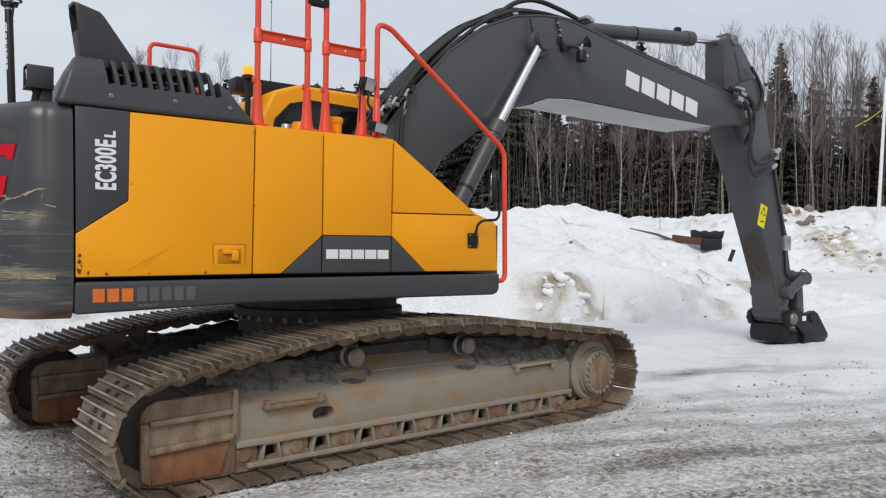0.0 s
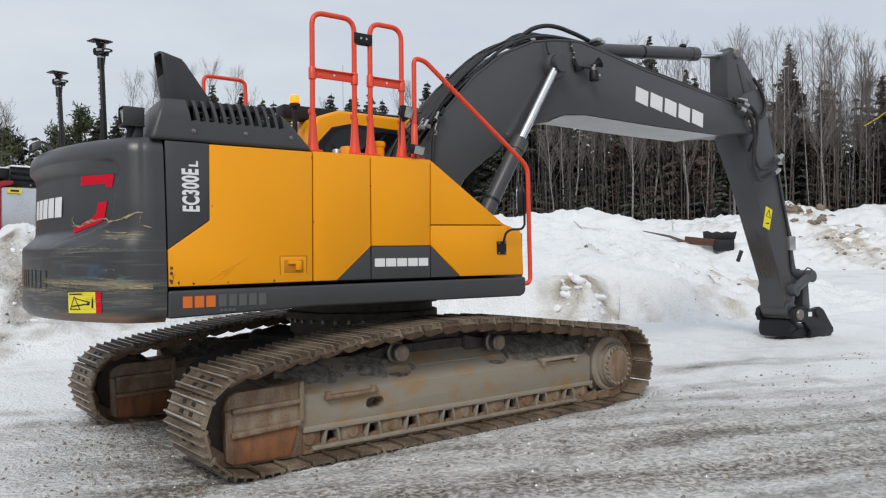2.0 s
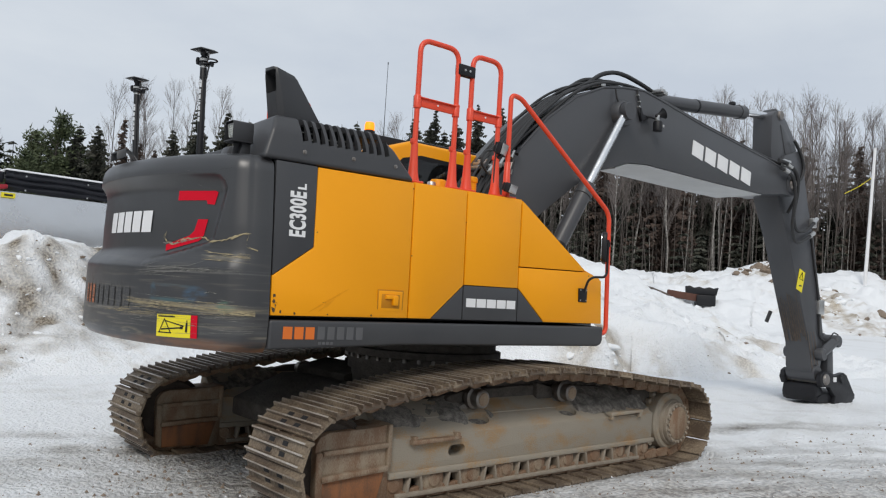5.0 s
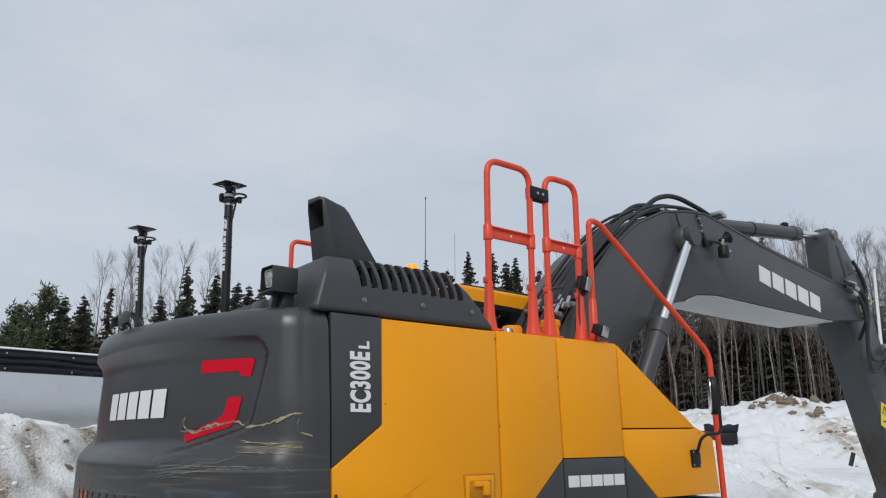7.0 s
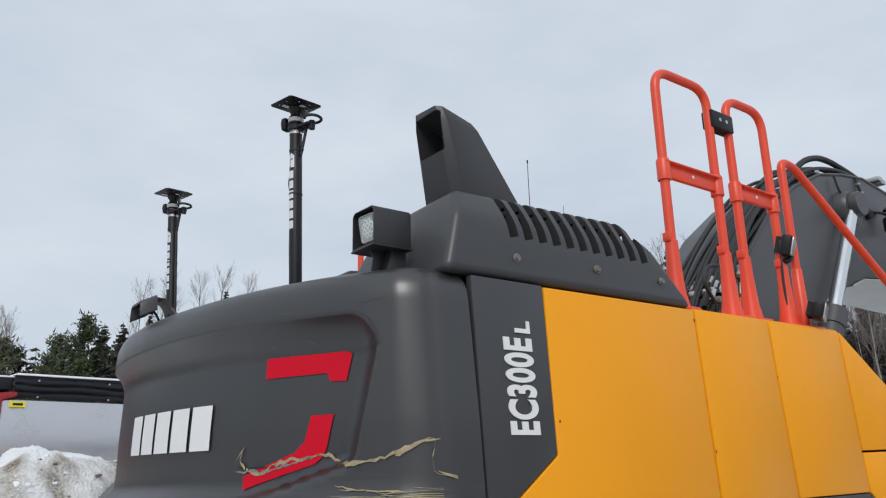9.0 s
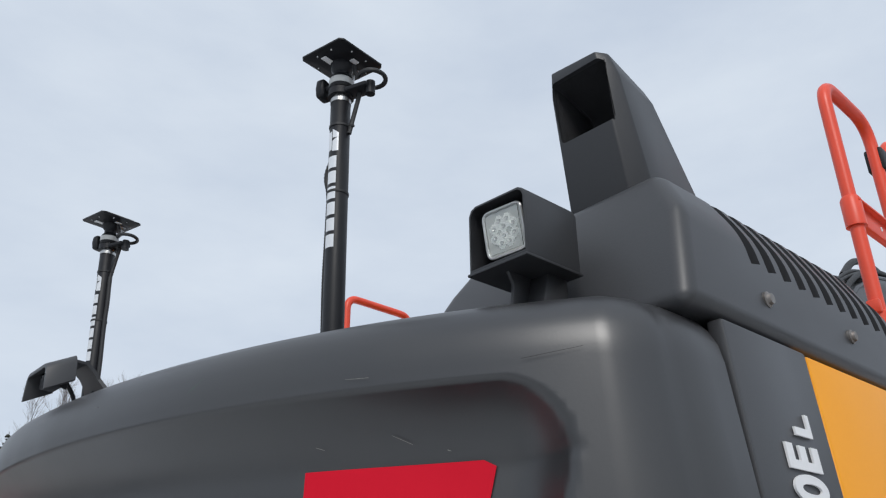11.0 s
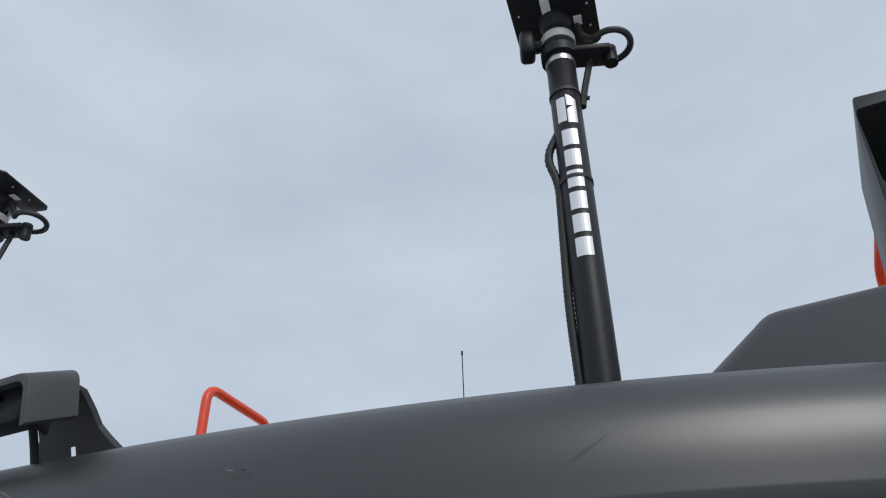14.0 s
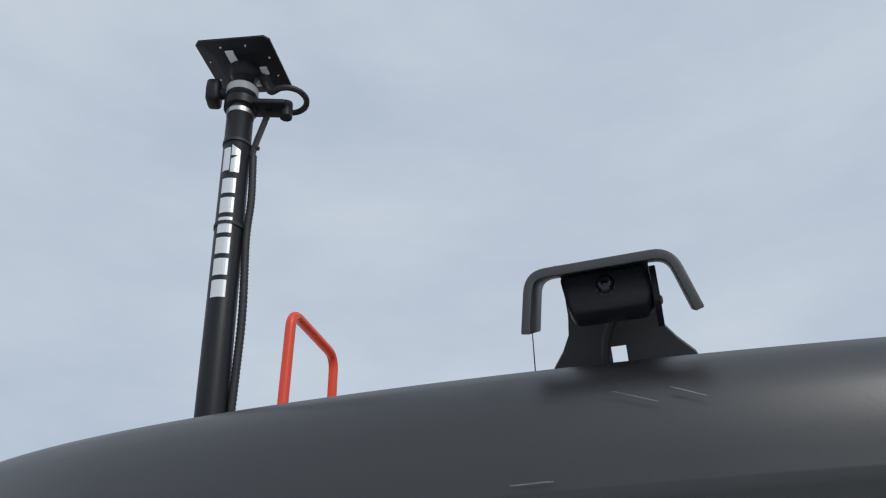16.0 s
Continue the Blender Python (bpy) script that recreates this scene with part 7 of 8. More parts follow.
STONE = material("frozen_earth", (0.20, 0.15, 0.11), (0.36, 0.31, 0.25), 0.9, 0, 6, 40, 0.7)
LUMPS = [lump_mesh(k) for k in range(5)]
STONES = [lump_mesh(k + 9) for k in range(3)]
for me in STONES:
    me.materials.clear()
    me.materials.append(STONE)


def scatter(bank, spots):
    """Lumps half sunk in a bank: (x, y, reach, count, least size, most size, share of earth)."""
    bpy.context.view_layer.update()
    me = bank.data
    co = np.array([v.co for v in me.vertices])
    rng = random.Random(len(co))
    for x0, y0, reach, count, lo, hi, earth in spots:
        for k in range(count):
            x, y = x0 + rng.gauss(0, reach), y0 + rng.gauss(0, reach)
            i = int(np.argmin((co[:, 0] - x) ** 2 + (co[:, 1] - y) ** 2))
            s_ = lo * (hi / lo) ** (rng.random() ** 2.2)
            stone = rng.random() < earth
            ob = new("earth_lump" if stone else "snow_lump", rng.choice(STONES if stone else LUMPS))
            ob.parent = bank
            ob.matrix_basis = pose(*co[i], rng.uniform(-40, 40), rng.uniform(-40, 40), rng.uniform(0, 360)) @ Matrix.Diagonal((s_, s_ * rng.uniform(0.6, 1.1), s_ * rng.uniform(0.6, 1), 1))


BANKS = [o for o in scene.objects if o.name.startswith("snow_bank")]
scatter(BANKS[0], [(7.25, 4.2, 0.25, 26, 0.05, 0.20, 0.0), (7.5, 3.5, 0.30, 34, 0.05, 0.20, 0.0), (7.95, 3.1, 0.30, 30, 0.04, 0.15, 0.03), (8.4, 2.4, 0.4, 26, 0.03, 0.12, 0.05), (8.5, 1.6, 0.10, 3, 0.06, 0.14, 0.4), (9.2, 2.2, 0.8, 24, 0.02, 0.08, 0.05), (11.2, 3.65, 0.12, 4, 0.06, 0.16, 0.6), (9.8, 6.1, 0.12, 4, 0.06, 0.16, 0.5), (11.8, 3.2, 0.9, 30, 0.03, 0.12, 0.1), (9.6, 4.6, 0.9, 16, 0.03, 0.10, 0.1)])
scatter(BANKS[1], [(38.0, 16.9, 0.55, 60, 0.10, 0.42, 0.75), (37.0, 17.9, 0.35, 26, 0.1, 0.40, 0.75), (36.3, 15.3, 0.25, 4, 0.2, 0.40, 0.8), (34.9, 12.7, 0.8, 26, 0.08, 0.45, 0.35), (36.3, 13.4, 0.8, 16, 0.08, 0.35, 0.5), (33.8, 12.2, 1.3, 40, 0.06, 0.25, 0.4), (34.0, 10.2, 1.6, 30, 0.06, 0.4, 0.4), (26.0, 21.0, 0.20, 4, 0.2, 0.45, 0.6), (24.4, 21.2, 0.25, 4, 0.2, 0.4, 0.6), (33.6, 19.5, 1.0, 12, 0.1, 0.3, 0.2)])
scatter(BANKS[2], [(58, 16.5, 4.0, 30, 0.1, 0.5, 0.5)])
scatter(BANKS[3], [(-2.5, 7.9, 0.5, 50, 0.02, 0.10, 0.35), (-1.5, 8.1, 0.5, 40, 0.02, 0.10, 0.35), (-3.6, 8.0, 0.6, 40, 0.02, 0.12, 0.35), (-2.4, 6.6, 0.7, 16, 0.02, 0.06, 0.1)])


def ground_grit():
    """Crumbs of ice and gravel lying on the trodden yard, past counting."""
    rng = random.Random(31)
    ice, iface, grit, gface = [], [], [], []
    for k in range(9000):
        x, y = rng.uniform(-6.5, 7.0), -1.62 - 4.0 * rng.random() ** 1.6
        if rng.random() < 0.35:
            x, y = rng.gauss(-2.9, 0.8), rng.gauss(-0.6, 1.2)
        w = worn_at(x, y)
        if rng.random() > 0.15 + 0.8 * w:
            continue
        pale = rng.random() < 0.15
        r = 0.005 + (0.010 if pale else 0.016) * rng.random() ** 4
        z = surf_z(x, y, w) + 0.2 * r
        vs, fs = (ice, iface) if pale else (grit, gface)
        n = len(vs)
        t = rng.uniform(0, 6.28)
        for a in range(4):
            q = r * rng.uniform(0.7, 1.3)
            vs.append((x + q * math.cos(t + a * 1.57), y + q * math.sin(t + a * 1.57), z - 0.3 * r))
        vs.append((x + rng.uniform(-0.4, 0.4) * r, y + rng.uniform(-0.4, 0.4) * r, z + r * rng.uniform(0.5, 1.0)))
        fs += [(n + a, n + (a + 1) % 4, n + 4) for a in range(4)]
    g = thing("loose_grit", "crumbs of ice and gravel on the trodden yard", "grit", kind="stuff")
    for name, vs, fs, mat in (("ice_crumbs", ice, iface, LUMP), ("gravel", grit, gface, STONE)):
        me = bpy.data.meshes.new(name)
        me.from_pydata(vs, [], fs)
        me.materials.append(mat)
        ob = new(name, me)
        ob.parent = g


ground_grit()


# ---- woods ----
GREYBARK = material("grey_brown_bark", (0.115, 0.096, 0.084), (0.062, 0.053, 0.047), 0.85, 0, 3, 30, 0.4, 0.9, (6, 6, 2))
BARK = material("birch_bark", (0.38, 0.36, 0.33), (0.06, 0.05, 0.045), 0.8, 0, 3, 30, 0.4, 0.9, (6, 6, 2), low=0.42, high=0.62)
TWIG = material("bare_twigs", (0.190, 0.165, 0.155), (0.130, 0.112, 0.105), 0.85, 0, 2, 20, 0.2)
DBARK = material("dark_spruce_bark", (0.115, 0.096, 0.082), (0.078, 0.066, 0.057), 0.9, 0, 5, 40, 0.5)
NEEDLE = material("spruce_needles", (0.050, 0.058, 0.044), (0.088, 0.082, 0.062), 0.75, 0, 0.8, 8, 0.3, 0.9)
BROWNTWIG = material("dry_brown_twigs", (0.105, 0.072, 0.056), (0.070, 0.052, 0.044), 0.85, 0, 0.8, 8, 0.3, 0.9)
PINEN = material("pine_needles", (0.045, 0.062, 0.026), (0.075, 0.090, 0.036), 0.75, 0, 0.8, 8, 0.3, 0.9)


def raw(name, verts, faces, mat, parent=None, smooth_=False):
    me = bpy.data.meshes.new(name)
    me.from_pydata(verts, [], faces)
    me.materials.append(mat)
    if smooth_:
        me.shade_smooth()
    ob = new(name, me)
    ob.parent = parent
    return ob


def limb(verts, faces, a, b, ra, rb, sides=4):
    """Appends a tapered stick to the lists."""
    a, b = Vector(a), Vector(b)
    d = (b - a).normalized()
    u = d.orthogonal().normalized()
    w = d.cross(u)
    k0 = len(verts)
    for p, r in ((a, ra), (b, rb)):
        for k in range(sides):
            t = 2 * math.pi * k / sides
            verts.append(tuple(p + r * (math.cos(t) * u + math.sin(t) * w)))
    for k in range(sides):
        faces.append((k0 + k, k0 + (k + 1) % sides, k0 + sides + (k + 1) % sides, k0 + sides + k))


def spray(verts, faces, rng, at, out, length, width, droop):
    """A drooping bough as ragged blades."""
    o = Vector(out).normalized()
    s = Vector((-o.y, o.x, 0))
    n = max(int(length / 0.28), 3)
    g = min(1.0, 0.25 + 0.6 * length)
    for i in range(n):
        t = (i + 0.4) / n
        c = Vector(at) + o * length * t + Vector((0, 0, -droop * length * t * t))
        w = width * (1.05 - 0.75 * t) * rng.uniform(0.6, 1.2)
        for sgn in (-1, 1):
            tip = c + s * sgn * w + o * w * 0.7 + Vector((0, 0, -0.35 * w - rng.uniform(0, 0.2) * g))
            b = c - o * 0.16 * g
            k = len(verts)
            verts.extend([tuple(b), tuple(c + o * 0.22 * g + Vector((0, 0, rng.uniform(-0.05, 0.08) * g))), tuple(tip), tuple(c + s * sgn * w * 0.4 + Vector((0, 0, -0.25 * g - 0.2 * w)))])
            faces.append((k, k + 1, k + 2))
            faces.append((k, k + 2, k + 3))


def spruce(seed, h, spread, name="spruce_tree", label="dark green spruce with drooping boughs", leaf=NEEDLE):
    rng = random.Random(seed)
    root = thing(name, label, "tree", "trees of the wood edge")
    v, f = [], []
    limb(v, f, (0, 0, -0.3), (0, 0, h), 0.13 + h * 0.006, 0.015, 6)
    raw("trunk", v, f, DBARK, root)
    v, f = [], []
    z = h * 0.12
    while z < h - 0.15:
        t = z / h
        reach = 1.12 * spread * (1 - t) ** 0.95 * rng.uniform(0.75, 1.1) + 0.12
        for k in range(rng.randint(6, 9)):
            a = rng.uniform(0, 2 * math.pi)
            L = reach * rng.uniform(0.5, 1.3)
            if rng.random() < 0.08:
                continue
            spray(v, f, rng, (0, 0, z + rng.uniform(-0.1, 0.1)), (math.cos(a), math.sin(a), 0), L, 0.08 + 0.30 * L, rng.uniform(0.10, 0.45))
        z += (0.22 + 0.012 * h * (1 - t)) * rng.uniform(0.8, 1.2)
    raw("crown", v, f, leaf, root)
    return root


def pine(seed, h):
    rng = random.Random(seed)
    root = thing("pine_tree", "bushy green pine with an uneven rounded crown", "tree", "trees of the wood edge")
    v, f, cv, cf = [], [], [], []
    limb(v, f, (0, 0, -0.3), (0.2, 0, h * 0.95), 0.2, 0.04, 6)
    for k in range(64):
        z = h * rng.uniform(0.16, 0.97)
        a, L = rng.uniform(0, 6.28), (1.2 + h * 0.13) * (1.05 - z / h) ** 0.6 * rng.uniform(0.6, 1.1)
        b = Vector((math.cos(a) * L, math.sin(a) * L, z + 0.3 * L))
        limb(v, f, (0, 0, z), b, 0.05, 0.015, 3)
        for c in range(60):
            q = Vector((0, 0, z)).lerp(b, rng.uniform(0.35, 1.1)) + Vector([rng.gauss(0, 0.24) for _ in range(3)])
            d = Vector([rng.gauss(0, 1) for _ in range(3)]).normalized()
            e = d.orthogonal() * 0.07
            i = len(cv)
            cv.extend([tuple(q - e), tuple(q + e), tuple(q + d * rng.uniform(0.25, 0.5) + Vector((0, 0, 0.12)))])
            cf.append((i, i + 1, i + 2))
    raw("trunk", v, f, DBARK, root)
    raw("crown", cv, cf, PINEN, root)
    return root


def birch(seed, h, bushy=1.0, bark=BARK):
    rng = random.Random(seed)
    root = thing("birch_tree", "bare leafless birch with a pale slender trunk", "tree", "trees of the wood edge")
    v, f, tv, tf = [], [], [], []
    pts, x, y = [], 0.0, 0.0
    for k in range(9):
        pts.append(Vector((x, y, -0.3 + (h + 0.3) * k / 8)))
        x += rng.gauss(0, 0.10)
        y += rng.gauss(0, 0.10)
    rad = [0.082 * (1 - 0.93 * k / 8) + 0.008 for k in range(9)]
    for k in range(8):
        limb(v, f, pts[k], pts[k + 1], rad[k], rad[k + 1], 5)

    def branch(a, d, L, r, depth):
        b = a + d * L
        limb(tv, tf, a, b, r, r * 0.5, 3)
        if depth == 0:
            return
        for _ in range(5 if depth > 1 else 4):
            t = rng.uniform(0.3, 1.0)
            e = (d + Vector([rng.gauss(0, 0.34) for _ in range(3)]) + Vector((0, 0, 0.38))).normalized()
            branch(a.lerp(b, t), e, L * rng.uniform(0.4, 0.7), r * 0.55, depth - 1)

    for k in range(int(26 * bushy)):
        t = rng.uniform(0.36, 0.99) ** 0.8
        i = min(int(t * 8), 7)
        p = pts[i].lerp(pts[i + 1], t * 8 - i)
        a = rng.uniform(0, 6.28)
        branch(p, Vector((math.cos(a) * 0.48, math.sin(a) * 0.48, 1.0)).normalized(), h * 0.17 * (1.25 - t) * rng.uniform(0.7, 1.2) + 0.3, 0.018 * (1.2 - t) + 0.005, 2)
    raw("trunk", v, f, bark, root)
    raw("crown", tv, tf, TWIG, root)
    return root


def plant(proto, spots):
    """Sets a tree and its copies on the ground; the first spot takes the tree itself."""
    for n, (x, y, turn, size) in enumerate(spots):
        m = pose(x, y, ground_z(x, y) - 0.2, 0, 1.5, turn)
        ob = proto if n == 0 else copy_thing(proto, m)
        if n == 0:
            ob.matrix_basis = m
        ob.scale = (size, size, size)


def polar(az, r):
    return -4.3 + r * math.cos(radians(az)), -6.5 + r * math.sin(radians(az))


def edge_spots(tall, spots):
    """Single trees of the wood edge: bearing, distance and height as it would be sixty metres off."""
    out = []
    for k, (az, r, top) in enumerate(spots):
        x, y = polar(az, r)
        out.append((x, y, (k * 77) % 360, (1.6 + (top - 1.6) * r / 60 - ground_z(x, y) + 0.2) / tall))
    return out


def belt_spots(tall, az0, az1, r0, r1, count, top0, top1, seed, spread=0.09):
    """A belt of trees whose height runs from one bearing's to the other's."""
    rng = random.Random(seed)
    row = []
    for k in range(count):
        t = (k + rng.uniform(0.0, 1.0)) / count
        row.append((az0 + (az1 - az0) * t, rng.uniform(r0, r1), (top0 + (top1 - top0) * t) * rng.uniform(1 - spread, 1.0)))
    return edge_spots(tall, row)


# bare birches: tall over the stick, lower towards the open yard on both sides
plant(birch(1, 16.5, 1.0), belt_spots(16.5, 25.5, 34.5, 52, 60, 17, 16.4, 17.8, 11))
plant(birch(2, 18.0, 1.0, GREYBARK), belt_spots(18.0, 26.5, 42.5, 54, 64, 22, 16.8, 17.8, 12))
plant(birch(3, 14.0, 1.0), belt_spots(14.0, 34, 46, 52, 62, 12, 16.4, 15.2, 13))
plant(birch(21, 12.0, 1.5, GREYBARK), belt_spots(12.0, 13, 26, 52, 62, 18, 14.0, 15.2, 21))
plant(birch(22, 15.0, 1.6, GREYBARK), belt_spots(15.0, 20, 27, 53, 60, 8, 15.2, 16.6, 31))
plant(birch(4, 13.0, 1.5, GREYBARK), edge_spots(13.0, [
    (83.9, 63, 11.2), (83.2, 60, 11.7), (82.6, 66, 10.6), (75.4, 66, 13.9), (74.6, 63, 14.5), (74.0, 68, 13.6), (73.4, 64, 14.2),
    (71.4, 66, 14.6), (70.6, 64, 15.0), (69.2, 67, 14.8), (67.8, 66, 13.5), (55.5, 63, 14.1), (56.6, 66, 13.4), (62.9, 66, 12.7)]))
plant(birch(24, 9.0, 2.2, GREYBARK), belt_spots(9.0, 52, 100, 58, 68, 46, 11.2, 8.4, 14, 0.22))
# spruces, each where it breaks the skyline
plant(spruce(7, 17, 3.7), edge_spots(17, [(29.6, 57, 16.3), (38.4, 66, 17.9), (69.9, 60, 14.4), (50.1, 63, 16.2), (48.7, 60, 16.1), (53.4, 62, 15.7), (46.3, 64, 15.8)]))
plant(spruce(8, 13, 3.9), edge_spots(13, [
    (78.2, 60, 11.0), (77.7, 63, 11.8), (76.3, 60, 11.9), (71.7, 60, 12.2), (68.5, 62, 14.0), (67.0, 60, 13.6), (65.8, 61, 13.4), (64.9, 63, 13.1),
    (61.9, 60, 14.0), (60.8, 62, 13.8), (60.2, 60, 14.0), (58.7, 61, 14.3), (57.9, 64, 13.6), (55.0, 60, 15.0), (53.9, 62, 14.6), (52.4, 64, 14.2),
    (51.3, 60, 14.9), (47.3, 62, 15.4), (45.2, 64, 14.8), (85.6, 61, 10.2), (88.0, 64, 10.6), (91.5, 62, 10.0), (95.0, 66, 11.0), (98.0, 62, 10.4)]))
plant(spruce(5, 15, 2.6), belt_spots(15, 26, 46, 60, 68, 15, 13.4, 13.6, 15, 0.2))
plant(spruce(6, 12, 2.2), belt_spots(12, 15, 46, 55, 64, 22, 10.4, 11.8, 16, 0.3))
# thin brown larches among them
plant(spruce(19, 13, 1.9, "larch_tree", "thin larch with dry reddish-brown twigs", BROWNTWIG), edge_spots(13, [
    (36.3, 55, 15.3), (35.3, 57, 14.6), (37.2, 58, 14.8), (31.4, 58, 14.0), (75.2, 61, 12.5), (74.1, 60, 11.0), (72.8, 61, 10.6), (27.4, 56, 13.2), (24.2, 57, 13.4), (22.0, 56, 12.8), (40.5, 60, 14.6)]))
plant(pine(9, 13), edge_spots(13, [(79.4, 60, 12.3), (80.5, 62, 11.0), (78.6, 63, 10.6), (82.1, 64, 9.9), (77.0, 63, 9.8), (84.6, 62, 9.8), (83.3, 60, 10.6), (85.2, 63, 9.6), (92.5, 66, 11.0), (81.2, 58, 9.4)]))


def far_woods():
    """The dense dark wood behind the edge: trunks and ragged boughs, past counting, plus an unseen rear ring."""
    rng = random.Random(77)
    v, f, tv, tf, bv, bf, dv, df = [], [], [], [], [], [], [], []
    for k in range(980):
        a = radians(rng.uniform(8, 104))
        left = math.degrees(a) > 50
        r = rng.uniform(60, 78) if not left else rng.uniform(62, 80)
        x, y = -4.3 + r * math.cos(a), -6.5 + r * math.sin(a)
        h = rng.uniform(8, 13) if not left else rng.uniform(7.5, 10.5)
        z0 = ground_z(x, y)
        limb(tv, tf, (x, y, z0 - 0.3), (x, y, z0 + h), 0.13, 0.02, 4)
        z, sp = z0 + 0.4, rng.uniform(1.5, 2.3)
        while z < z0 + h:
            t = (z - z0) / h
            for q in range(4):
                b = rng.uniform(0, 6.28)
                spray(v, f, rng, (x, y, z), (math.cos(b), math.sin(b), 0), (sp * (1 - t) ** 0.8 + 0.15) * rng.uniform(0.7, 1.1), 0.42, 0.3)
            z += 0.62
    # unseen woods round the other side, added to darken reflections and bounced light
    for k in range(420):
        a = radians(rng.uniform(104, 368))
        r = rng.uniform(58, 72)
        x, y = -4.3 + r * math.cos(a), -6.5 + r * math.sin(a)
        h = rng.uniform(10, 15)
        z0 = ground_z(x, y)
        limb(tv, tf, (x, y, z0 - 0.3), (x, y, z0 + h), 0.13, 0.02, 4)
        z, sp = z0 + 0.4, rng.uniform(1.9, 2.7)
        while z < z0 + h:
            t = (z - z0) / h
            for q in range(4):
                b = rng.uniform(0, 6.28)
                spray(v, f, rng, (x, y, z), (math.cos(b), math.sin(b), 0), (sp * (1 - t) ** 0.8 + 0.15) * rng.uniform(0.7, 1.1), 0.6, 0.3)
            z += 0.85
    for k in range(260):
        a = radians(rng.uniform(8, 60))
        r = rng.uniform(52, 60)
        x, y = -4.3 + r * math.cos(a), -6.5 + r * math.sin(a)
        h, z0 = rng.uniform(2.5, 6.5), ground_z(x, y)
        z, sp = z0 + 0.1, rng.uniform(1.0, 1.8)
        while z < z0 + h:
            t = (z - z0) / h
            for q in range(5):
                b = rng.uniform(0, 6.28)
                spray(v, f, rng, (x, y, z), (math.cos(b), math.sin(b), 0), (sp * (1 - t) ** 0.8 + 0.1) * rng.uniform(0.7, 1.1), 0.32, 0.3)
            z += 0.5
    for k in range(420):
        a = radians(rng.uniform(8, 50))
        r = rng.uniform(50, 60)
        x, y = -4.3 + r * math.cos(a), -6.5 + r * math.sin(a)
        z0, h = ground_z(x, y), rng.uniform(4, 12)
        lean = Vector((rng.gauss(0, 0.35), rng.gauss(0, 0.35), h))
        pale = rng.random() < 0.16
        limb(bv if pale else dv, bf if pale else df, (x, y, z0 - 0.3), Vector((x, y, z0)) + lean, rng.uniform(0.018, 0.050), 0.008, 4)
    w = thing("far_woods", "dense dark spruce wood with thin bare stems; unseen rear darkens reflections", "woods", kind="stuff")
    raw("boughs", v, f, NEEDLE, w)
    raw("trunks", tv, tf, DBARK, w)
    raw("thin_stems", bv, bf, BARK, w)
    raw("dark_stems", dv, df, GREYBARK, w)


far_woods()

# ---- poles at the wood edge ----
pole_x, pole_y = 39.4, 12.7
pz = ground_z(pole_x, pole_y)
flag_pole = thing("flag_pole", "slender white flag pole with a yellow line", "pole")
part("shaft", tube([(pole_x, pole_y, pz - 0.3), (pole_x + 0.18, pole_y - 0.36, pz + 10.0)], [0.11, 0.07], 12), WHITE, flag_pole)
part("cord", tube([(pole_x + 0.2, pole_y - 0.4, pz + 8.5), (pole_x - 0.1, pole_y + 0.3, pz + 7.9), (pole_x - 0.37, pole_y + 0.95, pz + 7.5)], 0.016, 5), SIGN, flag_pole, "yellow cord")
lx, ly = -4.7 + 52 * math.cos(radians(20.6)), -5.7 + 52 * math.sin(radians(20.6))
lz = ground_z(lx, ly)
lamp_post = thing("street_lamp", "grey lamp post at the wood edge", "lamp post")
part("post", tube([(lx, ly, lz - 0.3), (lx + 0.2, ly - 0.3, lz + 7.2)], [0.12, 0.09], 10), GALV, lamp_post)
part("head", box((lx, ly - 0.6, lz + 7.2), (lx + 0.3, ly - 0.1, lz + 7.32), 0.03), GALV, lamp_post)

# ---- red trailer with a silver body ----
REDP = material("red_truck_paint", (0.36, 0.012, 0.025), (0.26, 0.01, 0.02), 0.35, 0, 2, 60, 0.05, 0.5)
ALU = material("polished_aluminium", (0.62, 0.63, 0.64), (0.50, 0.50, 0.51), 0.24, 0.9, 2, 60, 0.1, 0.5)
TARP = material("black_rolled_tarpaulin", (0.012, 0.013, 0.018), (0.020, 0.021, 0.027), 0.6, 0, 5, 40, 0.5, spec=0.3)
trailer = thing("tipper_trailer", "red and silver trailer with a rolled black tarpaulin", "trailer", at=(0.27, 17.47, ground_z(0.3, 17.5) - 0.10))


def tr_part(name, bm, mat, label=""):
    return part(name, moved(bm, pose(0, 0, 0, 0, 0, 8)), mat, trailer, label)


body = tr_part("body", prism([(-1.95, 1.15), (9.0, 1.15), (9.0, 3.44), (-1.95, 3.44)], -1.2, 1.2, 0.06), ALU, "silver ribbed trailer body")


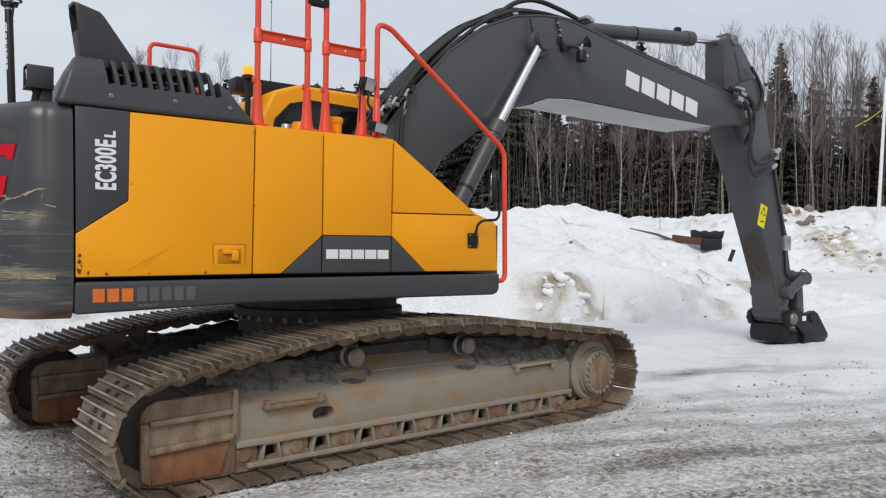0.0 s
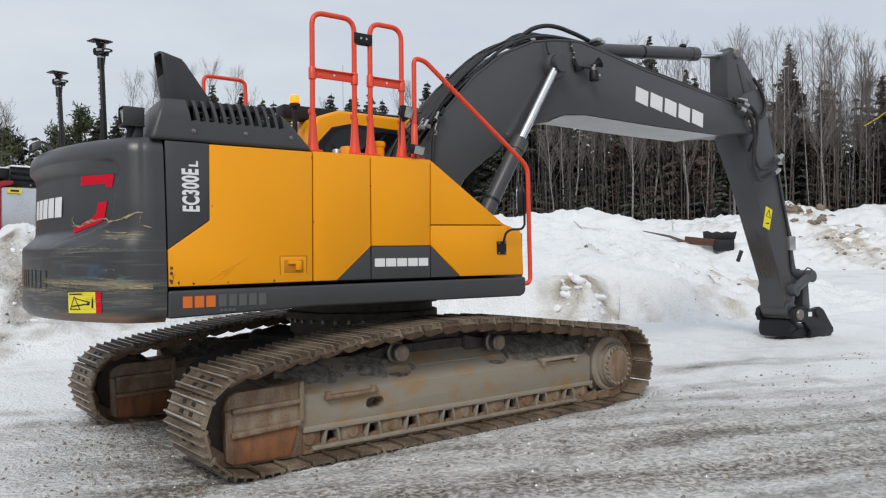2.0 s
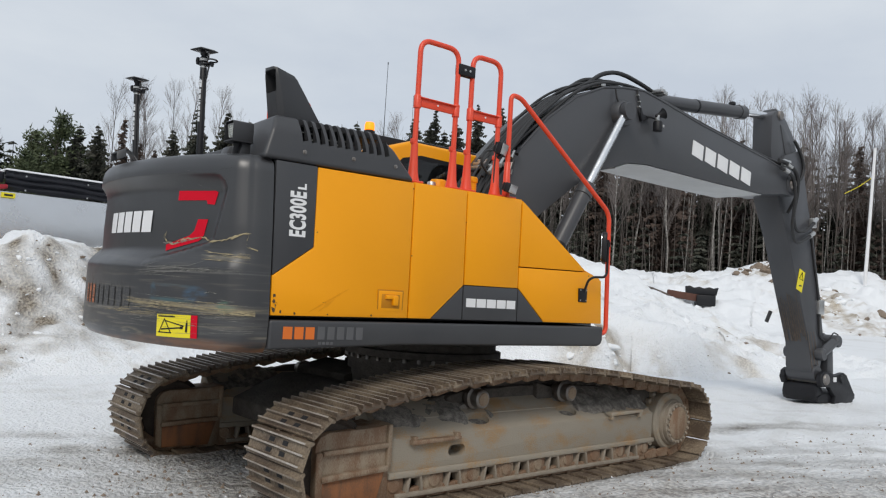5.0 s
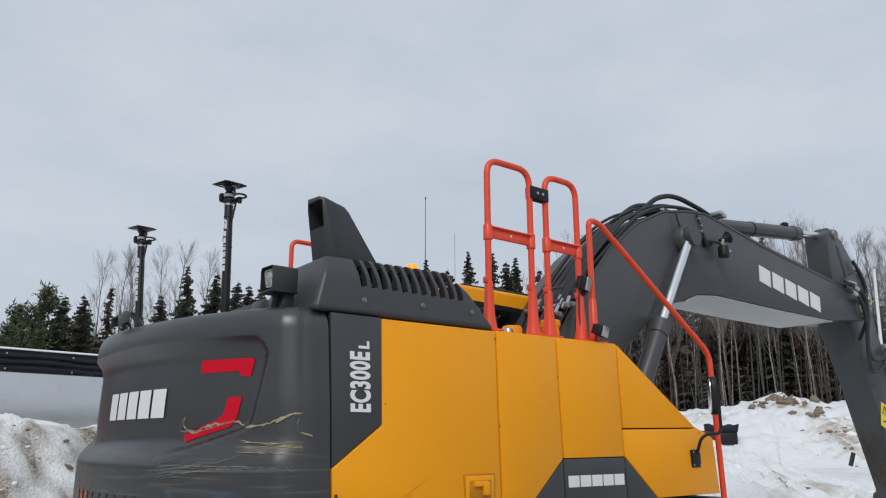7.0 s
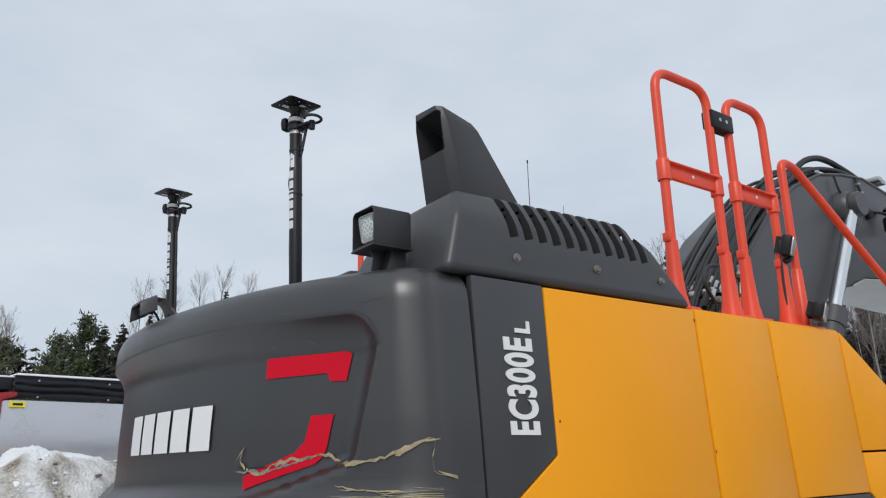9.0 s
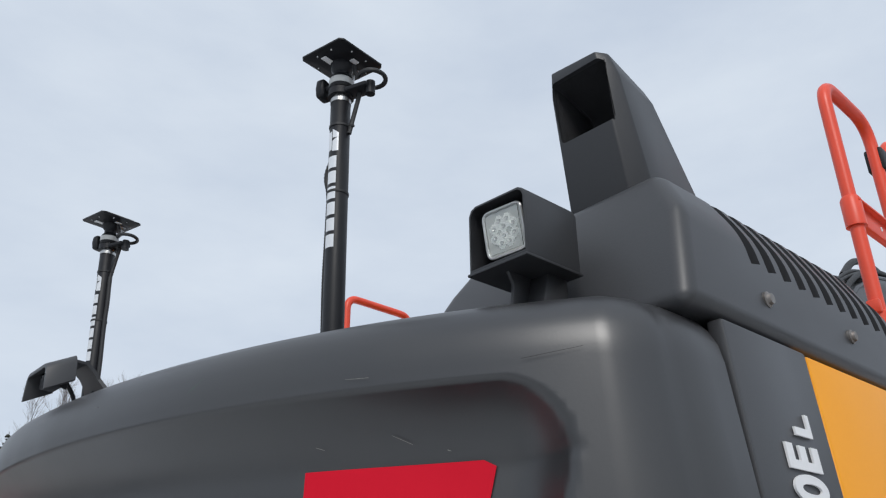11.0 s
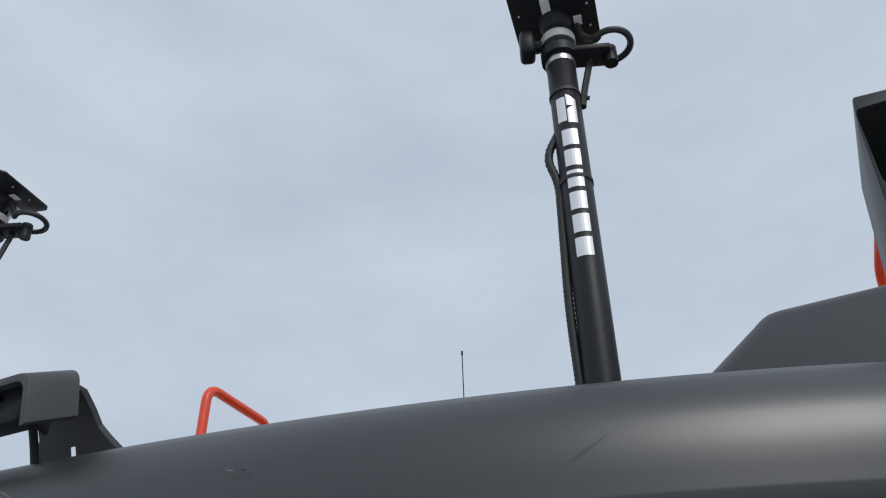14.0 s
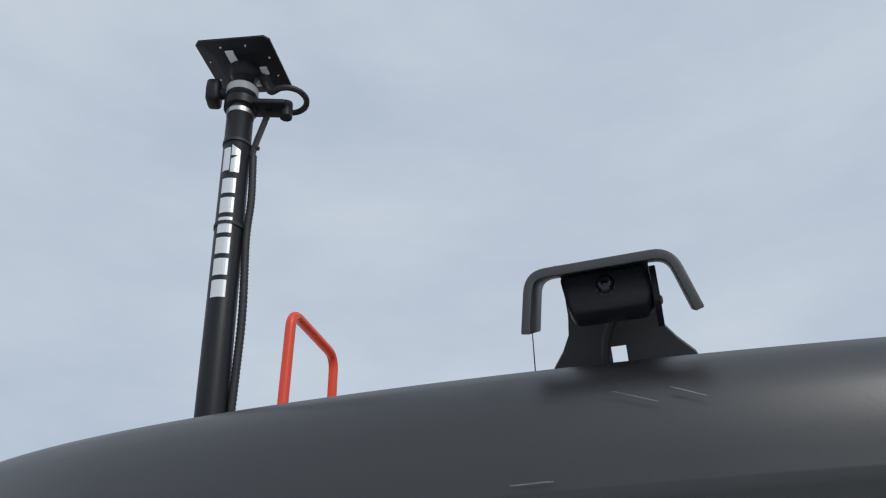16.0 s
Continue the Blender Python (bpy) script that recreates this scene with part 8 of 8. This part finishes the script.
def tarp_roll():
    """A sheet rolled and bunched along the body's top, with sagging folds."""
    bm, n, m_ = bmesh.new(), 150, 26
    rows = []
    for i in range(n + 1):
        x = -1.72 + 10.72 * i / n
        row = []
        for j in range(m_ + 1):
            t = j / m_
            fold = abs(math.sin(math.pi * (3.4 * t + 0.5 * noise.noise(Vector((x * 0.7, 0, 3))))))
            sag = 0.035 * noise.noise(Vector((x * 1.1, t * 3.0, 0)))
            row.append(bm.verts.new((x, -1.14 - 0.085 * fold * math.sin(math.pi * min(t + 0.06, 1)) ** 0.5 - 0.02 * noise.noise(Vector((x * 3, t * 6, 1))), 3.46 + 0.51 * t + sag * (1 - t))))
        rows.append(row)
    for a, b in zip(rows, rows[1:]):
        for j in range(m_):
            bm.faces.new((a[j], b[j], b[j + 1], a[j + 1]))
    top = [[row[-1], bm.verts.new((row[-1].co.x, 1.0, 3.96))] for row in rows]
    for a, b in zip(top, top[1:]):
        bm.faces.new((a[0], b[0], b[1], a[1]))
    return bm


tr_part("tarpaulin", tarp_roll(), TARP, "black tarpaulin bunched in sagging folds")
for x in (-1.25, 0.30, 1.9, 3.5):
    for z in (3.50, 3.86):
        tr_part("eyelet", lathe([(0.004, -0.012), (0.022, -0.010), (0.024, 0.0)], (x, -1.225, z), "y", 12), GALV)
for x in (1.30, 1.45):
    tr_part("strap", box((x, -1.222, 1.20), (x + 0.025, -1.204, 3.46), 0.003), BLACKP)
tr_part("tarpaulin", box((-2.32, -1.1, 3.64), (-1.72, 1.0, 3.92), 0.04), TARP)
tr_part("snow_cap", box((-1.70, -1.2, 3.965), (9, 1.0, 4.01), 0.015), LUMP)
tr_part("snow_cap", box((-2.32, -1.1, 3.915), (-1.72, 1.0, 3.95), 0.012), LUMP)
tr_part("red_frame", prism([(-2.42, 1.0), (-1.95, 1.0), (-1.95, 3.42), (-1.66, 3.50), (-1.66, 3.60), (-2.12, 3.56), (-2.30, 3.48), (-2.42, 3.36)], -1.25, 1.2, 0.03), REDP, "red front frame")
tr_part("side_box", box((-2.72, -1.1, 1.0), (-2.50, 0.9, 3.22), 0.04), REDP, "red side box beside black machinery")
tr_part("fender", prism([(-6.0, 1.0), (-2.78, 1.0), (-2.78, 2.60), (-3.05, 2.78), (-3.5, 2.84), (-6.0, 2.8)], -1.15, 0.9, 0.05), REDP)
tr_part("tank", box((-3.0, -1.0, 3.18), (-2.46, 0.6, 3.56), 0.05), BLACKP)
tr_part("red_post", box((-2.74, -1.22, 2.6), (-2.70, -1.18, 3.72), 0.01), REDP)
tr_part("marker_lamp", box((-2.47, -1.2, 2.88), (-2.42, -1.12, 2.96), 0.01), ORANGE)
tr_part("notice", box((-2.30, -1.257, 2.62), (-2.15, -1.252, 2.80)), GREYU)
tr_part("red_chassis", box((-6.0, -1.2, 0.85), (9, 1.2, 1.15), 0.03), REDP)
tr_part("machinery", box((-5.8, -0.9, 1.15), (-2.45, 0.9, 3.3), 0.1), BLACKP)
tr_part("front_rail", tube([(-3.6, -1.26, 2.15), (-2.2, -1.28, 3.66)], 0.03, 6), GALV)
tr_part("label_plate", box((-1.80, -1.262, 3.27), (-1.48, -1.20, 3.39)), SIGN, "small yellow maker's plate")
tr_part("plate_bar", box((-1.74, -1.267, 3.305), (-1.54, -1.260, 3.355)), BLACKP)
for x in (-4.8, 4.5, 6.0):
    w = tr_part("wheel", lathe([(0.1, -0.15), (0.30, -0.15), (0.48, -0.13), (0.50, 0.13), (0.1, 0.15)], (x, -1.0, 0.5), "y", 24), RUBBER)

# ---- scrap half buried in the bank ----
WOODBROWN = material("rusty_brown_beam", (0.11, 0.045, 0.03), (0.07, 0.035, 0.028), 0.75, 0.2, 4, 40, 0.4)
bpy.context.view_layer.update()
sx, sy = 29.8, 16.4
sz = min(((v.co.x - sx) ** 2 + (v.co.y - sy) ** 2, v.co.z) for v in BANKS[1].data.vertices)[1] + 0.48
scrap = thing("scrap_attachment", "rusty beam with a black tooth bar sticking out of the snow", "scrap", at=(sx, sy, sz))
SCRAP = Matrix.Diagonal((1.40, 1.40, 1.6, 1))
part("beam", moved(box((-1.15, -0.12, -0.12), (0.25, 0.12, 0.10), 0.02), SCRAP @ pose(0, 0, 0, 0, 6, -46)), WOODBROWN, scrap)
part("block", moved(box((-0.15, -0.25, -0.24), (0.50, 0.25, 0.10), 0.02), SCRAP @ pose(0, 0, 0, 0, 0, -46)), BLACKP, scrap)
part("tooth_bar", moved(prism([(-0.5, 0.10), (0.55, 0.10), (0.62, 0.36), (0.45, 0.32), (0.30, 0.36), (0.12, 0.31), (-0.05, 0.36), (-0.22, 0.32), (-0.38, 0.38), (-0.52, 0.36)], -0.1, 0.1, 0.02), SCRAP @ pose(0, 0, 0.0, 0, 0, -46)), BLACKP, scrap)
part("branch", moved(tube([(-0.8, 0.7, 0.0), (-1.25, 1.15, 0.22), (-1.9, 1.8, 0.40)], [0.06, 0.04, 0.015], 6), SCRAP), DBARK, scrap)
